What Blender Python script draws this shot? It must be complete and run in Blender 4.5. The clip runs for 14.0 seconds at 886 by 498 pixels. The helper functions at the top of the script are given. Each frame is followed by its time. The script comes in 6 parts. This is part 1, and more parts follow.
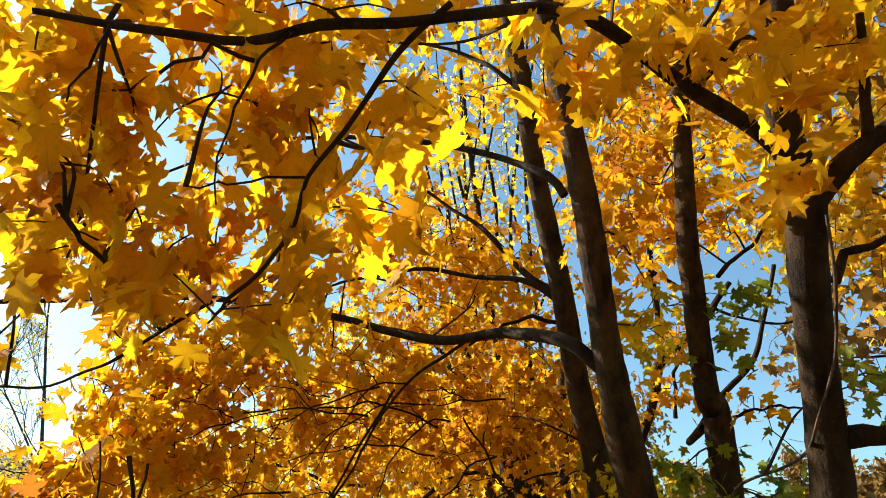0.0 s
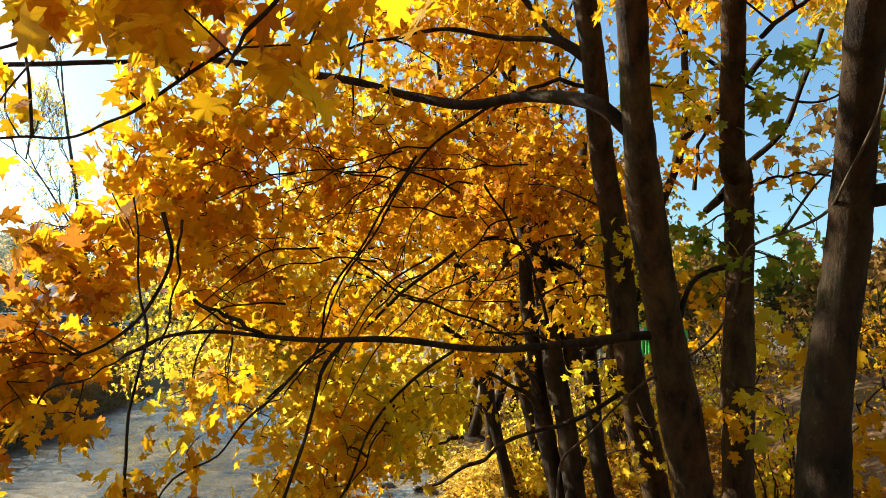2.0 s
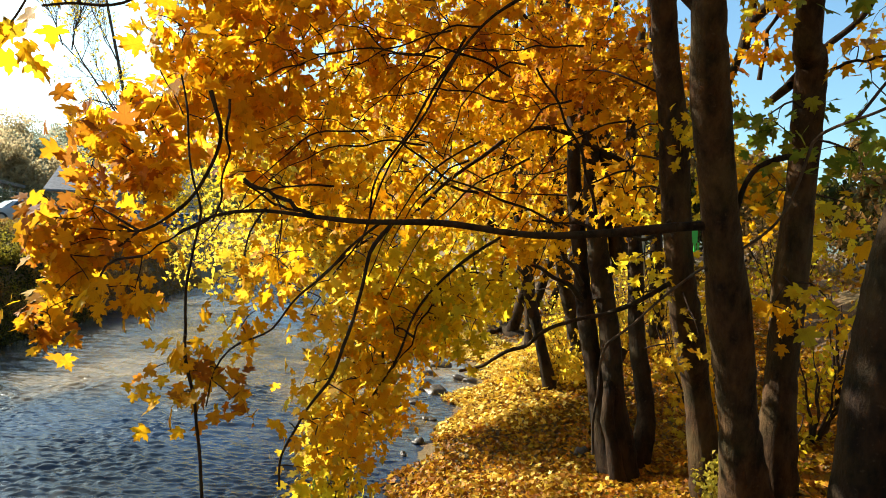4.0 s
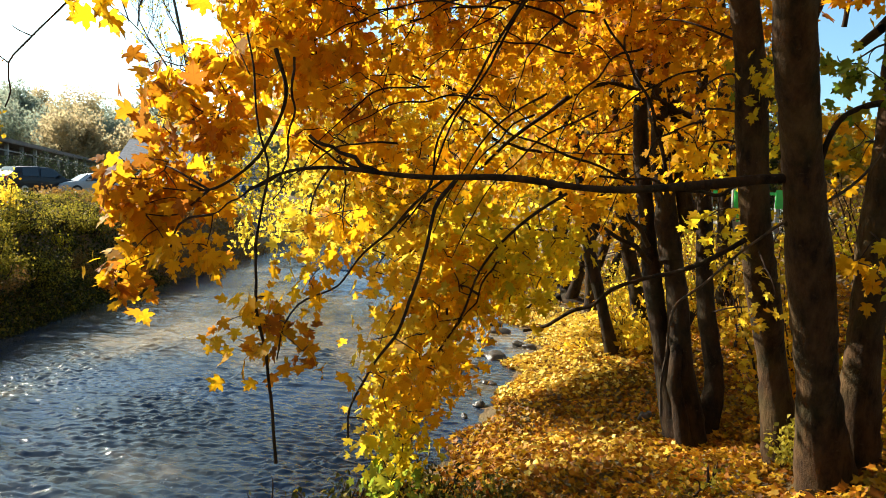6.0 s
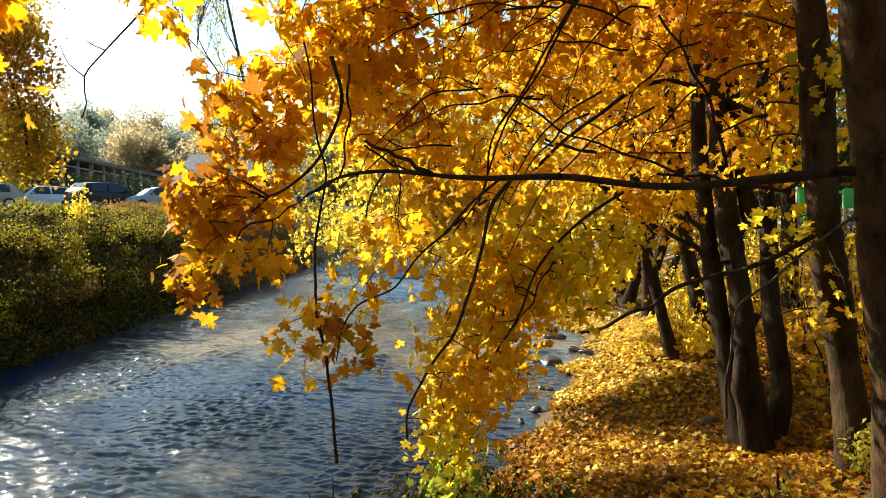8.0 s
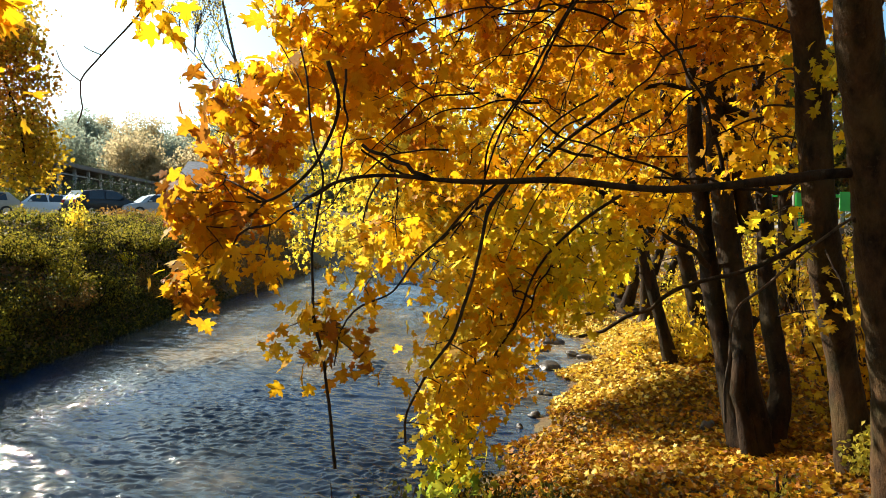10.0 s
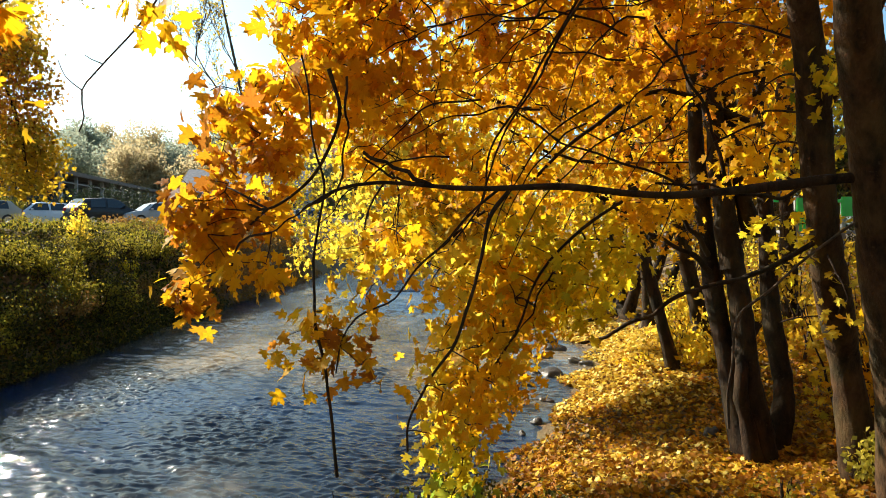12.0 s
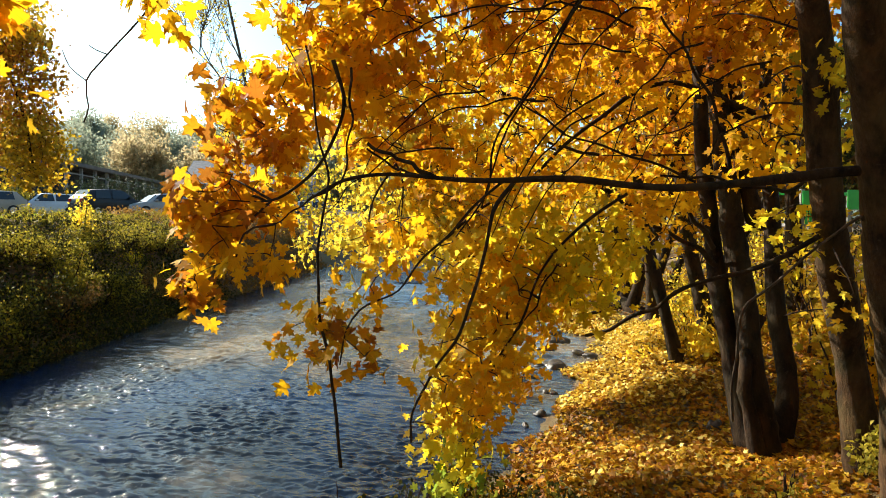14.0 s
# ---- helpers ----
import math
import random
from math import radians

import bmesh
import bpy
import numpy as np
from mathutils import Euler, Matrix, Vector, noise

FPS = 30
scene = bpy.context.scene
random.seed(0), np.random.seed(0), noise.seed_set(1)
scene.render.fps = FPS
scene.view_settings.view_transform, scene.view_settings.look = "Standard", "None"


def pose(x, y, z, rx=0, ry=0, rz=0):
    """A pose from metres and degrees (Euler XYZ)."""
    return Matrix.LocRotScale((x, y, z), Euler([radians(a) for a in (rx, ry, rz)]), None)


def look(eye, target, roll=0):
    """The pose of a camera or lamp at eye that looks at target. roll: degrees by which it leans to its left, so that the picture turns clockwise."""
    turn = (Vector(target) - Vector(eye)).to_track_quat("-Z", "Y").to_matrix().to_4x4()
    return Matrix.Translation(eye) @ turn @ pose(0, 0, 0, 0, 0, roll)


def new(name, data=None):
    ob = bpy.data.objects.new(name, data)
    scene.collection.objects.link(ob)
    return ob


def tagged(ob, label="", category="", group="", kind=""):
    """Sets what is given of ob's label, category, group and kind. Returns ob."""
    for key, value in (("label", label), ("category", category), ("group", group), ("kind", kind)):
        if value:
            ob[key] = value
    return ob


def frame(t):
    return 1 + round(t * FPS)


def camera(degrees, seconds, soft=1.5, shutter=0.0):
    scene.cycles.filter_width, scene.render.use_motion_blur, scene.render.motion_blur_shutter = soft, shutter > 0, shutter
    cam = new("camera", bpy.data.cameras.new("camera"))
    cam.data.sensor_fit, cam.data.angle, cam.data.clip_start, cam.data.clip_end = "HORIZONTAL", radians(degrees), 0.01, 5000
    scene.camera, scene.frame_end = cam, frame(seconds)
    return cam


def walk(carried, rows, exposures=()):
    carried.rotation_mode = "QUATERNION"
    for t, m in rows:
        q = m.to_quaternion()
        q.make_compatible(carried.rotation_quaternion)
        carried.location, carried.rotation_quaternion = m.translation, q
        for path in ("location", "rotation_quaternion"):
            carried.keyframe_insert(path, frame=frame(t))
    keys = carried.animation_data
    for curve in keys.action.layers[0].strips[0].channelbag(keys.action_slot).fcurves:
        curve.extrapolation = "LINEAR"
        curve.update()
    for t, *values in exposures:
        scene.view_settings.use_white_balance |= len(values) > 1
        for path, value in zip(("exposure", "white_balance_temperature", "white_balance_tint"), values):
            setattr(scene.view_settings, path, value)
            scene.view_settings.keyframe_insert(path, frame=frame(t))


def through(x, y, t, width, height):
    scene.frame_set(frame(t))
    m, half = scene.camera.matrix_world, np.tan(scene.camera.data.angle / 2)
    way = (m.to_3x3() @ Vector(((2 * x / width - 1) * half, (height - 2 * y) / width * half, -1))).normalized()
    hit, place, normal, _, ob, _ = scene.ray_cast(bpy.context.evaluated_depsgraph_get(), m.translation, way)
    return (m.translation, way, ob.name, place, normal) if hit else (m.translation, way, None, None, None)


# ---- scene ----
cam = camera(67.8, 14.0, soft=0.9)
# seconds, eye x y z in metres, yaw, pitch, roll in degrees
PATH = [
    (0.0, 0.006, 0.035, 3.090, 0.17, 26.31, -0.04),
    (0.5, 0.004, 0.068, 3.063, 0.84, 20.92, 0.27),
    (1.0, -0.008, 0.094, 3.023, 1.21, 16.54, 0.37),
    (1.5, -0.023, 0.118, 2.992, 1.31, 11.56, 0.77),
    (2.0, -0.033, 0.140, 2.965, 1.61, 7.75, 0.83),
    (2.5, -0.051, 0.150, 2.950, 2.18, 5.20, 1.09),
    (3.0, -0.058, 0.175, 2.920, 2.80, 2.56, 1.78),
    (3.5, -0.067, 0.192, 2.886, 3.81, 0.66, 2.04),
    (3.7, -0.073, 0.193, 2.875, 4.25, -0.04, 2.12),
    (6.0, -0.142, 0.226, 2.760, 9.69, -3.64, 1.87),
    (6.5, -0.152, 0.233, 2.737, 10.88, -3.97, 1.30),
    (7.0, -0.158, 0.231, 2.727, 12.07, -3.77, 1.82),
    (7.5, -0.163, 0.214, 2.721, 13.18, -3.76, 1.75),
    (8.0, -0.161, 0.210, 2.719, 14.23, -3.09, 0.76),
    (8.2, -0.162, 0.208, 2.716, 14.45, -2.83, 0.80),
    (10.5, -0.160, 0.219, 2.705, 13.96, -2.46, 0.41),
    (11.0, -0.160, 0.222, 2.707, 14.02, -2.27, 0.34),
    (11.5, -0.158, 0.219, 2.704, 14.10, -2.09, 0.41),
    (12.0, -0.164, 0.220, 2.707, 14.15, -1.98, 0.22),
    (12.5, -0.163, 0.220, 2.706, 14.26, -1.89, 0.26),
    (13.0, -0.167, 0.219, 2.704, 14.32, -1.95, 0.41),
    (13.5, -0.164, 0.216, 2.703, 14.44, -2.22, 0.40),
    (14.0, -0.165, 0.223, 2.706, 14.50, -2.67, 0.40),
]
EXPOSURES = [(0.0, 1.22), (1.5, 1.25), (3.0, 1.33), (6.0, 1.36), (8.0, 1.33), (10.5, 1.26), (14.0, 1.26)]
walk(cam, [(t, pose(x, y, z, 0, 0, yaw) @ pose(0, 0, 0, 90 + pitch, 0, 0) @ pose(0, 0, 0, 0, 0, roll))
           for t, x, y, z, yaw, pitch, roll in PATH], EXPOSURES)

# ---- light: a low autumn sun ahead and to the left, clear sky ----
SUN_LEFT, SUN_UP = 65.0, 31.0
world = bpy.data.worlds.new("sky")
scene.world = world
world.use_nodes = True
wn = world.node_tree
sky = wn.nodes.new("ShaderNodeTexSky")
sky.sky_type, sky.sun_disc = "NISHITA", False
sky.sun_elevation, sky.sun_rotation = radians(SUN_UP), radians(-SUN_LEFT)
sky.air_density, sky.dust_density, sky.ozone_density = 1.0, 1.5, 1.8
tint = wn.nodes.new("ShaderNodeMix")
tint.data_type, tint.blend_type = "RGBA", "MULTIPLY"
tint.inputs[0].default_value, tint.inputs[7].default_value = 1.0, (0.81, 1.06, 1.05, 1)
wn.links.new(sky.outputs[0], tint.inputs[6])
wn.links.new(tint.outputs[2], wn.nodes["Background"].inputs[0])
wn.nodes["Background"].inputs[1].default_value = 0.092
sun = new("sun", bpy.data.lights.new("sun", "SUN"))
sun.data.energy, sun.data.angle, sun.data.color = 5.0, radians(0.6), (1.0, 0.9, 0.74)
sun_way = Vector((-math.sin(radians(SUN_LEFT)) * math.cos(radians(SUN_UP)), math.cos(radians(SUN_LEFT)) * math.cos(radians(SUN_UP)), math.sin(radians(SUN_UP))))
sun.matrix_world = look(sun_way * 60, (0, 0, 0))

rng = np.random.default_rng(7)


# ---- materials ----
def node_mat(name):
    m = bpy.data.materials.new(name)
    m.use_nodes = True
    n = m.node_tree
    return m, n, n.nodes["Principled BSDF"]


def ramp(n, source, stops):
    r = n.nodes.new("ShaderNodeValToRGB")
    while len(r.color_ramp.elements) < len(stops):
        r.color_ramp.elements.new(0.5)
    for e, (p, c) in zip(r.color_ramp.elements, stops):
        e.position, e.color = p, (*c, 1)
    n.links.new(source, r.inputs[0])
    return r.outputs[0]


def noise_of(n, scale, detail=4.0, rough=0.6, stretch=(1, 1, 1), space="Object"):
    co = n.nodes.new("ShaderNodeTexCoord")
    mp = n.nodes.new("ShaderNodeMapping")
    mp.inputs["Scale"].default_value = stretch
    n.links.new(co.outputs[space], mp.inputs[0])
    t = n.nodes.new("ShaderNodeTexNoise")
    t.inputs["Scale"].default_value, t.inputs["Detail"].default_value, t.inputs["Roughness"].default_value = scale, detail, rough
    n.links.new(mp.outputs[0], t.inputs["Vector"])
    return t.outputs["Fac"]


def math_node(n, op, a, b):
    m = n.nodes.new("ShaderNodeMath")
    m.operation = op
    for i, v in enumerate((a, b)):
        if isinstance(v, (int, float)):
            m.inputs[i].default_value = v
        else:
            n.links.new(v, m.inputs[i])
    return m.outputs[0]


def mixed(n, fac, a, b, blend="MIX"):
    m = n.nodes.new("ShaderNodeMix")
    m.data_type, m.blend_type = "RGBA", blend
    for i, v in ((0, fac), (6, a), (7, b)):
        if isinstance(v, (int, float)):
            m.inputs[i].default_value = v
        elif isinstance(v, tuple):
            m.inputs[i].default_value = (*v, 1)
        else:
            n.links.new(v, m.inputs[i])
    return m.outputs[2]


def bumped(n, b, height, strength, distance):
    k = n.nodes.new("ShaderNodeBump")
    k.inputs["Strength"].default_value, k.inputs["Distance"].default_value = strength, distance
    n.links.new(height, k.inputs["Height"])
    n.links.new(k.outputs[0], b.inputs["Normal"])
    return k


def leaf_mat(name, stops, spots=0.35, through=0.58, single=False, spot=(0.16, 0.06, 0.015), mottle=0.0, gloss=0.12):
    """A thin leaf that lets the sun through: each one takes its own tint, with brown spots and blotches."""
    m, n, b = node_mat(name)
    if single:
        rnd = n.nodes.new("ShaderNodeObjectInfo").outputs["Random"]
    else:
        rnd = n.nodes.new("ShaderNodeNewGeometry").outputs["Random Per Island"]
    tint = ramp(n, rnd, stops)
    blot = noise_of(n, 9.0, 5.0, 0.65)
    mask = ramp(n, blot, ((0.56, (0, 0, 0)), (0.70, (1, 1, 1))))
    own = n.nodes.new("ShaderNodeAttribute")
    own.attribute_name = "leaf"
    at = n.nodes.new("ShaderNodeSeparateXYZ")
    n.links.new(own.outputs["Vector"], at.inputs[0])
    fan = math_node(n, "COSINE", math_node(n, "MULTIPLY", math_node(n, "ARCTAN2", at.outputs[0], math_node(n, "ADD", at.outputs[1], 0.02)), 8.2), 0.0)
    vein = math_node(n, "MULTIPLY", math_node(n, "GREATER_THAN", fan, 0.965), 0.30)
    tint = mixed(n, vein, tint, mixed(n, 1.0, tint, (0.72, 0.52, 0.6), "MULTIPLY"))
    rim = math_node(n, "MULTIPLY", math_node(n, "GREATER_THAN", math_node(n, "ADD", at.outputs[1], math_node(n, "MULTIPLY", blot, 0.5)), 1.02), 0.5)
    col = mixed(n, math_node(n, "MAXIMUM", math_node(n, "MULTIPLY", mask, spots), rim), tint, spot)
    if mottle:
        # Large random noise darkens the tint in patches.
        mottled = ramp(n, noise_of(n, 1.3, 5.0, 0.65), ((0.36, (1 - mottle, 1 - mottle, 1 - mottle)), (0.62, (1.15, 1.15, 1.15))))
        col = mixed(n, 1.0, col, mottled, "MULTIPLY")
    n.links.new(col, b.inputs["Base Color"])
    b.inputs["Roughness"].default_value = 0.55
    b.inputs["Specular IOR Level"].default_value = gloss
    bumped(n, b, noise_of(n, 60.0, 3.0), 0.25, 0.004)
    tr = n.nodes.new("ShaderNodeBsdfTranslucent")
    n.links.new(col, tr.inputs[0])
    mx = n.nodes.new("ShaderNodeMixShader")
    mx.inputs[0].default_value = through
    n.links.new(b.outputs[0], mx.inputs[1])
    n.links.new(tr.outputs[0], mx.inputs[2])
    n.links.new(mx.outputs[0], n.nodes["Material Output"].inputs[0])
    return m


YELLOW = ((0.0, (0.718, 0.379, 0.008)), (0.45, (0.78, 0.471, 0.013)), (0.8, (0.718, 0.338, 0.008)), (1.0, (0.633, 0.430, 0.021)))
ORANGE = ((0.0, (0.697, 0.365, 0.01)), (0.45, (0.737, 0.444, 0.013)), (0.78, (0.676, 0.287, 0.01)), (0.93, (0.486, 0.177, 0.016)), (1.0, (0.295, 0.108, 0.016)))
RUSTY = ((0.0, (0.65, 0.401, 0.013)), (0.4, (0.591, 0.296, 0.013)), (0.7, (0.453, 0.168, 0.015)), (1.0, (0.256, 0.105, 0.016)))
LIME = ((0.0, (0.674, 0.560, 0.027)), (0.4, (0.806, 0.590, 0.024)), (0.75, (0.5, 0.485, 0.038)), (1.0, (0.806, 0.506, 0.015)))
GREEN = ((0.0, (0.14, 0.23, 0.025)), (0.4, (0.24, 0.31, 0.035)), (0.8, (0.42, 0.40, 0.035)), (1.0, (0.10, 0.17, 0.025)))
BRIGHT = ((0.0, (0.783, 0.520, 0.028)), (0.5, (0.783, 0.571, 0.045)), (0.8, (0.644, 0.541, 0.063)), (1.0, (0.783, 0.436, 0.018)))
# Leaf tones darkened for the shade over bank, weeds and thickets.
SHADED_HEDGE = ((0.0, (0.025, 0.030, 0.008)), (0.45, (0.055, 0.058, 0.012)), (0.8, (0.12, 0.11, 0.016)), (1.0, (0.30, 0.23, 0.022)))
RUSSET = ((0.0, (0.20, 0.11, 0.03)), (0.4, (0.32, 0.17, 0.04)), (0.8, (0.16, 0.12, 0.04)), (1.0, (0.45, 0.24, 0.05)))
OCHRE = ((0.0, (0.52, 0.36, 0.03)), (0.4, (0.62, 0.40, 0.02)), (0.8, (0.40, 0.30, 0.03)), (1.0, (0.52, 0.25, 0.02)))
GOLDEN = ((0.0, (0.76, 0.458, 0.010)), (0.45, (0.80, 0.514, 0.014)), (0.85, (0.74, 0.401, 0.010)), (1.0, (0.66, 0.286, 0.014)))
PALETTES = {"golden": GOLDEN, "ochre": OCHRE, "yellow": YELLOW, "orange": ORANGE, "rusty": RUSTY, "lime": LIME, "green": GREEN, "bright": BRIGHT, "hedge": SHADED_HEDGE, "russet": RUSSET}
LEAVES = {k: leaf_mat("leaf_" + k, v, 0.12 if k in ("bright", "hedge", "green") else 0.3, 0.45 if k in ("hedge", "russet") else 0.82 if k in ("bright", "lime") else 0.68) for k, v in PALETTES.items()}
# Lighter olive leaves; on the far bank they stand for sunlit bushes.
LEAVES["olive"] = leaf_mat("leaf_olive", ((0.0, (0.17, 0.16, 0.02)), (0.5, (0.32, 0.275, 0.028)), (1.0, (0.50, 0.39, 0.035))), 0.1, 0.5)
SINGLE = {k: leaf_mat("single_leaf_" + k, v, 0.35, 0.62, True) for k, v in PALETTES.items() if k in ("golden", "yellow", "orange", "rusty", "lime")}
LITTER = leaf_mat("fallen_leaf", ((0.0, (0.64, 0.34, 0.015)), (0.3, (0.40, 0.155, 0.010)), (0.55, (0.22, 0.074, 0.009)), (0.85, (0.72, 0.45, 0.02)), (1.0, (0.11, 0.042, 0.010))), 0.4, 0.25, mottle=0.45, gloss=0.15)

# Golden litter, its colour paled to stand for sun on the leaves.
SUNLIT_GOLD_LITTER = leaf_mat("sunlit_gold_leaf", ((0.0, (0.84, 0.64, 0.09)), (0.3, (0.76, 0.50, 0.04)), (0.6, (0.86, 0.72, 0.16)), (0.85, (0.62, 0.36, 0.03)), (1.0, (0.88, 0.78, 0.26))), 0.15, 0.25, gloss=0.25)


def bark_mat(name, dark, light, moss=0.0):
    m, n, b = node_mat(name)
    a = noise_of(n, 9.0, 6.0, 0.65, (1, 1, 0.45))
    col = ramp(n, a, ((0.36, dark), (0.64, light)))
    spots = ramp(n, noise_of(n, 34.0, 3.0, 0.6), ((0.62, (0, 0, 0)), (0.72, (1, 1, 1))))
    col = mixed(n, math_node(n, "MULTIPLY", spots, 0.35), col, (0.10, 0.075, 0.045))
    if moss:
        green = ramp(n, noise_of(n, 3.0, 4.0), ((0.45, (0, 0, 0)), (0.65, (1, 1, 1))))
        col = mixed(n, math_node(n, "MULTIPLY", green, moss), col, (0.09, 0.10, 0.03))
    n.links.new(col, b.inputs["Base Color"])
    b.inputs["Roughness"].default_value = 0.9
    b.inputs["Specular IOR Level"].default_value = 0.2
    ridges = noise_of(n, 30.0, 5.0, 0.7, (1, 1, 0.4))
    bumped(n, b, math_node(n, "ADD", ridges, math_node(n, "MULTIPLY", a, 0.8)), 0.9, 0.02)
    return m


BARK = bark_mat("maple_bark", (0.014, 0.007, 0.003), (0.084, 0.045, 0.018), 0.15)
BARK_DARK = bark_mat("dark_bark", (0.008, 0.004, 0.002), (0.042, 0.023, 0.010), 0.1)
TWIG = bark_mat("twig_bark", (0.02, 0.012, 0.009), (0.06, 0.038, 0.026))
VINE = bark_mat("vine_bark", (0.035, 0.024, 0.015), (0.12, 0.085, 0.055))


def plain(name, colour, rough=0.5, metal=0.0, grain=0.12, scale=20.0, bump=0.1):
    """A painted, plastic or mineral surface with a little uneven tint and fine relief."""
    m, n, b = node_mat(name)
    dark = tuple(c * (1 - 2 * grain) for c in colour)
    n.links.new(ramp(n, noise_of(n, scale, 5.0), ((0.3, dark), (0.7, colour))), b.inputs["Base Color"])
    b.inputs["Roughness"].default_value, b.inputs["Metallic"].default_value = rough, metal
    if bump:
        bumped(n, b, noise_of(n, scale * 4, 3.0), bump, 0.01)
    return m


# ---- builders ----
def fast_mesh(name, verts, loops, sides):
    """A mesh of many faces of the same number of corners, from arrays."""
    me = bpy.data.meshes.new(name)
    nf = len(loops) // sides
    me.vertices.add(len(verts))
    me.vertices.foreach_set("co", np.asarray(verts, np.float32).ravel())
    me.loops.add(len(loops))
    me.loops.foreach_set("vertex_index", np.asarray(loops, np.int32))
    me.polygons.add(nf)
    me.polygons.foreach_set("loop_start", np.arange(0, nf * sides, sides, dtype=np.int32))
    me.polygons.foreach_set("loop_total", np.full(nf, sides, np.int32))
    me.update(calc_edges=True)
    return me


def child(name, me, material, parent, label="", smooth=False):
    ob = new(name, me)
    if material:
        me.materials.append(material)
    ob.parent = parent
    if label:
        ob["label"] = label
    if smooth:
        me.polygons.foreach_set("use_smooth", np.ones(len(me.polygons), bool))
    return ob


def part(name, bm, material, parent, label="", smooth=False):
    me = bpy.data.meshes.new(name)
    bm.normal_update()
    bm.to_mesh(me)
    bm.free()
    return child(name, me, material, parent, label, smooth)


def thing(name, label, category, group="", kind="", at=(0, 0, 0)):
    ob = new(name)
    ob.location = at
    return tagged(ob, label, category, group, kind)


def spline(points, step=0.08):
    """A smooth way through the points, sampled about every step metres, with the share of its length at each sample."""
    p = np.array(points, float)
    if len(p) == 2:
        p = np.array([p[0], p.mean(0), p[1]])
    q = np.vstack([2 * p[0] - p[1], p, 2 * p[-1] - p[-2]])
    out = []
    for i in range(1, len(q) - 2):
        k = max(2, int(np.linalg.norm(q[i + 1] - q[i]) / step))
        for t in np.arange(k) / k:
            a, b, c, d = q[i - 1], q[i], q[i + 1], q[i + 2]
            out.append(0.5 * (2 * b + (c - a) * t + (2 * a - 5 * b + 4 * c - d) * t * t + (3 * b - a - 3 * c + d) * t ** 3))
    out.append(q[-2])
    out = np.array(out)
    run = np.concatenate([[0], np.cumsum(np.linalg.norm(np.diff(out, axis=0), axis=1))])
    return out, run / run[-1]


def tube_arrays(way, radii, sides, uneven=0.0):
    """Rings of corners round a way, and their quads, closed to a point at the far end."""
    k = len(way)
    d = np.gradient(way, axis=0)
    d /= np.linalg.norm(d, axis=1)[:, None] + 1e-9
    up = np.tile((0.3, 0.9, 0.32), (k, 1))
    side = np.cross(d, up)
    side /= np.linalg.norm(side, axis=1)[:, None] + 1e-9
    over = np.cross(side, d)
    a = np.arange(sides) / sides * 2 * np.pi
    r = radii[:, None] * (1 + uneven * (np.sin(a[None] * 2 + np.arange(k)[:, None] * 0.35) * 0.6 + rng.normal(0, 0.5, (k, sides))))
    v = way[:, None] + r[..., None] * (np.cos(a)[None, :, None] * side[:, None] + np.sin(a)[None, :, None] * over[:, None])
    i = (np.arange(k - 1)[:, None] * sides + np.arange(sides)[None]).ravel()
    j = (np.arange(k - 1)[:, None] * sides + (np.arange(sides)[None] + 1) % sides).ravel()
    return v.reshape(-1, 3), np.stack([i, j, j + sides, i + sides], 1).ravel()


class Tree:
    """A tree under way: its top object, the places on its wood where twigs may start, and its gathered twigs and leaves."""

    def __init__(self, name, label, at, category="tree", group=""):
        self.top = thing(name, label, category, group, at=at)
        self.base = np.array(at, float)
        self.wood, self.twigs, self.leaves = [], [], {}


def limb(tree, name, points, r0, r1, material=None, sides=9, wobble=0.012, twiggy=True, label="", flare=0.0):
    """A tapering limb or trunk along the points, with knots and uneven girth."""
    way, share = spline(points, 0.07 if r0 > 0.02 else 0.05)
    if wobble:
        ph = rng.uniform(0, 6, 3)
        if r0 < 0.03 and len(way) > 8:
            knots = np.cumsum(rng.normal(0, 1, (len(way) // 5 + 3, 3)), 0)
            knots -= np.linspace(knots[0], knots[-1], len(knots))
            at = np.linspace(0, len(knots) - 1, len(way))
            way = way + 0.016 * np.stack([np.interp(at, np.arange(len(knots)), knots[:, i]) for i in range(3)], 1)
        way = way + wobble * np.stack([np.sin(share * 17 + ph[0]), np.sin(share * 14 + ph[1]), np.sin(share * 19 + ph[2])], 1) * np.minimum(1, 4 * share * (1 - share) + 0.1)[:, None]
    radii = (r0 + (r1 - r0) * share ** 0.85) * (1 + 0.10 * np.sin(share * 23 + r0 * 900) * np.sin(share * 11))
    if flare:
        radii = radii + flare * np.exp(-share * 16)
    v, q = tube_arrays(way, radii, sides, 0.06)
    me = fast_mesh(name, v - tree.base, q, 4)
    ob = child(name, me, material or BARK, tree.top, label, True)
    if twiggy:
        tree.wood.append(way[len(way) // 5:])
    return ob


# a maple leaf, stem end at the origin, tip along +y, one unit across
def leaf_outline(points):
    right = np.array(points)
    left = right[::-1] * (-1, 1)
    return np.vstack([right, left[:-1] if right[0][0] == 0 else left])


MAPLE = leaf_outline([(0.0, 0.03), (0.14, -0.04), (0.27, -0.03), (0.42, 0.05), (0.29, 0.17), (0.31, 0.23), (0.47, 0.28), (0.60, 0.50), (0.44, 0.48), (0.38, 0.54), (0.21, 0.47), (0.20, 0.62), (0.27, 0.76), (0.12, 0.77), (0.0, 1.02)])
SIMPLE = leaf_outline([(0.0, 0.0), (0.36, 0.02), (0.27, 0.20), (0.57, 0.44), (0.23, 0.50), (0.0, 1.0)])
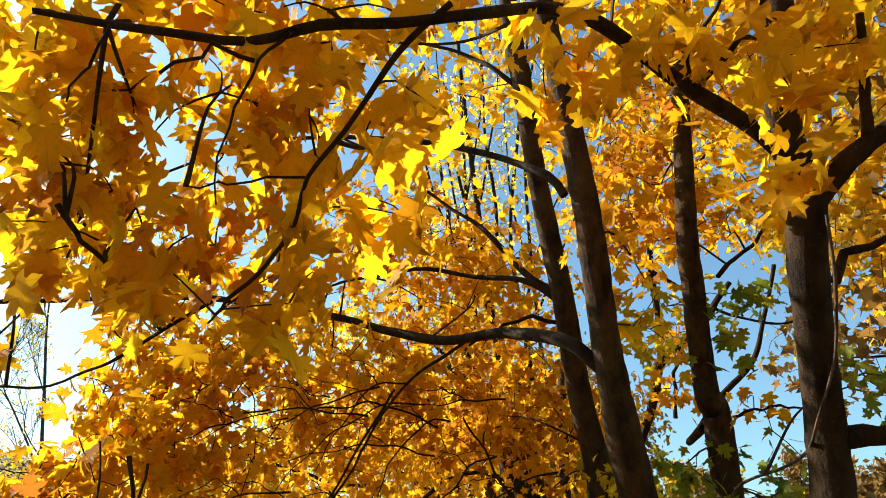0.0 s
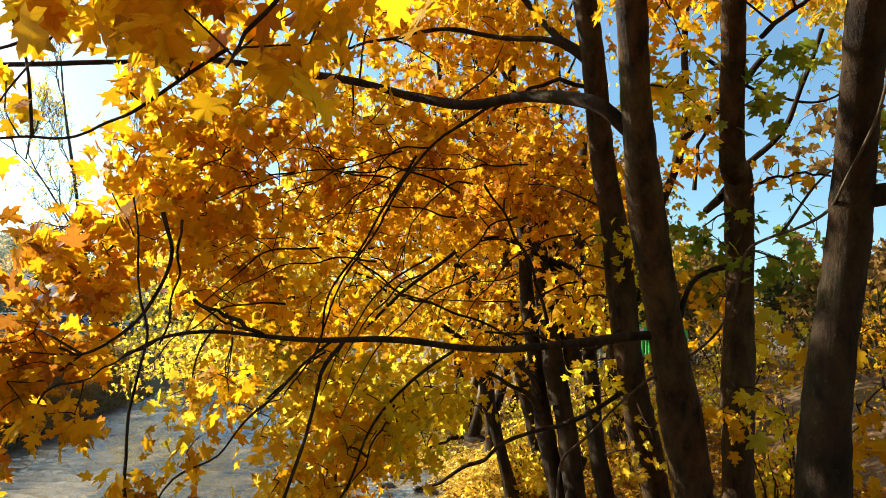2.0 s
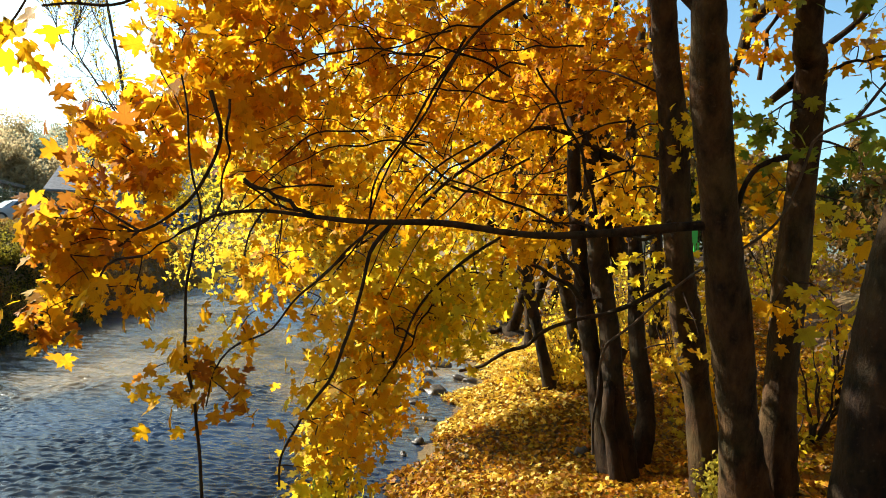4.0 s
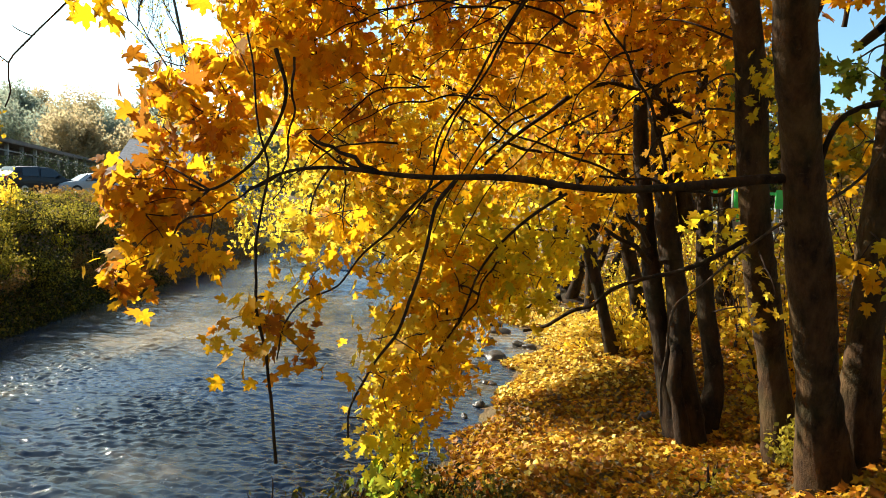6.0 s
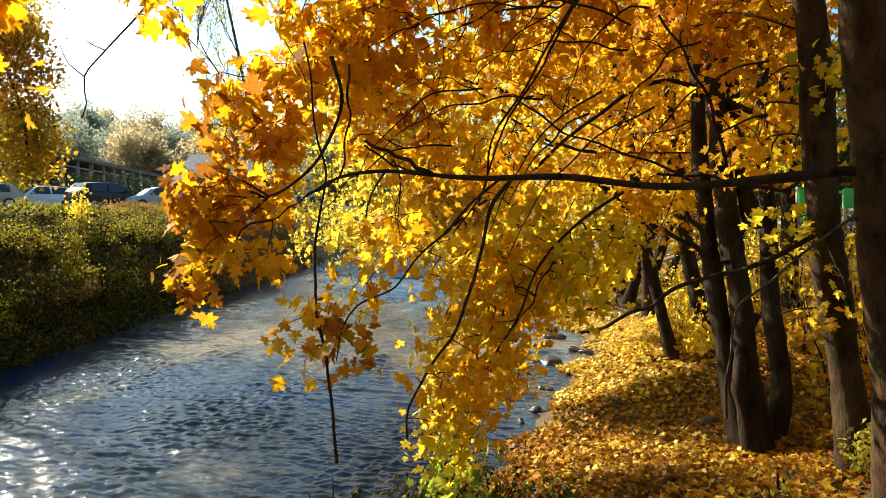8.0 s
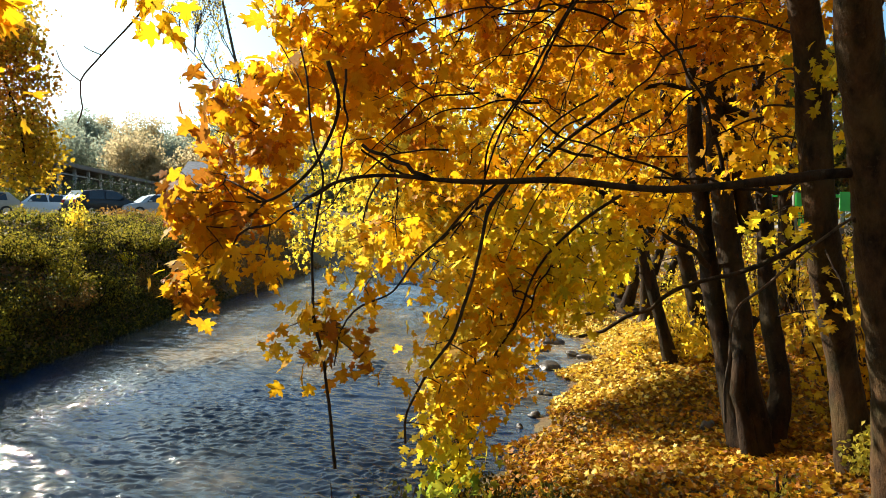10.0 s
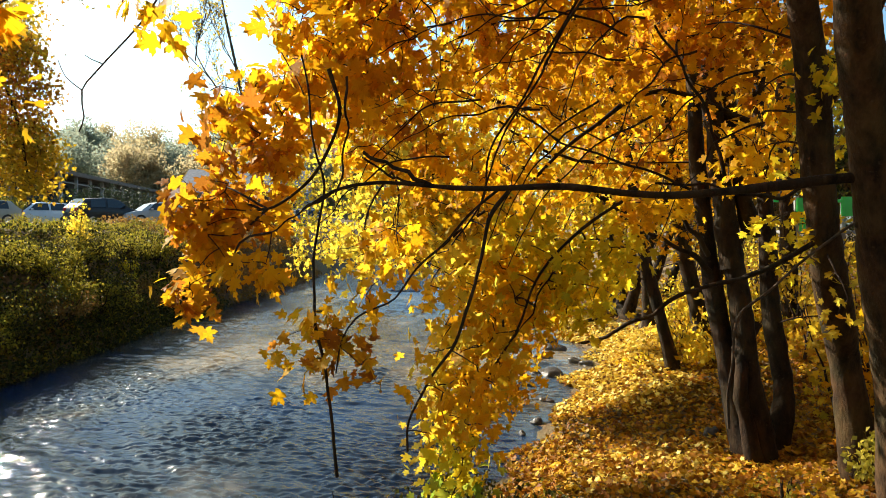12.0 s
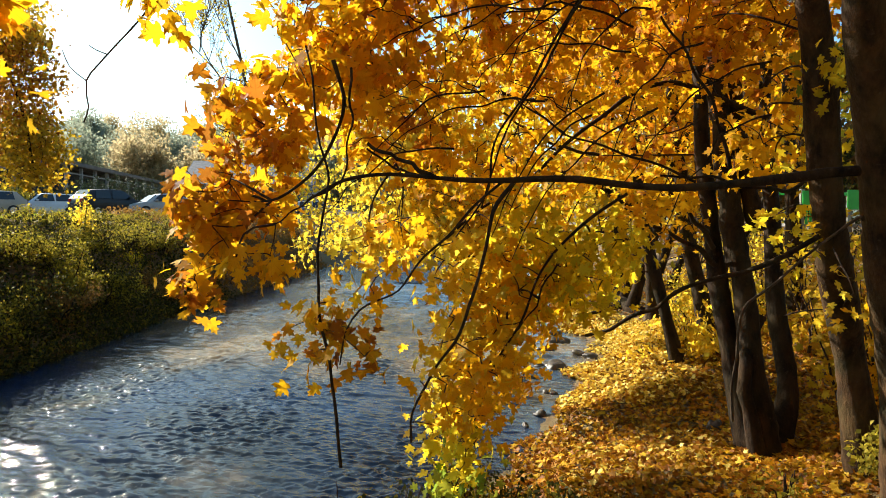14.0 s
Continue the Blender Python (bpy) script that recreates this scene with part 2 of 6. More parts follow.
FALLEN = leaf_outline([(0.0, 0.0), (0.36, 0.05), (0.28, 0.22), (0.56, 0.46), (0.22, 0.54), (0.0, 1.0)])


def leaf_shape(outline, fold=0.10, droop=0.16):
    """Corners and triangles of a leaf that is folded along its midrib and droops at its lobes."""
    c = np.array([[0.0, 0.38]])
    p = np.vstack([c, outline])
    z = fold * np.abs(p[:, 0]) * 1.6 - droop * (p[:, 1] - 0.38) ** 2 - droop * 0.8 * p[:, 0] ** 2
    k = len(outline)
    tri = np.array([(0, 1 + i, 1 + (i + 1) % k) for i in range(k)])
    return np.column_stack([p, z]), tri


DIAMOND = np.array([(0.0, 0.0, 0.0), (0.32, 0.45, 0.06), (0.0, 1.0, -0.08), (-0.32, 0.45, 0.06)]), np.array([(0, 1, 2), (0, 2, 3)])
SHAPES = {"maple": leaf_shape(MAPLE), "simple": leaf_shape(SIMPLE), "fallen": leaf_shape(FALLEN, 0.2, 0.35), "diamond": DIAMOND}


def leaf_frames(k, droop=0.75, flat=0.5, r=rng):
    """Random turns for k hanging leaves: tips down and outwards, faces part upwards."""
    tip = r.normal(0, 0.75, (k, 3))
    tip[:, 2] -= droop
    tip /= np.linalg.norm(tip, axis=1)[:, None]
    up = r.normal(0, 0.8, (k, 3))
    up += np.array((-0.8, -0.45, 1.0)) * flat
    side = np.cross(tip, up)
    side /= np.linalg.norm(side, axis=1)[:, None] + 1e-9
    return side, tip, np.cross(side, tip)


def own_place(me, co):
    """Stores for each corner its place on its own leaf, for veins and browned tips."""
    me.attributes.new("leaf", "FLOAT_VECTOR", "POINT").data.foreach_set("vector", np.asarray(co, np.float32).ravel())


def leaf_mesh(name, places, sizes, shape="maple", frames=None, droop=0.75, flat=0.5):
    co, tri = SHAPES[shape]
    k = len(places)
    side, tip, face = frames if frames is not None else leaf_frames(k, droop, flat)
    wide = rng.uniform(0.82, 1.12, k)[:, None, None]
    curl = rng.normal(0.9, 0.9, k)[:, None, None]
    v = places[:, None] + sizes[:, None, None] * (co[None, :, 0:1] * side[:, None] * wide + co[None, :, 1:2] * tip[:, None] + co[None, :, 2:3] * curl * face[:, None])
    f = (np.arange(k)[:, None, None] * len(co) + tri[None]).ravel()
    me = fast_mesh(name, v.reshape(-1, 3), f, 3)
    own_place(me, np.tile(co, (k, 1)))
    return me


def in_ball(k):
    d = rng.normal(0, 1, (k, 3))
    d /= np.linalg.norm(d, axis=1)[:, None]
    return d * rng.uniform(0, 1, (k, 1)) ** (1 / 2.4)


def spray(tree, centre, radii, count, size=0.15, palette="yellow", shape="maple", per=8, tuft=0.16, turn=0.0, twig=0.0045, picked=None):
    """A leafy spray: tufts of leaves inside an ellipsoid, each joined by a twig to the nearest wood before it."""
    centre, radii = np.array(centre, float), np.array(radii, float)
    k = max(2, count // per)
    c, s = math.cos(radians(turn)), math.sin(radians(turn))
    pts = in_ball(k) * radii
    pts = np.column_stack([pts[:, 0] * c - pts[:, 1] * s, pts[:, 0] * s + pts[:, 1] * c, pts[:, 2]]) + centre
    nodes = np.vstack(tree.wood)
    if twig:
        start = nodes[np.argmin(np.linalg.norm(nodes - centre, axis=1))]
        near = [start]
        gap = np.linalg.norm(centre - start)
        if gap > 0.35:
            way, share = spline([start, (start + centre) / 2 + rng.normal(0, 0.08 * gap, 3) + (0, 0, 0.1 * gap), centre + rng.normal(0, 0.1, 3)], 0.08)
            tree.twigs.append((way, twig * (2.6 - 1.4 * share)))
            near += list(way[::3])
        inside = nodes[(np.abs(nodes - centre) < radii * 1.2).all(1)]
        near += list(inside[:: max(1, len(inside) // 40)])
        for p in pts[np.argsort(np.linalg.norm(pts - start, axis=1))]:
            arr = np.array(near)
            o = arr[np.argmin(np.linalg.norm(arr - p, axis=1) + 0.15 * np.maximum(0, p[2] - arr[:, 2]))]
            gap = np.linalg.norm(p - o)
            mid = (o + p) / 2 + rng.normal(0, 0.07 * gap, 3) + (0, 0, 0.08 * gap)
            way, share = spline([o, mid, p], 0.1)
            tree.twigs.append((way, twig * (1.25 - 0.6 * share)))
            near += [mid, p]
    own = np.repeat(np.arange(k), per)
    places = pts[own] + rng.normal(0, tuft * 0.55, (len(own), 3)) - (0, 0, tuft * 0.25)
    sizes = size * rng.uniform(0.62, 1.18, len(own))
    if picked is not None:
        for p, z in zip(places, sizes):
            lone_leaf(picked, p, z, palette, tree)
    else:
        tree.leaves.setdefault((palette, shape), []).append((places, sizes))


LONE = {}


def lone_leaf(parent, place, size, palette, tree):
    """A leaf near enough to be told apart: an object of its own on the branch that bears it."""
    variant = int(rng.integers(0, 6))
    if (palette, variant) not in LONE:
        co, tri = SHAPES["maple"]
        bend = co * (rng.uniform(0.85, 1.1), 1, 1)
        bend[:, 2] = co[:, 2] * rng.uniform(0.2, 2.6) + 0.05 * np.sin(co[:, 1] * 5 + variant) * co[:, 0]
        me = fast_mesh("leaf", bend, tri.ravel(), 3)
        own_place(me, co)
        me.materials.append(SINGLE[palette])
        LONE[palette, variant] = me
    ob = new("leaf", LONE[palette, variant])
    ob.parent = parent
    s, t, f = (a[0] for a in leaf_frames(1))
    m = Matrix(((s[0], t[0], f[0]), (s[1], t[1], f[1]), (s[2], t[2], f[2]))).to_4x4() @ Matrix.Scale(size, 4)
    m.translation = Vector(place - tree.base)
    ob.matrix_basis = m


def finish(tree, twig_material=None):
    """Joins the gathered twigs and the leaves past counting of a tree, a part for each colour of leaf."""
    if tree.twigs:
        vs, fs, base = [], [], 0
        for way, radii in tree.twigs:
            v, f = tube_arrays(way, np.asarray(radii), 3)
            vs.append(v)
            fs.append(f + base)
            base += len(v)
        ob = child("twig_growth", fast_mesh("twig_growth", np.vstack(vs) - tree.base, np.concatenate(fs), 4), twig_material or TWIG, tree.top, "fine dark twigs", True)
        ob["kind"] = "stuff"
    for (palette, shape), got in tree.leaves.items():
        places, sizes = np.vstack([g[0] for g in got]), np.concatenate([g[1] for g in got])
        ob = child("foliage", leaf_mesh("foliage", places - tree.base, sizes, shape), LEAVES[palette], tree.top, palette + " autumn maple leaves" if shape != "diamond" else palette + " leaves")
        ob["kind"] = "stuff"



# ---- ground, river ----
def smooth(a, b, x):
    t = np.clip((x - a) / (b - a), 0, 1)
    return t * t * (3 - 2 * t)


def right_edge(y):
    return np.interp(y, (-40, 2, 6, 7.6, 8.4, 9.1, 9.9, 10.7, 12.1, 13.2, 14.5, 16.3, 17.4, 30, 60, 400), (-2.6, -2.4, -1.75, -1.05, -0.97, -1.05, -0.6, -0.77, -0.74, -0.25, -0.45, -1.05, -1.7, -2.8, -9, -90))


def left_edge(y):
    return np.interp(y, (-40, 6, 9.25, 12, 16.5, 21.5, 28, 60, 400), (-8.9, -9.4, -10.15, -10.85, -12.05, -13.0, -14.3, -22, -103))


def ground_height(x, y):
    """The bed, the leafy slope on the right with its path-like top, the steep bank on the left and the level car park behind it."""
    u, v = x - right_edge(y), left_edge(y) - x
    bed = -0.45 * smooth(0.0, 1.4, -u) * smooth(0.0, 1.0, -v)
    near = smooth(6.0, 2.0, y)
    r = 0.10 * smooth(0, 0.5, u) + 0.42 * smooth(0.3, 2.9, u) + 1.55 * smooth(2.4, 7.5, u) + near * 0.55 * smooth(0.5, 2.0, u) + 0.5 * smooth(8, 40, u)
    r = r + 0.42 * smooth(0.1, 1.3, u) * smooth(8.6, 10.6, y) * smooth(16.5, 13.5, y)
    l = 0.25 * smooth(0, 0.3, v) + 1.55 * smooth(0.1, 1.5, v) + 0.75 * smooth(1.2, 2.8, v) + 0.15 * smooth(4, 12, v)
    z = np.where(u > 0, r, np.where(v > 0, l, bed))
    hill = np.clip((np.hypot(x, y) - 105) * 0.2, 0, 15) * smooth(-5, -45, x)
    z = z + hill
    lump = np.sin(x * 2.1 + y * 0.7) * np.sin(y * 1.7 - x * 0.6) * 0.05 + np.sin(x * 5.3 - y * 3.1) * 0.018
    return z + lump * np.clip(np.maximum(u, v), 0, 1) * (np.abs(x) < 60)


def axis(near0, near1, step, far):
    a = np.arange(near0, near1 + step / 2, step)
    grow = np.cumsum(step * 1.22 ** np.arange(1, 60))
    grow = grow[grow < far]
    return np.concatenate([near0 - grow[::-1], a, near1 + grow])


def sheet(name, xs, ys, height, material, smooth_it=True):
    gx, gy = np.meshgrid(xs, ys)
    gz = height(gx, gy)
    nx, ny = len(xs), len(ys)
    i = (np.arange(ny - 1)[:, None] * nx + np.arange(nx - 1)[None]).ravel()
    loops = np.stack([i, i + 1, i + nx + 1, i + nx], 1).ravel()
    me = fast_mesh(name, np.stack([gx, gy, gz], -1).reshape(-1, 3), loops, 4)
    return child(name, me, material, None, "", smooth_it)


def ground_mat():
    m, n, b = node_mat("leafy_soil")
    big, fine = noise_of(n, 0.8, 5.0), noise_of(n, 14.0, 6.0, 0.7)
    soil = ramp(n, fine, ((0.3, (0.05, 0.032, 0.018)), (0.55, (0.14, 0.08, 0.03)), (0.75, (0.30, 0.16, 0.035))))
    col = mixed(n, ramp(n, big, ((0.45, (0, 0, 0)), (0.7, (1, 1, 1)))), soil, (0.16, 0.13, 0.05))
    n.links.new(col, b.inputs["Base Color"])
    b.inputs["Roughness"].default_value = 0.95
    bumped(n, b, noise_of(n, 22.0, 6.0, 0.7), 0.8, 0.05)
    return m


def water_mat():
    """Murky brownish river water over a stony bed, broken by small running waves."""
    m, n, b = node_mat("river_water")
    bed = noise_of(n, 0.55, 5.0, 0.6, (1.0, 0.5, 1))
    # a paler stretch across the river, painted where the sun lies on it
    along = n.nodes.new("ShaderNodeSeparateXYZ")
    n.links.new(n.nodes.new("ShaderNodeTexCoord").outputs["Object"], along.inputs[0])
    sunny = ramp(n, math_node(n, "MULTIPLY", along.outputs[1], 0.04), ((0.36, (0, 0, 0)), (0.44, (1, 1, 1)), (0.64, (1, 1, 1)), (0.85, (0.4, 0.4, 0.4))))
    bed = math_node(n, "ADD", bed, math_node(n, "SUBTRACT", math_node(n, "MULTIPLY", sunny, 0.16), 0.045))
    # Blue stop stands in for reflected sky, brown stop for sunlit murky water.
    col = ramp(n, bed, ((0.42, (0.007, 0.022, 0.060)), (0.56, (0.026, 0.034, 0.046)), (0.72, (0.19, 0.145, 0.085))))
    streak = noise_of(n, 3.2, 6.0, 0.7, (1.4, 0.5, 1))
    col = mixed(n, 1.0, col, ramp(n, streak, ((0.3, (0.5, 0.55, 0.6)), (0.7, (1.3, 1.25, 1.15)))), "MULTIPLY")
    # Small pale flecks painted on as glints of the broken waves.
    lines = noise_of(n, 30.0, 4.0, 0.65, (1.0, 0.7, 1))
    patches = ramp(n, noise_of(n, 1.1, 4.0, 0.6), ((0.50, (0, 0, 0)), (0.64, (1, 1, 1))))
    glints = math_node(n, "MULTIPLY", ramp(n, lines, ((0.63, (0, 0, 0)), (0.70, (1, 1, 1)))), patches)
    col = mixed(n, math_node(n, "MULTIPLY", glints, 0.6), col, (0.70, 0.68, 0.62))
    n.links.new(col, b.inputs["Base Color"])
    b.inputs["Roughness"].default_value, b.inputs["IOR"].default_value = 0.04, 1.33
    b.inputs["Specular IOR Level"].default_value = 0.5
    fine = math_node(n, "ADD", noise_of(n, 20.0, 3.0, 0.6, (0.8, 1.2, 1)), math_node(n, "MULTIPLY", noise_of(n, 60.0, 2.0, 0.5), 0.4))
    bumped(n, b, fine, 0.6, 0.010)
    return m


def waves(count, k0, k1, slope, spread):
    """A running chop: many short crests, all moving with the stream, none in step with its neighbours."""
    k = np.exp(rng.uniform(math.log(k0), math.log(k1), count))
    turn = rng.normal(1.45, spread, count)
    return k * np.cos(turn), k * np.sin(turn), rng.uniform(0, 6.28, count), slope / k * rng.uniform(0.5, 1.3, count)


WAVES = waves(14, 5.0, 12.0, 0.022, 0.4), waves(40, 14.0, 36.0, 0.054, 0.30), waves(60, 36.0, 100.0, 0.074, 0.45)


def ripple(x, y):
    """Three bands of crossing waves in gusts, the crests a little drawn up."""
    bend = np.sin(x * 0.9 + y * 0.35) + np.sin(y * 0.6 - x * 0.4) + 0.5 * np.sin(x * 2.3 + 1.7 * y + 2 * np.sin(y * 0.8))
    z = 0 * x
    for rows, wild in zip(WAVES, (0.5, 1.0, 1.4)):
        w = 0 * x
        for kx, ky, ph, a in zip(*rows):
            w = w + a * np.sin(kx * x + ky * y + ph + wild * bend)
        gust = 0.75 + 0.5 * np.sin(x * 1.3 + y * 0.5 + ph) * np.sin(y * 0.77 - x * 0.8 + ph)
        z = z + w * gust
    z = z + 2.0 * z * z
    return z * (np.hypot(x, y) < 70) * (0.25 + 0.75 * smooth(-0.1, 1.6, right_edge(y) - x + 0.2)) * (0.3 + 0.7 * smooth(0.2, 2.2, x - left_edge(y)))


def water_sheet(columns, ys, material):
    """The river's surface between its two banks, its rows running a little under each."""
    s, gy = np.meshgrid(np.linspace(0, 1, columns), ys)
    lo, hi = left_edge(gy) - 0.7, right_edge(gy) + 0.6
    gx = lo + (hi - lo) * s
    i = (np.arange(len(ys) - 1)[:, None] * columns + np.arange(columns - 1)[None]).ravel()
    me = fast_mesh("water", np.stack([gx, gy, ripple(gx, gy)], -1).reshape(-1, 3), np.stack([i, i + 1, i + columns + 1, i + columns], 1).ravel(), 4)
    return child("water", me, material, None, "", True)


ground = sheet("ground", axis(-14, 9, 0.16, 2500), axis(-3, 26, 0.16, 2500), ground_height, ground_mat())
tagged(ground, "leaf-strewn brown river bank and valley floor", "ground", kind="structure")
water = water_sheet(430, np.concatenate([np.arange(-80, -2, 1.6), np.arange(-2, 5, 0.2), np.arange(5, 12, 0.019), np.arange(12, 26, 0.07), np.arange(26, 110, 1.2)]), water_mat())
tagged(water, "shallow fast-flowing river with small broken waves", "river", kind="structure")


# ---- trees of the near bank ----
# the maple whose long low limb reaches over the river
maple_a = Tree("maple_tree", "smooth grey-barked maple with long limbs over the river", (1.82, 5.18, 0.85), group="maples on the bank")
limb(maple_a, "trunk", [(1.82, 5.18, 0.85), (1.68, 5.03, 1.50), (1.36, 4.70, 3.02), (1.08, 4.15, 4.24), (0.94, 3.83, 5.13), (0.81, 3.58, 5.85), (0.59, 3.19, 7.31), (0.38, 2.84, 9.15)], 0.150, 0.050, BARK, sides=14, flare=0.060)
limb(maple_a, "limb", [(1.04, 4.16, 4.24), (0.81, 4.26, 4.49), (0.44, 4.71, 4.70), (0.02, 5.02, 4.74), (-0.45, 5.26, 4.92), (-0.93, 5.49, 5.13), (-1.63, 5.64, 5.27), (-2.29, 5.60, 5.36), (-3.12, 5.60, 5.35), (-3.79, 5.61, 5.32), (-4.51, 5.61, 5.32)], 0.048, 0.020, BARK_DARK)
limb(maple_a, "limb", [(0.19, 5.01, 4.75), (-0.20, 5.02, 4.51), (-0.41, 5.03, 4.27), (-0.63, 5.18, 3.97), (-0.67, 5.02, 3.80), (-0.91, 5.03, 3.33), (-1.02, 4.93, 2.99), (-1.10, 4.94, 2.78)], 0.013, 0.006, BARK_DARK)
limb(maple_a, "limb", [(0.79, 3.74, 5.31), (0.70, 3.76, 5.48), (0.46, 3.97, 5.74), (0.19, 4.11, 5.91), (-0.38, 4.31, 6.18), (-1.04, 4.47, 6.30), (-1.75, 4.67, 6.34), (-2.66, 4.96, 6.20)], 0.030, 0.010, BARK_DARK)
low_limb = limb(maple_a, "limb", [(1.29, 4.70, 3.01), (1.11, 4.64, 3.00), (0.73, 4.57, 2.94), (0.35, 4.50, 2.91), (-0.02, 4.44, 2.92), (-0.38, 4.37, 2.94), (-0.85, 4.34, 2.95), (-1.28, 4.32, 2.97), (-1.64, 4.30, 2.98), (-1.93, 4.29, 2.94), (-2.18, 4.33, 2.82)], 0.034, 0.009, BARK_DARK)
limb(maple_a, "branch", [(-1.28, 4.32, 2.97), (-1.50, 4.31, 3.07), (-1.73, 4.29, 3.19)], 0.016, 0.011, BARK_DARK)
limb(maple_a, "branch", [(-1.82, 4.30, 2.97), (-2.19, 4.38, 2.84), (-2.50, 4.48, 2.66)], 0.010, 0.005, BARK_DARK)
limb(maple_a, "branch", [(-2.81, 4.65, 2.87), (-2.56, 4.56, 2.87), (-2.36, 4.52, 2.97), (-2.17, 4.47, 3.14), (-2.05, 4.47, 3.33), (-2.00, 4.46, 3.56), (-2.04, 4.45, 3.78)], 0.008, 0.014, BARK_DARK)
limb(maple_a, "branch", [(-1.96, 4.57, 3.75), (-1.92, 4.46, 3.46), (-1.89, 4.35, 3.14), (-1.90, 4.23, 2.91)], 0.010, 0.006, BARK_DARK)
hanging_branch = limb(maple_a, "branch", [(-2.18, 4.31, 3.85), (-2.07, 4.21, 3.39), (-1.96, 4.12, 3.01), (-1.96, 4.04, 2.51), (-1.94, 3.97, 2.09), (-1.90, 3.97, 1.74), (-1.83, 3.97, 1.46), (-1.78, 3.97, 1.15)], 0.006, 0.011, BARK_DARK)
drooping_branch = limb(maple_a, "branch", [(-0.78, 4.35, 2.93), (-0.90, 4.30, 2.73), (-0.97, 4.26, 2.38), (-1.09, 4.19, 1.96), (-1.26, 4.13, 1.68), (-1.36, 4.10, 1.50), (-1.36, 4.09, 1.31)], 0.014, 0.007, BARK_DARK)
side_branch = limb(maple_a, "branch", [(-0.86, 4.45, 2.95), (-1.12, 4.42, 2.73), (-1.33, 4.36, 2.47), (-1.54, 4.29, 2.25), (-1.73, 4.18, 2.09), (-1.80, 4.10, 1.93), (-1.84, 4.09, 1.77)], 0.010, 0.005, BARK_DARK)
limb(maple_a, "branch", [(-0.08, 4.91, 2.88), (-0.41, 4.81, 2.66), (-0.63, 4.74, 2.35), (-0.80, 4.63, 2.01), (-0.97, 4.51, 1.64), (-1.11, 4.46, 1.30), (-1.18, 4.43, 1.00)], 0.012, 0.005, BARK_DARK)
limb(maple_a, "branch", [(-0.42, 5.52, 4.49), (-0.63, 5.34, 4.02), (-0.94, 5.13, 3.49), (-1.04, 4.99, 3.23), (-1.09, 4.85, 2.90), (-1.28, 4.79, 2.53)], 0.012, 0.006, BARK_DARK)
limb(maple_a, "branch", [(-0.48, 4.78, 2.51), (-0.63, 4.73, 2.27), (-0.74, 4.70, 2.04), (-0.85, 4.66, 1.89)], 0.008, 0.004, BARK_DARK)
limb(maple_a, "branch", [(1.30, 4.76, 2.71), (1.44, 4.65, 3.14), (1.59, 4.64, 3.39), (1.83, 4.75, 3.49)], 0.016, 0.020, BARK_DARK)
# thin dark branches that cross the leaves
limb(maple_a, "branch", [(-1.89, 4.68, 3.20), (-1.66, 4.70, 3.08), (-1.39, 4.62, 2.99)], 0.007, 0.010, BARK_DARK)
limb(maple_a, "branch", [(-0.86, 5.09, 3.57), (-0.60, 5.11, 3.40), (-0.34, 5.03, 3.27), (0.04, 5.06, 3.15), (0.38, 5.09, 2.97)], 0.006, 0.010, BARK_DARK)
limb(maple_a, "branch", [(-1.33, 5.31, 4.19), (-0.92, 5.32, 4.30), (-0.47, 5.34, 4.29), (-0.05, 5.47, 4.16)], 0.006, 0.009, BARK_DARK)
limb(maple_a, "branch", [(0.16, 5.66, 4.28), (0.42, 5.61, 3.86), (0.59, 5.65, 3.52), (0.69, 5.69, 3.10)], 0.008, 0.015, BARK_DARK)
limb(maple_a, "branch", [(-1.89, 5.15, 4.68), (-1.62, 5.17, 4.51), (-1.48, 5.21, 4.20), (-1.45, 5.24, 3.89)], 0.007, 0.003, BARK_DARK)
limb(maple_a, "branch", [(-2.64, 4.90, 4.86), (-2.33, 4.94, 4.61), (-2.20, 4.97, 4.27), (-2.32, 5.00, 3.97)], 0.007, 0.003, BARK_DARK)
limb(maple_a, "branch", [(-0.42, 6.67, 4.82), (-0.82, 6.32, 4.08), (-1.05, 6.03, 3.46), (-1.13, 5.78, 3.12)], 0.010, 0.005, BARK_DARK)
limb(maple_a, "branch", [(-1.30, 5.81, 4.54), (-1.50, 5.63, 4.01), (-1.76, 5.54, 3.58), (-1.90, 5.38, 3.15)], 0.007, 0.003, BARK_DARK)
limb(maple_a, "branch", [(-1.98, 5.43, 4.58), (-2.11, 5.27, 4.09), (-2.37, 5.08, 3.75), (-2.63, 5.01, 3.66)], 0.007, 0.003, BARK_DARK)
# fine dark branches that droop from the limbs and fork
twig_rng = np.random.default_rng(23)
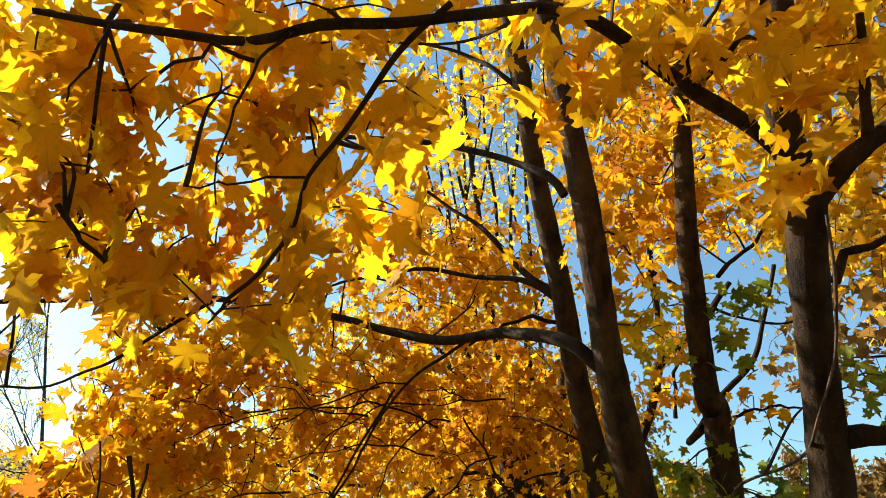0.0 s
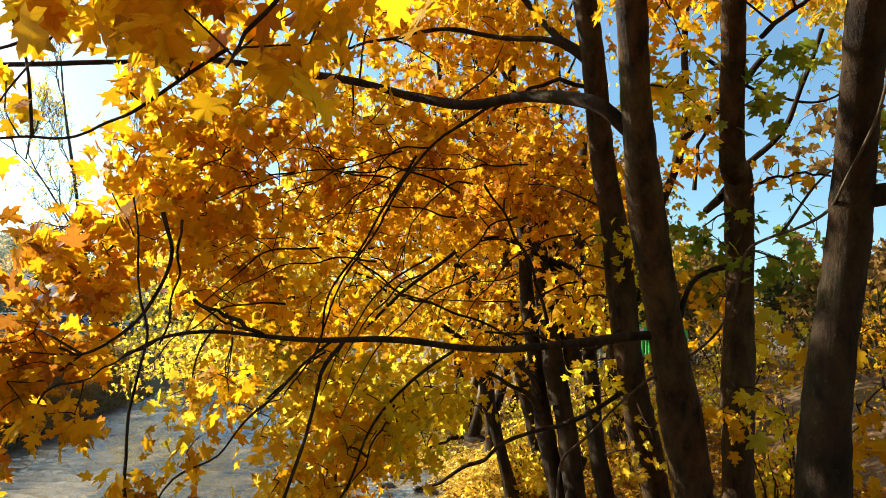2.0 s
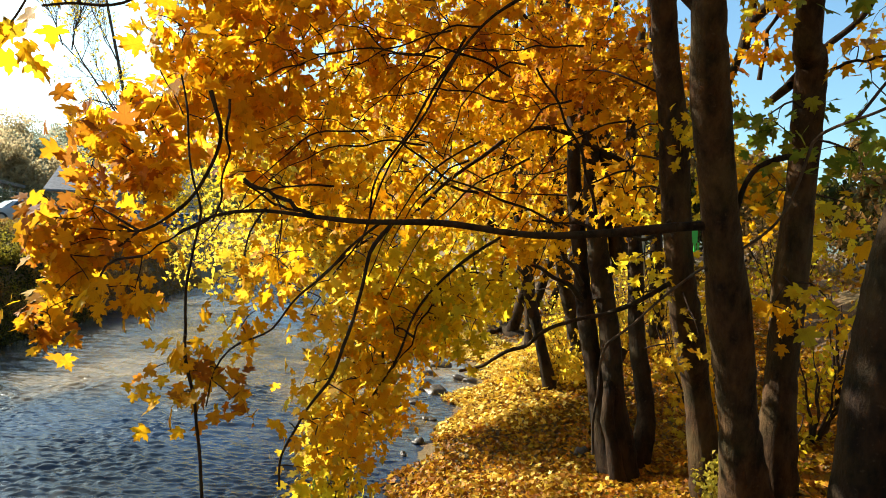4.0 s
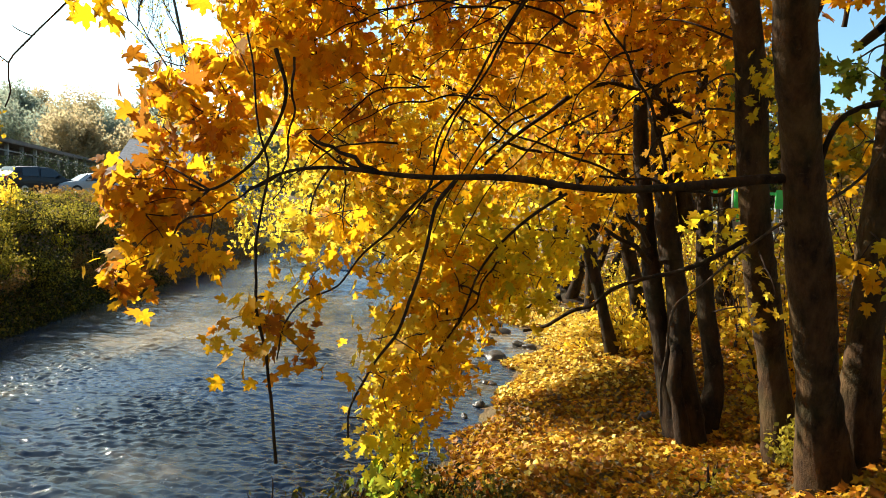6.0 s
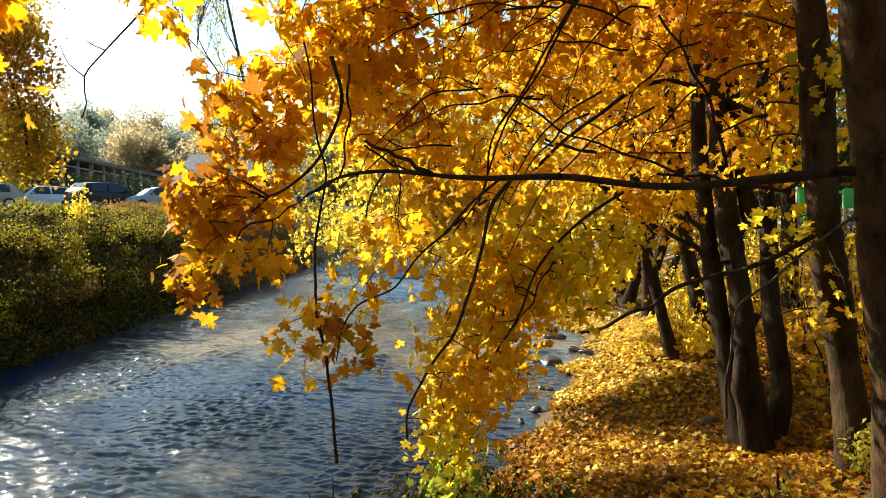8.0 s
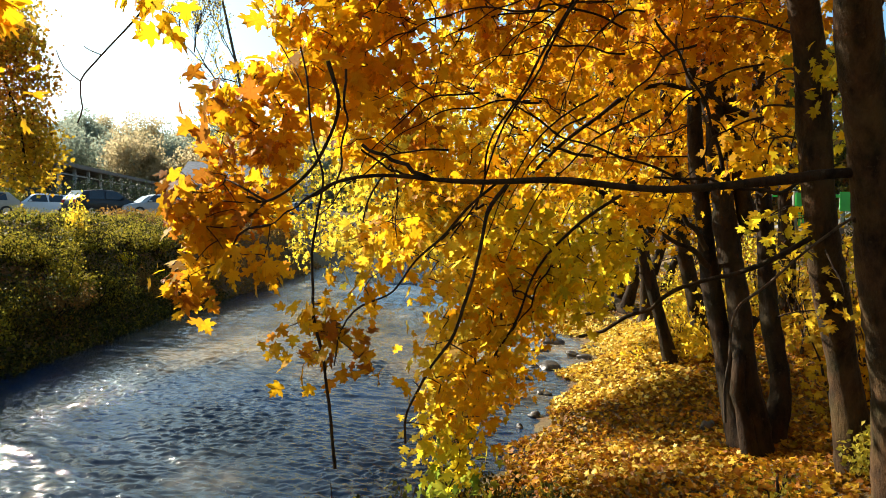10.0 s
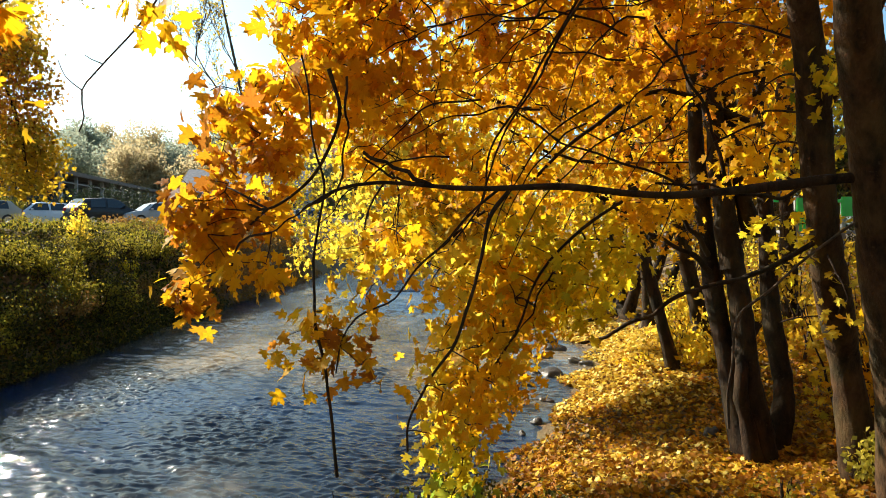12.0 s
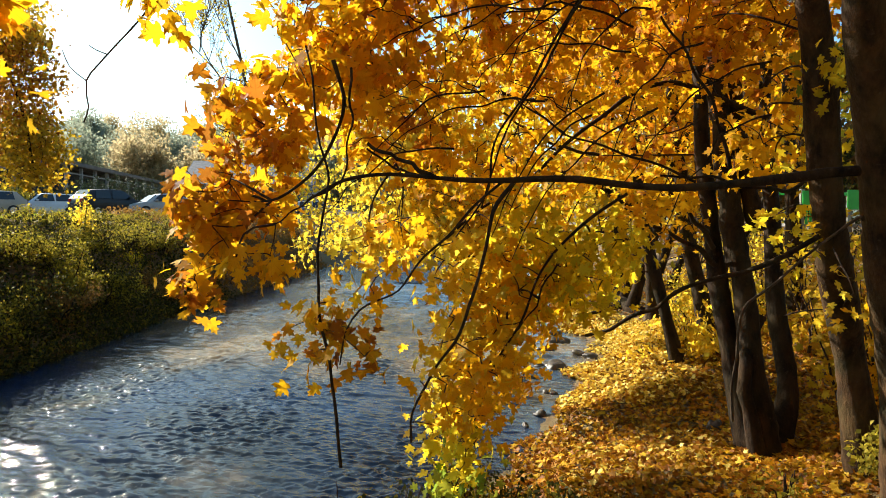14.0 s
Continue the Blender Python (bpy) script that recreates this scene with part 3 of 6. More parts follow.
for k in range(18):
    x0, z0 = float(twig_rng.uniform(-1.9, 0.9)), float(twig_rng.uniform(2.9, 4.7))
    y0, run, drop = float(twig_rng.uniform(4.35, 4.9)) + 0.25 * (z0 - 2.9), float(twig_rng.uniform(0.45, 1.1)), float(twig_rng.uniform(0.05, 1.0))
    bend = float(twig_rng.uniform(0.0, 0.11))
    way = [(x0, y0, z0), (x0 - run * 0.35, y0 - 0.04, z0 - drop * 0.2 + bend), (x0 - run * 0.75, y0 - 0.10, z0 - drop * 0.6 + bend * 0.8), (x0 - run, y0 - 0.14, z0 - drop)]
    limb(maple_a, "branch", way, 0.0085, 0.003, BARK_DARK, sides=5, twiggy=False)
    fork = np.array(way[1])
    limb(maple_a, "twig", [tuple(fork), tuple(fork + (-run * 0.2, -0.06, bend + 0.05)), tuple(fork + (-run * 0.5, -0.1, bend + float(twig_rng.uniform(-0.1, 0.35))))], 0.005, 0.002, BARK_DARK, sides=4, twiggy=False)
# its leaves: the deep orange mass at the tip, the hanging tufts and the drooping curtain
spray(maple_a, (-2.74, 4.77, 3.54), (0.47, 0.50, 0.39), 202, 0.145, "orange", turn=15)
spray(maple_a, (-2.82, 4.73, 3.28), (0.32, 0.40, 0.21), 96, 0.135, "rusty", turn=15)
spray(maple_a, (-2.37, 4.88, 3.93), (0.64, 0.60, 0.43), 193, 0.145, "yellow", turn=15)
spray(maple_a, (-2.21, 4.94, 4.31), (0.56, 0.60, 0.39), 158, 0.145, "yellow", turn=15)
spray(maple_a, (-1.94, 5.19, 3.71), (0.67, 0.60, 0.58), 149, 0.141, "yellow", turn=15)
spray(maple_a, (-1.88, 5.30, 3.55), (0.50, 0.50, 0.41), 105, 0.110, "rusty", turn=15)
spray(maple_a, (-1.66, 5.49, 4.22), (0.79, 0.70, 0.60), 330, 0.110, "yellow", turn=15)
spray(maple_a, (-2.14, 4.98, 4.83), (0.94, 0.80, 0.39), 211, 0.145, "yellow", turn=15)
spray(maple_a, (-3.23, 4.82, 2.92), (0.33, 0.40, 0.20), 132, 0.141, "rusty", turn=15)
spray(maple_a, (-2.99, 4.77, 2.77), (0.48, 0.40, 0.26), 158, 0.135, "orange", turn=15)
spray(maple_a, (-3.13, 4.62, 2.51), (0.26, 0.30, 0.26), 96, 0.141, "yellow", turn=15)
spray(maple_a, (-3.17, 4.49, 2.20), (0.13, 0.20, 0.20), 52, 0.123, "rusty", turn=15)
spray(maple_a, (-2.67, 4.63, 2.43), (0.19, 0.25, 0.10), 35, 0.141, "yellow", turn=15)
spray(maple_a, (-1.99, 4.06, 2.01), (0.22, 0.25, 0.18), 40, 0.106, "rusty", turn=15, picked=side_branch)
spray(maple_a, (-1.92, 4.09, 2.17), (0.20, 0.25, 0.11), 29, 0.106, "yellow", turn=15, picked=side_branch)
spray(maple_a, (-1.71, 4.25, 2.27), (0.14, 0.25, 0.11), 24, 0.123, "yellow", turn=15, picked=side_branch)
spray(maple_a, (-1.67, 4.14, 1.90), (0.08, 0.15, 0.08), 10, 0.123, "rusty", turn=15, picked=side_branch)
spray(maple_a, (-2.04, 4.04, 1.86), (0.13, 0.20, 0.07), 10, 0.106, "orange", turn=15, picked=hanging_branch)
spray(maple_a, (-1.07, 4.28, 1.65), (0.34, 0.35, 0.25), 198, 0.091, "yellow", turn=15, picked=drooping_branch)
spray(maple_a, (-1.14, 4.25, 1.33), (0.20, 0.30, 0.29), 118, 0.085, "lime", turn=15)
spray(maple_a, (-1.15, 4.23, 1.04), (0.16, 0.30, 0.22), 91, 0.085, "green", turn=15)
spray(maple_a, (-1.09, 4.70, 1.91), (0.39, 0.40, 0.32), 264, 0.098, "bright", turn=15)
spray(maple_a, (-1.20, 5.00, 2.32), (0.55, 0.50, 0.38), 303, 0.098, "bright", turn=15)
spray(maple_a, (-0.91, 5.07, 2.15), (0.34, 0.50, 0.50), 289, 0.098, "yellow", turn=15)
spray(maple_a, (-0.67, 5.05, 2.53), (0.49, 0.50, 0.33), 264, 0.098, "lime", turn=15)
spray(maple_a, (-0.27, 5.26, 2.57), (0.38, 0.45, 0.25), 198, 0.098, "lime", turn=15)
spray(maple_a, (-0.47, 5.29, 2.23), (0.30, 0.40, 0.30), 144, 0.098, "lime", turn=15)
spray(maple_a, (0.08, 5.26, 2.91), (0.25, 0.30, 0.14), 78, 0.098, "yellow", turn=15)
spray(maple_a, (-1.83, 5.17, 2.64), (0.40, 0.40, 0.20), 70, 0.123, "yellow", turn=15)
spray(maple_a, (-2.12, 5.29, 2.50), (0.23, 0.40, 0.16), 78, 0.096, "bright", turn=15)
spray(maple_a, (-1.10, 5.58, 3.11), (0.65, 0.60, 0.42), 289, 0.096, "yellow", turn=15)
spray(maple_a, (-1.05, 5.84, 3.84), (0.72, 0.70, 0.58), 396, 0.103, "yellow", turn=15)
spray(maple_a, (-0.83, 5.92, 4.42), (0.82, 0.80, 0.48), 421, 0.103, "orange", turn=15)
# higher sprays over the first part of the way
spray(maple_a, (-1.46, 5.63, 4.96), (1.10, 0.80, 0.53), 369, 0.110, "yellow", turn=3)
spray(maple_a, (-2.06, 5.22, 4.39), (0.67, 0.60, 0.49), 132, 0.145, "orange", turn=3)
spray(maple_a, (0.10, 6.12, 4.70), (0.93, 0.80, 0.57), 501, 0.103, "orange", turn=3)
spray(maple_a, (0.47, 6.15, 4.30), (0.72, 0.60, 0.46), 316, 0.103, "orange", turn=3)
spray(maple_a, (-0.96, 5.86, 4.83), (1.34, 0.70, 0.31), 202, 0.141, "yellow", turn=0)
spray(maple_a, (-2.34, 5.64, 4.47), (1.10, 0.70, 0.45), 110, 0.145, "orange", turn=0)
spray(maple_a, (0.33, 5.55, 5.48), (0.67, 0.70, 0.31), 184, 0.132, "yellow", turn=0)
spray(maple_a, (-0.70, 5.41, 5.75), (0.62, 0.70, 0.31), 176, 0.132, "yellow", turn=0)
spray(maple_a, (-0.89, 4.54, 6.61), (0.82, 0.80, 0.67), 228, 0.136, "yellow", turn=0)
spray(maple_a, (1.28, 4.39, 5.34), (0.29, 0.50, 0.46), 96, 0.123, "orange", turn=0)
spray(maple_a, (1.44, 4.65, 4.81), (0.25, 0.50, 0.38), 70, 0.123, "lime", turn=0)
# Two low sprays behind the curtain, added to shade the water's edge.
spray(maple_a, (-1.61, 6.07, 0.91), (0.26, 0.40, 0.47), 342, 0.089, "bright", turn=15)
spray(maple_a, (-1.22, 6.40, 1.29), (0.38, 0.40, 0.32), 289, 0.089, "yellow", turn=15)
spray(maple_a, (-2.99, 5.99, 6.39), (1.67, 0.80, 0.50), 435, 0.103, "yellow", turn=1)
spray(maple_a, (-0.65, 6.04, 6.42), (1.00, 0.80, 0.50), 369, 0.103, "orange", turn=1)
spray(maple_a, (0.38, 6.64, 6.11), (0.84, 0.70, 0.66), 316, 0.103, "orange", turn=1)
spray(maple_a, (-1.84, 6.46, 5.71), (1.17, 0.70, 0.47), 316, 0.103, "yellow", turn=1)
finish(maple_a)

# the dark maple just behind it
maple_b = Tree("maple_tree", "dark slender maple trunk leaning towards the river", (1.85, 6.02, 0.53), group="maples on the bank")
limb(maple_b, "trunk", [(1.85, 6.02, 0.53), (1.64, 6.02, 1.69), (1.33, 5.47, 2.67), (1.19, 5.36, 3.82), (1.04, 5.11, 4.33), (0.89, 4.72, 5.12), (0.76, 4.43, 5.71), (0.62, 4.12, 6.56), (0.52, 3.94, 7.15), (0.41, 3.59, 8.54)], 0.135, 0.060, BARK, sides=14, flare=0.050)
limb(maple_b, "limb", [(0.87, 4.78, 5.00), (0.69, 4.82, 5.14), (0.34, 4.98, 5.28), (-0.13, 5.14, 5.40), (-0.73, 5.35, 5.42), (-1.14, 5.49, 5.37)], 0.028, 0.010, BARK_DARK)
limb(maple_b, "limb", [(0.87, 4.86, 4.84), (0.63, 4.85, 4.86), (0.37, 4.90, 4.76), (0.19, 4.94, 4.68)], 0.018, 0.010, BARK_DARK)
limb(maple_b, "limb", [(0.89, 4.77, 5.02), (0.67, 4.97, 5.30), (0.41, 5.10, 5.71), (0.12, 5.26, 6.05), (-0.16, 5.35, 6.32)], 0.035, 0.014, BARK_DARK)
limb(maple_b, "limb", [(0.55, 4.12, 6.56), (0.38, 4.14, 6.75), (0.14, 4.24, 7.00), (-0.42, 4.42, 7.31)], 0.022, 0.010, BARK_DARK)
limb(maple_b, "limb", [(1.21, 5.34, 3.07), (1.01, 5.24, 2.93), (0.80, 5.23, 2.95), (0.45, 5.21, 3.01), (0.15, 5.19, 3.02)], 0.016, 0.008, BARK_DARK)
spray(maple_b, (1.32, 4.49, 6.27), (0.42, 0.60, 0.56), 223, 0.103, "orange", turn=0)
spray(maple_b, (0.08, 5.77, 5.93), (0.66, 0.70, 0.38), 264, 0.103, "yellow", turn=0)
spray(maple_b, (1.14, 6.18, 4.32), (0.41, 0.50, 0.46), 198, 0.103, "orange", turn=3)
spray(maple_b, (0.95, 6.21, 3.80), (0.40, 0.50, 0.25), 60, 0.103, "orange", turn=3)
spray(maple_b, (0.89, 5.82, 3.26), (0.24, 0.40, 0.19), 78, 0.103, "yellow", turn=3)
spray(maple_b, (1.04, 5.15, 2.60), (0.21, 0.30, 0.17), 20, 0.082, "lime", turn=3)
spray(maple_b, (1.30, 5.18, 2.31), (0.13, 0.25, 0.25), 24, 0.082, "bright", turn=3)
spray(maple_b, (1.17, 5.22, 3.58), (0.13, 0.30, 0.47), 34, 0.089, "lime", turn=3)
spray(maple_b, (0.67, 6.60, 5.21), (0.62, 0.60, 0.51), 316, 0.103, "orange", turn=2)
spray(maple_b, (-0.24, 6.52, 5.70), (0.62, 0.60, 0.45), 264, 0.103, "orange", turn=2)
spray(maple_b, (0.51, 6.67, 4.47), (0.51, 0.50, 0.34), 210, 0.103, "orange", turn=2)
spray(maple_b, (1.44, 5.87, 4.00), (0.26, 0.40, 0.21), 78, 0.096, "green", turn=15)
spray(maple_b, (1.28, 5.98, 3.38), (0.20, 0.40, 0.25), 50, 0.096, "lime", turn=15)
spray(maple_b, (1.03, 5.71, 2.77), (0.19, 0.40, 0.17), 26, 0.096, "lime", turn=15)
spray(maple_b, (1.13, 6.80, 3.53), (0.36, 0.40, 0.31), 132, 0.103, "yellow", turn=15)
finish(maple_b)

# the straight maple with the knotted fork
maple_c = Tree("maple_tree", "straight young maple with a knotted stem and green-tinged leaves", (2.06, 5.38, 0.91), group="maples on the bank")
limb(maple_c, "trunk", [(2.06, 5.38, 0.91), (2.06, 5.36, 1.38), (2.07, 5.31, 2.54), (2.11, 5.27, 3.39), (2.14, 5.23, 4.25), (2.01, 5.02, 4.31), (1.88, 4.64, 5.08), (1.83, 4.48, 5.39), (1.87, 4.23, 6.36), (1.92, 3.98, 7.31), (2.04, 3.72, 8.74)], 0.135, 0.050, BARK, sides=14, flare=0.050)
limb(maple_c, "branch", [(2.22, 5.14, 4.17), (2.33, 5.04, 4.21), (2.48, 4.95, 4.21), (2.63, 4.86, 4.17)], 0.012, 0.008, BARK_DARK)
limb(maple_c, "limb", [(2.16, 4.80, 5.20), (2.33, 4.84, 5.34), (2.56, 4.86, 5.53), (2.80, 4.93, 5.83)], 0.020, 0.012, BARK_DARK)
limb(maple_c, "limb", [(2.20, 5.74, 4.20), (2.23, 6.19, 4.19), (2.67, 6.19, 4.65), (3.01, 6.24, 5.00), (3.17, 6.14, 5.42), (3.30, 6.03, 5.87)], 0.035, 0.020, BARK_DARK)
limb(maple_c, "limb", [(2.24, 6.98, 4.85), (2.27, 6.87, 5.07), (2.42, 6.79, 5.23), (2.66, 6.71, 5.39), (3.11, 6.66, 5.95)], 0.060, 0.030, BARK_DARK)
limb(maple_c, "limb", [(2.45, 7.11, 4.58), (2.45, 6.90, 5.01), (2.57, 6.74, 5.34)], 0.025, 0.015, BARK_DARK)
spray(maple_c, (2.16, 4.71, 4.92), (0.26, 0.30, 0.21), 48, 0.114, "green", turn=0)
spray(maple_c, (2.07, 4.73, 4.66), (0.17, 0.30, 0.17), 22, 0.123, "green", turn=0)
spray(maple_c, (1.75, 4.78, 6.13), (0.58, 0.50, 0.29), 140, 0.132, "orange", turn=0)
spray(maple_c, (2.24, 4.76, 5.73), (0.56, 0.50, 0.28), 132, 0.132, "yellow", turn=0)
spray(maple_c, (1.81, 5.19, 5.75), (0.40, 0.50, 0.25), 79, 0.123, "orange", turn=0)
spray(maple_c, (1.94, 5.31, 5.06), (0.29, 0.40, 0.29), 44, 0.114, "lime", turn=0)
spray(maple_c, (2.10, 6.26, 4.95), (0.33, 0.50, 0.44), 79, 0.123, "orange", turn=0)
spray(maple_c, (2.46, 5.02, 4.31), (0.26, 0.40, 0.21), 31, 0.114, "yellow", turn=0)
spray(maple_c, (2.27, 4.90, 3.88), (0.36, 0.40, 0.24), 31, 0.114, "green", turn=0)
spray(maple_c, (1.86, 5.07, 3.74), (0.21, 0.30, 0.21), 19, 0.114, "green", turn=0)
spray(maple_c, (2.11, 4.66, 3.53), (0.30, 0.40, 0.19), 40, 0.123, "green", turn=3)
spray(maple_c, (1.81, 5.03, 3.86), (0.21, 0.30, 0.21), 29, 0.114, "green", turn=3)
spray(maple_c, (1.84, 4.70, 2.51), (0.19, 0.30, 0.09), 19, 0.132, "yellow", turn=3)
spray(maple_c, (2.10, 4.71, 2.52), (0.15, 0.30, 0.15), 15, 0.132, "lime", turn=3)
spray(maple_c, (2.53, 5.70, 3.21), (0.28, 0.50, 0.37), 61, 0.114, "lime", turn=3)
spray(maple_c, (2.09, 5.87, 3.35), (0.19, 0.40, 0.34), 52, 0.123, "yellow", turn=3)
spray(maple_c, (2.07, 4.07, 6.68), (0.53, 0.60, 0.53), 132, 0.132, "orange", turn=0)
finish(maple_c)

# the stout forked maple beside the camera
maple_d = Tree("maple_tree", "stout dark maple that forks high up, with an arching limb", (1.86, 3.90, 1.09), group="maples on the bank")
limb(maple_d, "trunk", [(1.86, 3.90, 1.09), (1.88, 3.83, 1.83), (1.90, 3.74, 2.67), (1.99, 3.63, 3.50), (1.91, 3.31, 4.04), (1.83, 3.01, 4.53), (1.82, 2.86, 4.83), (1.74, 2.79, 5.09), (1.72, 2.65, 5.49), (1.84, 2.53, 6.41), (2.04, 2.31, 7.99)], 0.145, 0.050, BARK_DARK, sides=14, flare=0.020)
arching_limb = limb(maple_d, "limb", [(1.78, 2.79, 4.86), (1.45, 2.57, 4.97), (1.12, 2.40, 5.08), (0.86, 2.25, 5.16), (0.64, 2.12, 5.20), (0.41, 2.06, 5.21), (0.13, 1.75, 4.86), (-0.16, 1.70, 4.76), (-0.41, 1.64, 4.70), (-0.62, 1.62, 4.62), (-0.85, 1.58, 4.62), (-1.05, 1.57, 4.64), (-1.25, 1.52, 4.64)], 0.045, 0.010, BARK_DARK)
limb(maple_d, "limb", [(1.87, 2.89, 4.78), (1.96, 2.72, 4.89), (2.13, 2.66, 5.01), (2.40, 2.56, 5.22)], 0.060, 0.040, BARK_DARK)
limb(maple_d, "snag", [(2.06, 2.67, 4.99), (2.04, 2.52, 5.30), (2.02, 2.40, 5.53)], 0.030, 0.018, BARK_DARK)
limb(maple_d, "limb", [(2.05, 3.52, 3.72), (2.22, 3.41, 3.72), (2.40, 3.27, 3.78)], 0.060, 0.040, BARK_DARK)
limb(maple_d, "limb", [(1.99, 3.12, 4.42), (2.08, 3.11, 4.56), (2.29, 3.08, 4.62), (2.52, 3.05, 4.68)], 0.025, 0.018, BARK_DARK)
limb(maple_d, "creeper", [(1.83, 2.79, 4.63), (1.87, 2.94, 4.34), (1.88, 3.11, 4.09), (1.85, 3.37, 3.79), (1.89, 3.79, 3.64), (1.85, 4.48, 3.59), (1.79, 4.55, 3.44), (1.69, 4.61, 3.14), (1.49, 4.66, 2.93), (1.20, 4.81, 2.71), (0.91, 5.06, 2.35), (0.70, 5.26, 2.04), (0.68, 5.28, 1.68), (0.69, 5.30, 1.25)], 0.008, 0.010, VINE)
limb(maple_d, "dead_branch", [(1.11, 4.91, 2.61), (0.82, 5.05, 2.38), (0.35, 5.24, 2.25), (0.01, 5.43, 2.01), (-0.37, 5.62, 1.77)], 0.018, 0.014, BARK_DARK, twiggy=False)
# its near twigs and large leaves overhead
limb(maple_d, "branch", [(0.03, 1.67, 4.83), (-0.08, 1.72, 4.74), (-0.24, 1.79, 4.58), (-0.35, 1.85, 4.46), (-0.46, 1.93, 4.31), (-0.49, 2.00, 4.15), (-0.58, 2.06, 4.03), (-0.75, 2.20, 3.95), (-1.00, 2.68, 4.05)], 0.012, 0.005, BARK_DARK)
limb(maple_d, "branch", [(-1.12, 3.01, 4.28), (-1.41, 3.09, 4.13), (-1.66, 3.13, 4.03), (-1.93, 3.17, 3.96), (-2.32, 3.20, 3.90)], 0.010, 0.006, BARK_DARK)
limb(maple_d, "branch", [(-0.48, 1.61, 4.65), (-0.57, 1.62, 4.53), (-0.63, 1.70, 4.37), (-0.69, 1.77, 4.23), (-0.71, 1.82, 4.13)], 0.006, 0.003, BARK_DARK)
limb(maple_d, "branch", [(-0.47, 1.93, 4.30), (-0.58, 1.86, 4.25), (-0.74, 1.87, 4.23), (-0.84, 1.87, 4.23)], 0.005, 0.003, BARK_DARK)
limb(maple_d, "branch", [(-0.95, 1.44, 4.50), (-0.96, 1.42, 4.35), (-1.01, 1.45, 4.29), (-1.03, 1.47, 4.25)], 0.006, 0.003, BARK_DARK)
limb(maple_d, "branch", [(-1.31, 1.97, 4.22), (-1.22, 2.03, 4.10), (-1.19, 2.13, 4.08)], 0.010, 0.008, BARK_DARK)
limb(maple_d, "branch", [(1.36, 2.08, 5.28), (1.28, 2.19, 5.16), (1.15, 2.36, 5.06)], 0.012, 0.014, BARK_DARK)
limb(maple_d, "branch", [(1.18, 2.08, 5.28), (1.09, 2.20, 5.14), (1.08, 2.36, 5.06)], 0.008, 0.010, BARK_DARK)
limb(maple_d, "branch", [(-0.59, 1.62, 4.53), (-0.68, 1.54, 4.51), (-0.85, 1.57, 4.44)], 0.008, 0.005, BARK_DARK)
spray(maple_d, (-1.63, 2.00, 5.02), (0.36, 0.30, 0.25), 43, 0.190, "golden", turn=0, tuft=.2, picked=arching_limb)
spray(maple_d, (-1.22, 2.11, 4.80), (0.34, 0.30, 0.25), 39, 0.190, "golden", turn=0, tuft=.2, picked=arching_limb)
spray(maple_d, (-1.49, 2.22, 4.58), (0.34, 0.35, 0.18), 34, 0.179, "golden", turn=0, tuft=.2, picked=arching_limb)
spray(maple_d, (-1.54, 2.26, 4.50), (0.13, 0.20, 0.11), 6, 0.179, "rusty", turn=0)
spray(maple_d, (-0.86, 2.16, 4.70), (0.36, 0.40, 0.29), 70, 0.185, "golden", turn=0, tuft=.2, picked=arching_limb)
spray(maple_d, (-0.30, 2.21, 4.60), (0.34, 0.40, 0.25), 65, 0.185, "golden", turn=0, tuft=.2)
spray(maple_d, (-0.85, 2.45, 4.34), (0.40, 0.40, 0.21), 56, 0.185, "orange", turn=0, tuft=.2)
spray(maple_d, (-1.46, 2.50, 4.38), (0.35, 0.40, 0.16), 51, 0.185, "golden", turn=0, tuft=.2, picked=arching_limb)
spray(maple_d, (-0.62, 2.43, 4.15), (0.13, 0.30, 0.11), 15, 0.185, "golden", turn=0)
spray(maple_d, (-0.52, 2.12, 5.01), (0.47, 0.40, 0.16), 60, 0.185, "golden", turn=0)
spray(maple_d, (-1.02, 2.00, 5.02), (0.45, 0.40, 0.13), 53, 0.185, "golden", turn=0)
spray(maple_d, (-1.43, 2.97, 4.34), (0.48, 0.40, 0.16), 17, 0.185, "golden", turn=0)
spray(maple_d, (-2.13, 3.15, 4.71), (0.42, 0.50, 0.36), 45, 0.179, "golden", turn=0)
spray(maple_d, (-2.02, 2.54, 5.05), (0.32, 0.50, 0.43), 79, 0.179, "golden", turn=0)
spray(maple_d, (0.49, 2.26, 5.17), (0.23, 0.35, 0.18), 39, 0.185, "golden", turn=0)
spray(maple_d, (0.87, 2.38, 5.17), (0.21, 0.30, 0.16), 28, 0.179, "golden", turn=0)
spray(maple_d, (1.37, 2.27, 5.17), (0.33, 0.40, 0.20), 29, 0.179, "golden", turn=0)
spray(maple_d, (1.56, 2.26, 4.97), (0.29, 0.40, 0.27), 35, 0.185, "golden", turn=0)
spray(maple_d, (1.98, 2.54, 5.53), (0.34, 0.50, 0.26), 70, 0.179, "golden", turn=0)
spray(maple_d, (1.61, 2.85, 4.89), (0.34, 0.40, 0.17), 28, 0.168, "golden", turn=0)
spray(maple_d, (1.74, 3.01, 4.79), (0.21, 0.30, 0.12), 12, 0.168, "golden", turn=0)
spray(maple_d, (2.46, 3.25, 5.18), (0.20, 0.40, 0.26), 47, 0.140, "golden", turn=0)
spray(maple_d, (2.73, 4.19, 4.18), (0.18, 0.40, 0.22), 40, 0.130, "green", turn=0)
spray(maple_d, (2.26, 4.11, 2.65), (0.23, 0.50, 0.59), 110, 0.140, "yellow", turn=3)
spray(maple_d, (-0.57, 2.74, 5.74), (0.49, 0.30, 0.22), 58, 0.170, "golden", turn=0)
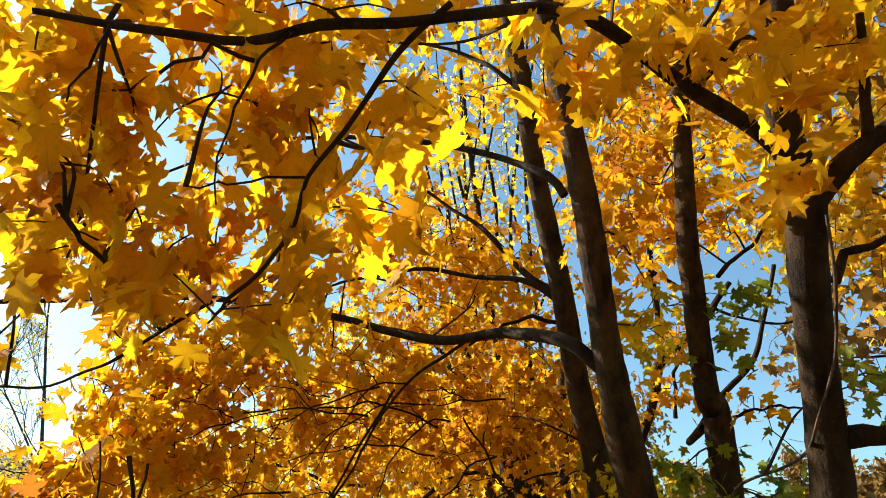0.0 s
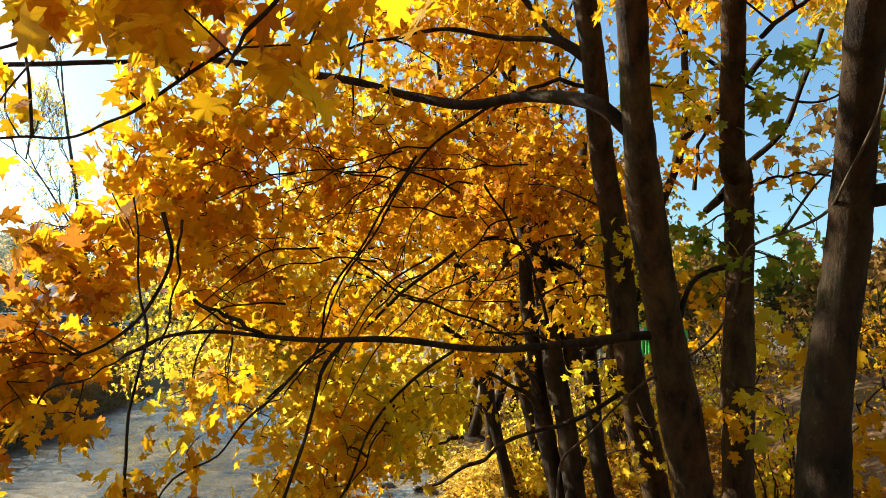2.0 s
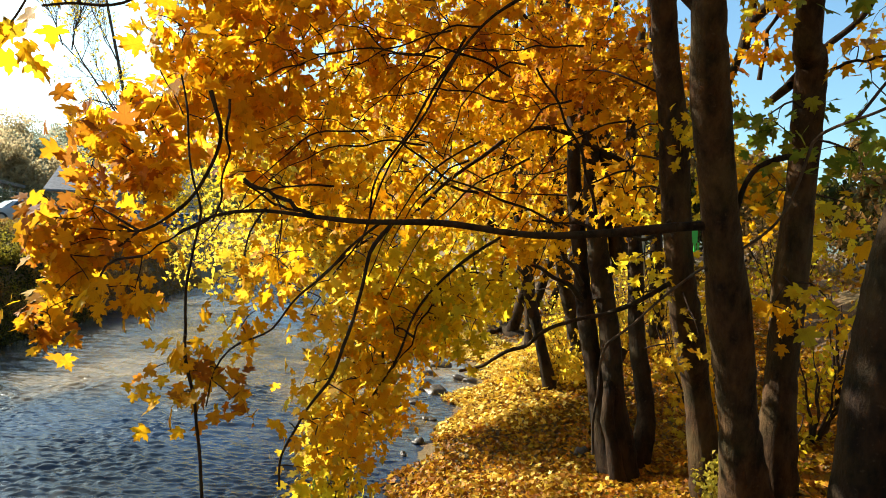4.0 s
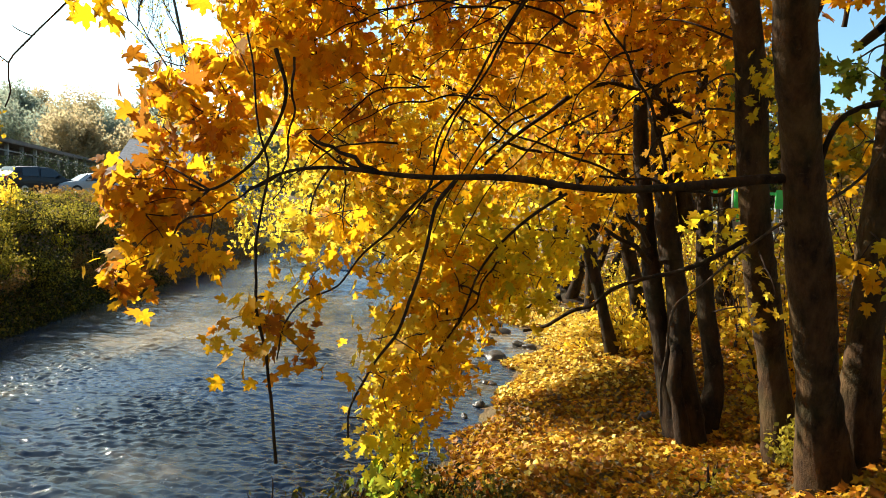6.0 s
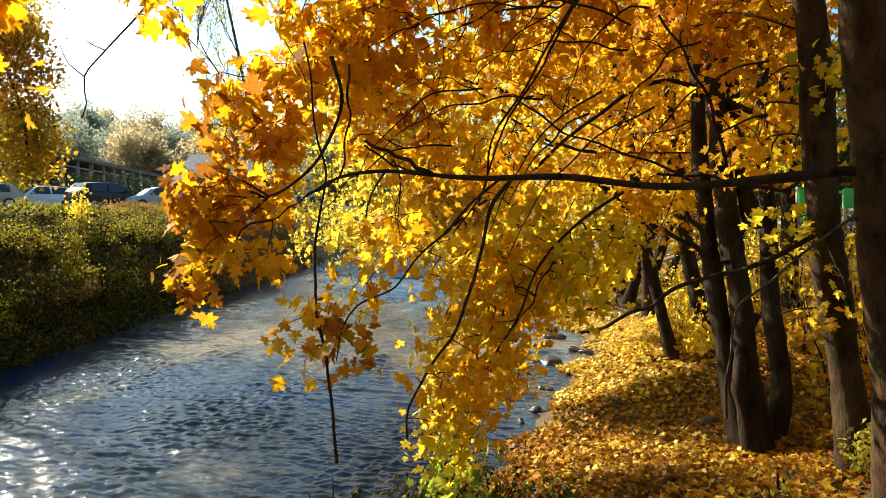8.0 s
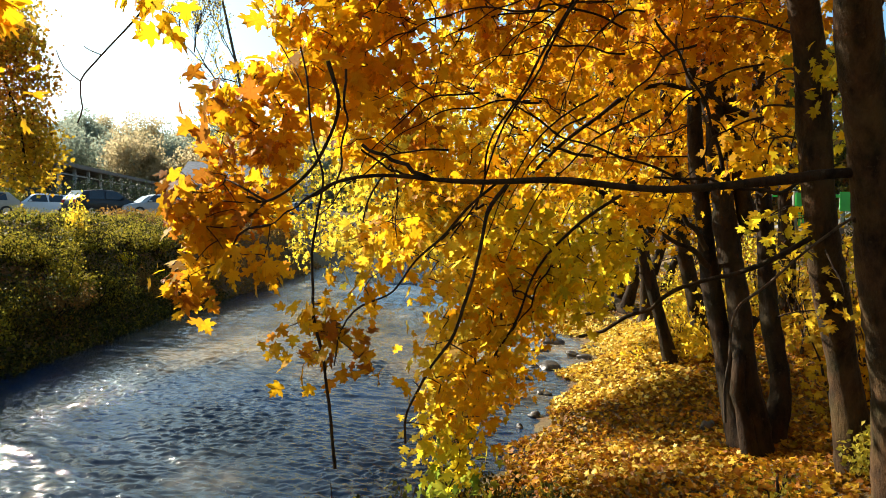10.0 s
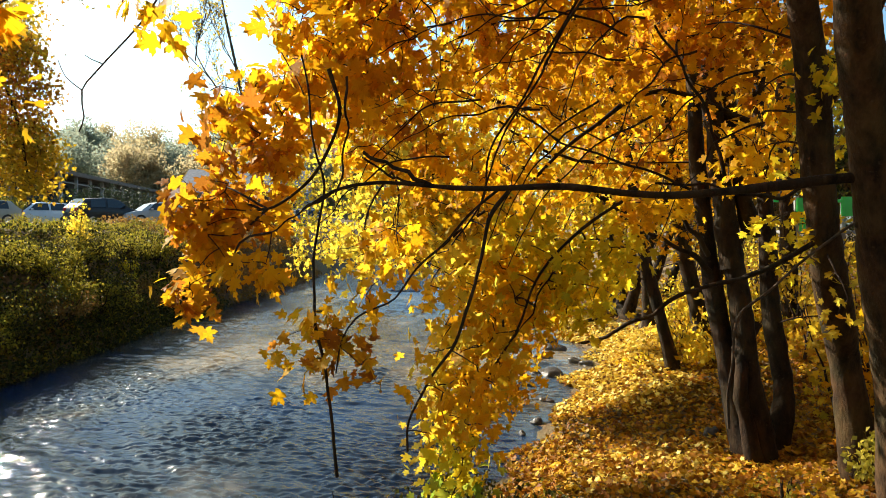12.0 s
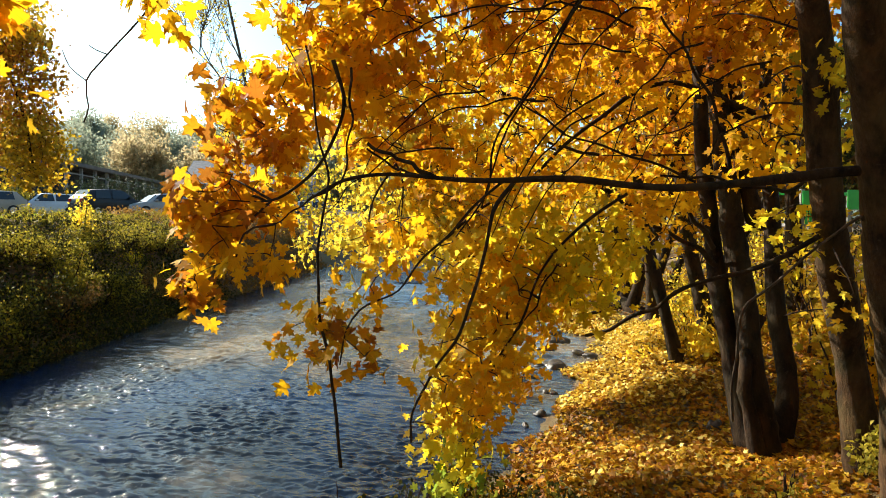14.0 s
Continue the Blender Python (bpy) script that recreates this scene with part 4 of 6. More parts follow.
spray(maple_d, (-1.09, 1.82, 5.38), (1.12, 0.70, 0.27), 151, 0.185, "golden", turn=0)
spray(maple_d, (0.85, 2.17, 5.82), (1.34, 0.70, 0.27), 151, 0.185, "golden", turn=0)
# the branch that hangs in from above at the upper left
limb(maple_d, "branch", [(-1.05, 1.57, 4.64), (-1.80, 2.88, 4.48), (-2.07, 2.89, 4.00), (-2.20, 2.84, 3.69), (-2.41, 2.78, 3.44), (-2.50, 2.75, 3.32), (-2.49, 2.75, 3.20), (-2.51, 2.74, 3.13)], 0.009, 0.003, TWIG, wobble=0)
limb(maple_d, "twig", [(-2.50, 2.75, 3.32), (-2.57, 2.73, 3.38), (-2.61, 2.73, 3.46)], 0.003, 0.002, TWIG, wobble=0)
limb(maple_d, "twig", [(-2.41, 2.78, 3.44), (-2.46, 2.77, 3.46), (-2.49, 2.76, 3.48)], 0.003, 0.002, TWIG, wobble=0)
limb(maple_d, "branch", [(-1.95, 2.94, 4.33), (-2.13, 2.67, 4.06), (-2.27, 2.42, 3.76), (-2.39, 2.27, 3.57), (-2.46, 2.14, 3.41)], 0.008, 0.004, TWIG)
spray(maple_d, (-2.25, 2.83, 3.67), (0.10, 0.12, 0.04), 8, 0.100, "yellow", turn=15, tuft=0.09)
spray(maple_d, (-2.42, 2.30, 3.52), (0.12, 0.16, 0.05), 16, 0.120, "yellow", turn=15, tuft=0.08)
spray(maple_d, (-2.65, 2.41, 3.45), (0.07, 0.20, 0.09), 9, 0.100, "yellow", turn=15)
spray(maple_d, (-2.23, 3.22, 4.12), (0.22, 0.30, 0.12), 9, 0.130, "golden", turn=3)
# Crown above the view, added to keep sky light off the slope.
for c, r, n in (((1.5, 5.5, 8.5), (2.2, 2.2, 1.3), 1500), ((4.0, 4.5, 8.0), (2.2, 2.2, 1.4), 1500), ((3.5, 8.0, 8.5), (2.4, 2.2, 1.4), 1500), ((6.5, 6.5, 7.0), (2.2, 2.4, 1.6), 1300), ((4.5, 1.5, 7.0), (2.4, 2.2, 1.5), 1300)):
    spray(maple_d, c, r, n, 0.16, "yellow", "simple", per=12, tuft=0.35, twig=0.006)
finish(maple_d)

# the clump of twisted stems on the slope
maple_e = Tree("maple_clump", "clump of dark twisted maple stems rising from one stool", (1.22, 7.19, 0.37))
limb(maple_e, "trunk", [(1.22, 7.19, 0.37), (1.03, 7.29, 1.24), (0.86, 7.39, 2.19), (0.72, 7.51, 3.23), (0.67, 7.65, 4.30), (0.42, 7.72, 4.92), (0.15, 7.91, 6.03)], 0.125, 0.045, BARK_DARK, sides=14, flare=0.070)
limb(maple_e, "stem", [(1.30, 7.11, 0.33), (1.17, 7.12, 1.28), (1.05, 7.23, 2.21), (0.94, 7.35, 3.05), (0.86, 7.36, 3.78), (0.81, 7.48, 4.37), (0.93, 7.67, 5.44)], 0.140, 0.055, BARK_DARK, flare=0.05)
limb(maple_e, "stem", [(1.39, 7.33, 0.31), (1.57, 7.51, 0.93), (1.51, 7.75, 1.77), (1.46, 7.88, 2.65), (1.41, 8.15, 4.19), (1.51, 8.34, 5.46)], 0.120, 0.050, BARK_DARK, flare=0.05)
limb(maple_e, "stem", [(1.26, 6.99, 0.34), (1.14, 6.98, 0.77), (1.08, 7.05, 1.35), (1.25, 7.26, 1.76)], 0.090, 0.050, BARK_DARK, twiggy=False)
limb(maple_e, "limb", [(1.32, 7.27, 3.67), (1.06, 7.21, 3.78), (0.67, 7.01, 3.92), (0.34, 6.83, 3.99), (-0.02, 6.62, 3.88), (-0.31, 6.33, 3.61), (-0.59, 6.04, 3.33), (-0.88, 5.74, 3.02), (-1.23, 5.54, 2.78), (-1.62, 5.42, 2.41)], 0.030, 0.009, BARK_DARK)
limb(maple_e, "limb", [(-0.31, 6.62, 3.31), (-0.67, 6.54, 3.41), (-0.99, 6.46, 3.57), (-1.19, 6.42, 3.70)], 0.016, 0.010, BARK_DARK)
limb(maple_e, "limb", [(-0.75, 6.74, 3.86), (-1.18, 6.64, 3.92), (-1.71, 6.51, 4.06), (-2.03, 6.43, 4.22)], 0.018, 0.010, BARK_DARK)
limb(maple_e, "limb", [(-0.07, 6.66, 2.81), (0.17, 6.82, 2.65), (0.50, 7.00, 2.48), (0.81, 7.17, 2.26)], 0.010, 0.030, BARK_DARK)
limb(maple_e, "limb", [(0.35, 6.88, 2.97), (0.54, 7.02, 2.73), (0.79, 7.18, 2.43)], 0.012, 0.030, BARK_DARK)
limb(maple_e, "limb", [(0.34, 7.69, 4.86), (0.22, 7.68, 5.22), (-0.14, 7.61, 5.58)], 0.030, 0.020, BARK_DARK)
limb(maple_e, "broken_stem", [(1.02, 7.24, 2.30), (0.88, 7.30, 3.30), (0.76, 7.33, 4.34)], 0.115, 0.075, BARK_DARK, sides=12, twiggy=False)
limb(maple_e, "broken_stem", [(1.20, 7.28, 2.60), (1.04, 7.32, 3.50), (0.93, 7.36, 4.30)], 0.090, 0.060, BARK_DARK, sides=12, twiggy=False)
limb(maple_e, "limb", [(0.98, 7.18, 3.52), (0.76, 7.12, 3.82), (0.58, 7.08, 4.25), (0.36, 7.05, 4.62)], 0.060, 0.030, BARK_DARK)
spray(maple_e, (0.76, 8.01, 4.74), (0.74, 0.60, 0.51), 330, 0.103, "orange", turn=15)
spray(maple_e, (0.05, 8.04, 4.61), (0.76, 0.70, 0.52), 342, 0.103, "orange", turn=15)
spray(maple_e, (-0.11, 7.96, 3.65), (0.64, 0.60, 0.41), 264, 0.096, "orange", turn=15)
spray(maple_e, (0.45, 8.09, 3.53), (0.52, 0.50, 0.41), 184, 0.096, "orange", turn=15)
spray(maple_e, (1.37, 8.77, 4.52), (0.62, 0.60, 0.68), 264, 0.103, "orange", turn=15)
spray(maple_e, (1.35, 8.50, 3.36), (0.42, 0.50, 0.36), 105, 0.096, "yellow", turn=15)
spray(maple_e, (0.25, 7.81, 2.95), (0.45, 0.40, 0.17), 105, 0.096, "yellow", turn=15)
spray(maple_e, (-0.61, 8.03, 3.22), (0.72, 0.60, 0.48), 210, 0.096, "yellow", turn=15)
spray(maple_e, (0.59, 7.67, 2.70), (0.33, 0.40, 0.22), 57, 0.089, "yellow", turn=15)
spray(maple_e, (-0.80, 8.46, 4.49), (0.89, 0.80, 0.70), 342, 0.103, "yellow", turn=15)
spray(maple_e, (2.01, 9.14, 4.99), (0.38, 0.50, 0.57), 132, 0.103, "orange", turn=15)
spray(maple_e, (2.07, 7.60, 2.38), (0.26, 0.40, 0.51), 66, 0.089, "lime", turn=15)
spray(maple_e, (1.91, 7.29, 1.80), (0.18, 0.40, 0.55), 40, 0.082, "ochre", turn=15)
finish(maple_e)

# maples farther along the bank
maple_f = Tree("maple_tree", "slanting dark maple with bright yellow leaves over the shore", (0.88, 10.30, 0.24), group="maples along the river")
limb(maple_f, "trunk", [(0.88, 10.30, 0.24), (0.69, 10.29, 0.93), (0.50, 10.27, 1.63), (0.35, 10.37, 2.28), (0.22, 10.48, 3.12), (-0.04, 10.67, 4.32), (-0.27, 10.88, 5.66), (-0.50, 11.35, 8.05)], 0.100, 0.035, BARK_DARK, sides=14, flare=0.050)
limb(maple_f, "limb", [(0.27, 10.47, 2.78), (-0.56, 10.39, 3.29), (-1.73, 10.20, 3.63), (-3.14, 10.14, 3.47)], 0.050, 0.015, BARK_DARK)
limb(maple_f, "limb", [(0.01, 10.67, 4.07), (-1.27, 10.58, 4.78), (-2.68, 10.44, 4.99)], 0.050, 0.015, BARK_DARK)
spray(maple_f, (-1.73, 10.21, 3.88), (1.71, 1.20, 1.11), 900, 0.140, "bright", turn=15, shape="simple", tuft=.25, per=9)
spray(maple_f, (-3.02, 10.37, 3.21), (1.35, 1.20, 1.17), 700, 0.140, "bright", turn=15, shape="simple", tuft=.25, per=9)
spray(maple_f, (-1.05, 10.34, 2.77), (1.03, 1.00, 0.86), 420, 0.140, "bright", turn=15, shape="simple", tuft=.25, per=9)
spray(maple_f, (-2.44, 10.60, 5.02), (1.80, 1.20, 0.99), 900, 0.130, "bright", turn=15, shape="simple", tuft=.25, per=9)
spray(maple_f, (-3.81, 10.72, 4.17), (1.23, 1.20, 1.04), 1500, 0.130, "bright", turn=15, shape="simple", tuft=.25, per=9)
# Four sprays added behind nearer leaves to cast shade on the slope.
spray(maple_f, (-1.35, 9.48, 1.57), (0.56, 0.60, 0.40), 620, 0.120, "yellow", turn=15, shape="simple", tuft=.25, per=9)
spray(maple_f, (-1.90, 9.78, 2.10), (0.58, 0.60, 0.42), 560, 0.120, "yellow", turn=15, shape="simple", tuft=.25, per=9)
spray(maple_f, (-0.97, 9.60, 2.05), (0.48, 0.60, 0.32), 400, 0.120, "yellow", turn=15, shape="simple", tuft=.25, per=9)
spray(maple_f, (-2.46, 9.96, 2.59), (0.60, 0.70, 0.43), 560, 0.120, "bright", turn=15, shape="simple", tuft=.25, per=9)
spray(maple_f, (-2.78, 10.53, 3.22), (1.00, 1.00, 0.82), 900, 0.130, "yellow", turn=15, shape="simple", tuft=.25, per=9)
spray(maple_f, (-4.64, 10.76, 5.15), (0.86, 1.00, 0.96), 700, 0.130, "bright", turn=15, shape="simple", tuft=.25, per=9)
spray(maple_f, (-0.51, 10.58, 5.00), (1.29, 1.20, 1.03), 1100, 0.140, "yellow", turn=15, shape="simple", tuft=.25, per=9)
finish(maple_f)

maple_g = Tree("maple_tree", "dark maple stem on the upper slope", (1.52, 11.92, 0.39), group="maples along the river")
limb(maple_g, "trunk", [(1.52, 11.92, 0.39), (1.26, 11.91, 1.48), (1.08, 11.90, 2.23), (0.91, 11.90, 3.17), (0.75, 12.15, 5.00), (0.64, 12.43, 7.09)], 0.160, 0.056, BARK_DARK, sides=14, flare=0.080)
limb(maple_g, "limb", [(0.86, 11.90, 3.55), (0.21, 11.76, 4.02), (-0.52, 11.56, 3.82)], 0.050, 0.020, BARK_DARK)
spray(maple_g, (0.66, 12.26, 5.70), (1.74, 1.30, 1.16), 1300, 0.140, "yellow", turn=15, shape="simple", tuft=.25, per=9)
spray(maple_g, (0.13, 11.92, 3.56), (1.34, 1.20, 0.96), 800, 0.140, "bright", turn=15, shape="simple", tuft=.25, per=9)
# This spray and the next are added to shade the upper slope.
spray(maple_g, (-0.99, 11.98, 2.19), (0.65, 0.60, 0.45), 620, 0.120, "lime", turn=15, shape="simple", tuft=.25, per=9)
spray(maple_g, (-0.26, 11.74, 1.83), (0.43, 0.50, 0.29), 300, 0.120, "lime", turn=15, shape="simple", tuft=.25, per=9)
spray(maple_g, (1.39, 12.06, 4.02), (1.13, 1.20, 1.13), 800, 0.140, "yellow", turn=15, shape="simple", tuft=.25, per=9)
finish(maple_g)

maple_h = Tree("maple_tree", "broad maple with yellow leaves at the bend of the river", (0.12, 22.93, 0.32), group="maples along the river")
limb(maple_h, "trunk", [(0.12, 22.93, 0.32), (0.02, 22.94, 1.18), (-0.09, 22.96, 2.12), (-0.31, 23.01, 4.38), (-0.67, 23.63, 8.26), (-1.23, 24.19, 12.32)], 0.170, 0.059, BARK_DARK, sides=14, flare=0.085)
limb(maple_h, "limb", [(-0.27, 23.00, 3.81), (-2.75, 22.92, 4.78), (-6.42, 22.44, 3.82), (-8.87, 22.27, 2.62)], 0.090, 0.020, BARK_DARK)
limb(maple_h, "limb", [(-0.54, 23.25, 6.29), (-2.83, 23.17, 8.27), (-5.74, 22.85, 8.75)], 0.090, 0.020, BARK_DARK)
spray(maple_h, (-7.57, 22.17, 4.40), (2.96, 2.40, 2.96), 1500, 0.180, "bright", turn=15, shape="simple", tuft=.25, per=9)
spray(maple_h, (-9.44, 22.61, 2.00), (2.47, 2.40, 1.23), 900, 0.180, "bright", turn=15, shape="simple", tuft=.25, per=9)
spray(maple_h, (-6.19, 22.41, 1.85), (2.76, 2.00, 0.79), 800, 0.180, "bright", turn=15, shape="simple", tuft=.25, per=9)
spray(maple_h, (-3.84, 23.36, 9.15), (4.93, 2.40, 2.96), 1700, 0.180, "bright", turn=15, shape="simple", tuft=.25, per=9)
spray(maple_h, (-3.59, 22.13, 3.60), (3.39, 2.00, 2.07), 1300, 0.180, "bright", turn=15, shape="simple", tuft=.25, per=9)
finish(maple_h)

maple_j = Tree("maple_tree", "sunlit maple with a wide pale yellow crown over the shore", (0.75, 15.6, 0.35), group="maples along the river")
limb(maple_j, "trunk", [(0.75, 15.6, 0.35), (0.62, 15.6, 2.0), (0.35, 15.7, 4.2), (0.2, 15.9, 7.0), (-0.1, 16.0, 9.4)], 0.13, 0.04, BARK_DARK, sides=14, flare=0.07)
for z0, tip in ((3.2, (-2.9, 15.2, 4.6)), (4.4, (-2.6, 15.8, 6.6)), (5.4, (2.2, 15.8, 6.6)), (6.2, (-2.0, 15.9, 8.4)), (2.8, (-1.6, 14.9, 3.5)), (7.0, (1.2, 16.1, 9.0))):
    limb(maple_j, "limb", [(0.4, 15.7, z0), tuple((np.array((0.4, 15.7, z0)) + tip) / 2 + (0, 0, 0.3)), tip], 0.05, 0.015, BARK_DARK, sides=7)
    spray(maple_j, tip, (1.35, 1.1, 0.9), 560, 0.135, "bright", shape="simple", tuft=0.25, per=9)
for c, k in (((-0.9, 15.6, 5.2), "bright"), ((-1.2, 15.7, 7.3), "bright"), ((0.9, 15.9, 5.6), "yellow"), ((0.3, 16.0, 8.6), "bright"), ((-3.6, 15.4, 5.8), "bright"), ((-0.4, 15.3, 3.9), "lime")):
    spray(maple_j, c, (1.2, 1.0, 0.9), 480, 0.135, k, shape="simple", tuft=0.25, per=9)
finish(maple_j)

maple_i = Tree("maple_tree", "tall maple on the upper bank", (2.94, 12.82, 0.78), group="maples along the river")
limb(maple_i, "trunk", [(2.94, 12.82, 0.78), (2.89, 12.87, 1.93), (2.81, 12.93, 3.60), (2.73, 13.21, 5.62), (2.65, 13.63, 8.26)], 0.150, 0.052, BARK_DARK, sides=14, flare=0.075)
limb(maple_i, "limb", [(2.77, 13.07, 4.60), (3.31, 13.35, 5.42), (4.02, 13.66, 5.86)], 0.050, 0.020, BARK_DARK)
spray(maple_i, (2.60, 13.59, 5.80), (1.75, 1.30, 1.30), 900, 0.140, "yellow", turn=15, shape="simple", tuft=.25, per=9)
spray(maple_i, (3.71, 13.73, 4.78), (1.23, 1.20, 0.82), 300, 0.140, "lime", turn=15, shape="simple", tuft=.25, per=9)
finish(maple_i)

# slender trees against the sky
slim_a = Tree("slender_tree", "tall slender tree with thin upright stems and sparse yellow leaves", (0.26, 17.65, 0.24), group="slender trees behind")
limb(slim_a, "trunk", [(0.26, 17.65, 0.24), (0.69, 16.95, 2.01), (1.51, 15.65, 5.37), (1.07, 14.16, 8.37), (0.81, 13.25, 10.21), (0.38, 12.04, 13.78), (0.20, 11.33, 16.34)], 0.130, 0.033, BARK_DARK, sides=14, flare=0.052)
limb(slim_a, "limb", [(0.97, 13.82, 9.06), (0.43, 12.96, 10.79), (0.05, 12.11, 12.51), (-0.53, 11.59, 13.55)], 0.050, 0.020, BARK_DARK)
limb(slim_a, "limb", [(1.04, 14.05, 8.60), (1.20, 13.25, 10.21), (0.95, 12.40, 11.94), (0.82, 11.31, 14.13)], 0.050, 0.020, BARK_DARK)
limb(slim_a, "limb", [(1.07, 14.16, 8.37), (0.04, 13.42, 10.31), (-0.41, 12.93, 11.53), (-0.87, 12.13, 13.36)], 0.050, 0.015, BARK_DARK)
spray(slim_a, (0.60, 13.22, 12.53), (1.51, 1.50, 2.19), 300, 0.120, "bright", turn=0, shape="simple", tuft=.35, per=6)
spray(slim_a, (0.04, 13.42, 9.86), (1.54, 1.50, 1.16), 320, 0.130, "bright", turn=0, shape="simple", tuft=.35, per=6)
finish(slim_a)

slim_b = Tree("slender_tree", "tall slender tree with thin upright stems and sparse yellow leaves", (0.86, 19.74, 0.44), group="slender trees behind")
limb(slim_b, "trunk", [(0.86, 19.74, 0.44), (1.25, 19.16, 1.93), (2.29, 17.60, 5.93), (2.08, 16.31, 8.55), (1.72, 15.21, 10.77), (1.91, 14.29, 13.29), (2.25, 13.27, 16.04)], 0.120, 0.030, BARK_DARK, sides=14, flare=0.048)
limb(slim_b, "limb", [(2.01, 16.05, 9.07), (2.52, 15.15, 10.90), (3.26, 14.37, 12.46)], 0.040, 0.015, BARK_DARK)
spray(slim_b, (1.65, 14.56, 12.07), (1.75, 1.50, 2.19), 260, 0.120, "bright", turn=0, shape="simple", tuft=.35, per=6)
spray(slim_b, (2.23, 15.59, 7.73), (1.65, 1.50, 1.51), 420, 0.130, "yellow", turn=0, shape="simple", tuft=.35, per=6)
finish(slim_b)

slim_c = Tree("slender_tree", "tall slender tree with thin upright stems and sparse yellow leaves", (-0.30, 21.22, 0.19), group="slender trees behind")
limb(slim_c, "trunk", [(-0.30, 21.22, 0.19), (-0.00, 20.89, 1.66), (0.77, 20.02, 5.54), (0.45, 18.22, 9.19), (0.21, 16.99, 11.67), (-0.27, 16.10, 14.59), (-0.71, 15.45, 17.04)], 0.120, 0.030, BARK_DARK, sides=14, flare=0.048)
limb(slim_c, "limb", [(0.37, 17.64, 10.36), (-0.44, 16.77, 12.11), (-1.00, 15.69, 14.30)], 0.040, 0.015, BARK_DARK)
spray(slim_c, (-1.08, 16.41, 12.84), (2.12, 1.80, 2.61), 260, 0.130, "bright", turn=0, shape="simple", tuft=.35, per=6)
spray(slim_c, (-1.34, 17.25, 8.87), (2.47, 1.80, 1.85), 600, 0.140, "bright", turn=0, shape="simple", tuft=.35, per=6)
spray(slim_c, (-2.73, 17.32, 6.46), (2.62, 1.80, 1.60), 700, 0.140, "bright", turn=0, shape="simple", tuft=.35, per=6)
spray(slim_c, (-0.11, 17.33, 6.46), (2.19, 1.80, 1.60), 600, 0.140, "bright", turn=0, shape="simple", tuft=.35, per=6)
finish(slim_c)

slim_d = Tree("slender_tree", "tall slender tree with thin upright stems and sparse yellow leaves", (1.61, 16.23, 0.48), group="slender trees behind")
limb(slim_d, "trunk", [(1.61, 16.23, 0.48), (2.33, 15.31, 2.11), (4.15, 12.98, 6.26), (4.05, 11.75, 8.76), (4.06, 10.83, 11.51), (4.13, 10.25, 14.04)], 0.120, 0.030, BARK_DARK, sides=14, flare=0.048)
limb(slim_d, "limb", [(4.05, 11.50, 9.26), (4.94, 11.01, 10.26), (6.15, 10.58, 11.58)], 0.040, 0.015, BARK_DARK)
limb(slim_d, "limb", [(4.07, 11.89, 8.46), (5.94, 12.77, 7.84), (7.60, 13.24, 8.01), (8.39, 11.61, 9.06)], 0.040, 0.015, BARK_DARK)
spray(slim_d, (3.86, 11.17, 11.05), (1.74, 1.50, 1.97), 420, 0.130, "orange", turn=0, shape="simple", tuft=.35, per=6)
spray(slim_d, (5.94, 11.18, 11.05), (1.74, 1.50, 1.74), 300, 0.130, "orange", turn=0, shape="simple", tuft=.35, per=6)
spray(slim_d, (7.60, 13.24, 8.01), (0.96, 1.20, 1.08), 50, 0.120, "lime", turn=0, shape="simple", tuft=.35, per=6)
spray(slim_d, (7.75, 10.63, 8.78), (0.82, 1.20, 1.23), 140, 0.130, "yellow", turn=0, shape="simple", tuft=.35, per=6)
finish(slim_d)

slim_e = Tree("slender_tree", "tall slender tree with thin upright stems and sparse yellow leaves", (0.05, 18.39, 0.24), group="slender trees behind")
limb(slim_e, "trunk", [(0.05, 18.39, 0.24), (0.39, 17.90, 1.82), (1.13, 16.87, 5.15), (0.79, 15.35, 8.23), (0.59, 14.31, 10.32), (0.49, 13.57, 12.27), (0.37, 12.75, 14.60)], 0.100, 0.025, BARK_DARK, sides=14, flare=0.040)
limb(slim_e, "limb", [(0.66, 14.62, 9.70), (0.18, 13.70, 11.55), (-0.09, 12.79, 13.39), (-0.22, 12.06, 14.86)], 0.035, 0.012, BARK_DARK)
limb(slim_e, "limb", [(0.62, 14.37, 10.19), (1.01, 13.52, 11.91), (1.29, 12.61, 13.76), (1.36, 11.82, 15.35)], 0.035, 0.012, BARK_DARK)
limb(slim_e, "limb", [(0.75, 15.10, 8.72), (-0.09, 14.43, 10.07), (-0.64, 14.00, 10.93), (-1.19, 13.70, 11.55)], 0.040, 0.012, BARK_DARK)
limb(slim_e, "limb", [(0.54, 13.83, 11.30), (0.87, 12.92, 13.14), (0.85, 12.07, 14.86)], 0.030, 0.012, BARK_DARK)
spray(slim_e, (0.87, 13.52, 11.91), (1.65, 1.50, 2.47), 380, 0.130, "bright", turn=0, shape="simple", tuft=.35, per=6)
spray(slim_e, (-0.38, 13.72, 13.77), (1.46, 1.50, 2.19), 300, 0.130, "bright", turn=0, shape="simple", tuft=.35, per=6)
spray(slim_e, (1.22, 13.21, 14.82), (1.75, 1.50, 1.75), 260, 0.130, "bright", turn=0, shape="simple", tuft=.35, per=6)
finish(slim_e)

slim_f = Tree("slender_tree", "tall slender tree with thin upright stems and sparse yellow leaves", (1.43, 20.77, 0.55), group="slender trees behind")
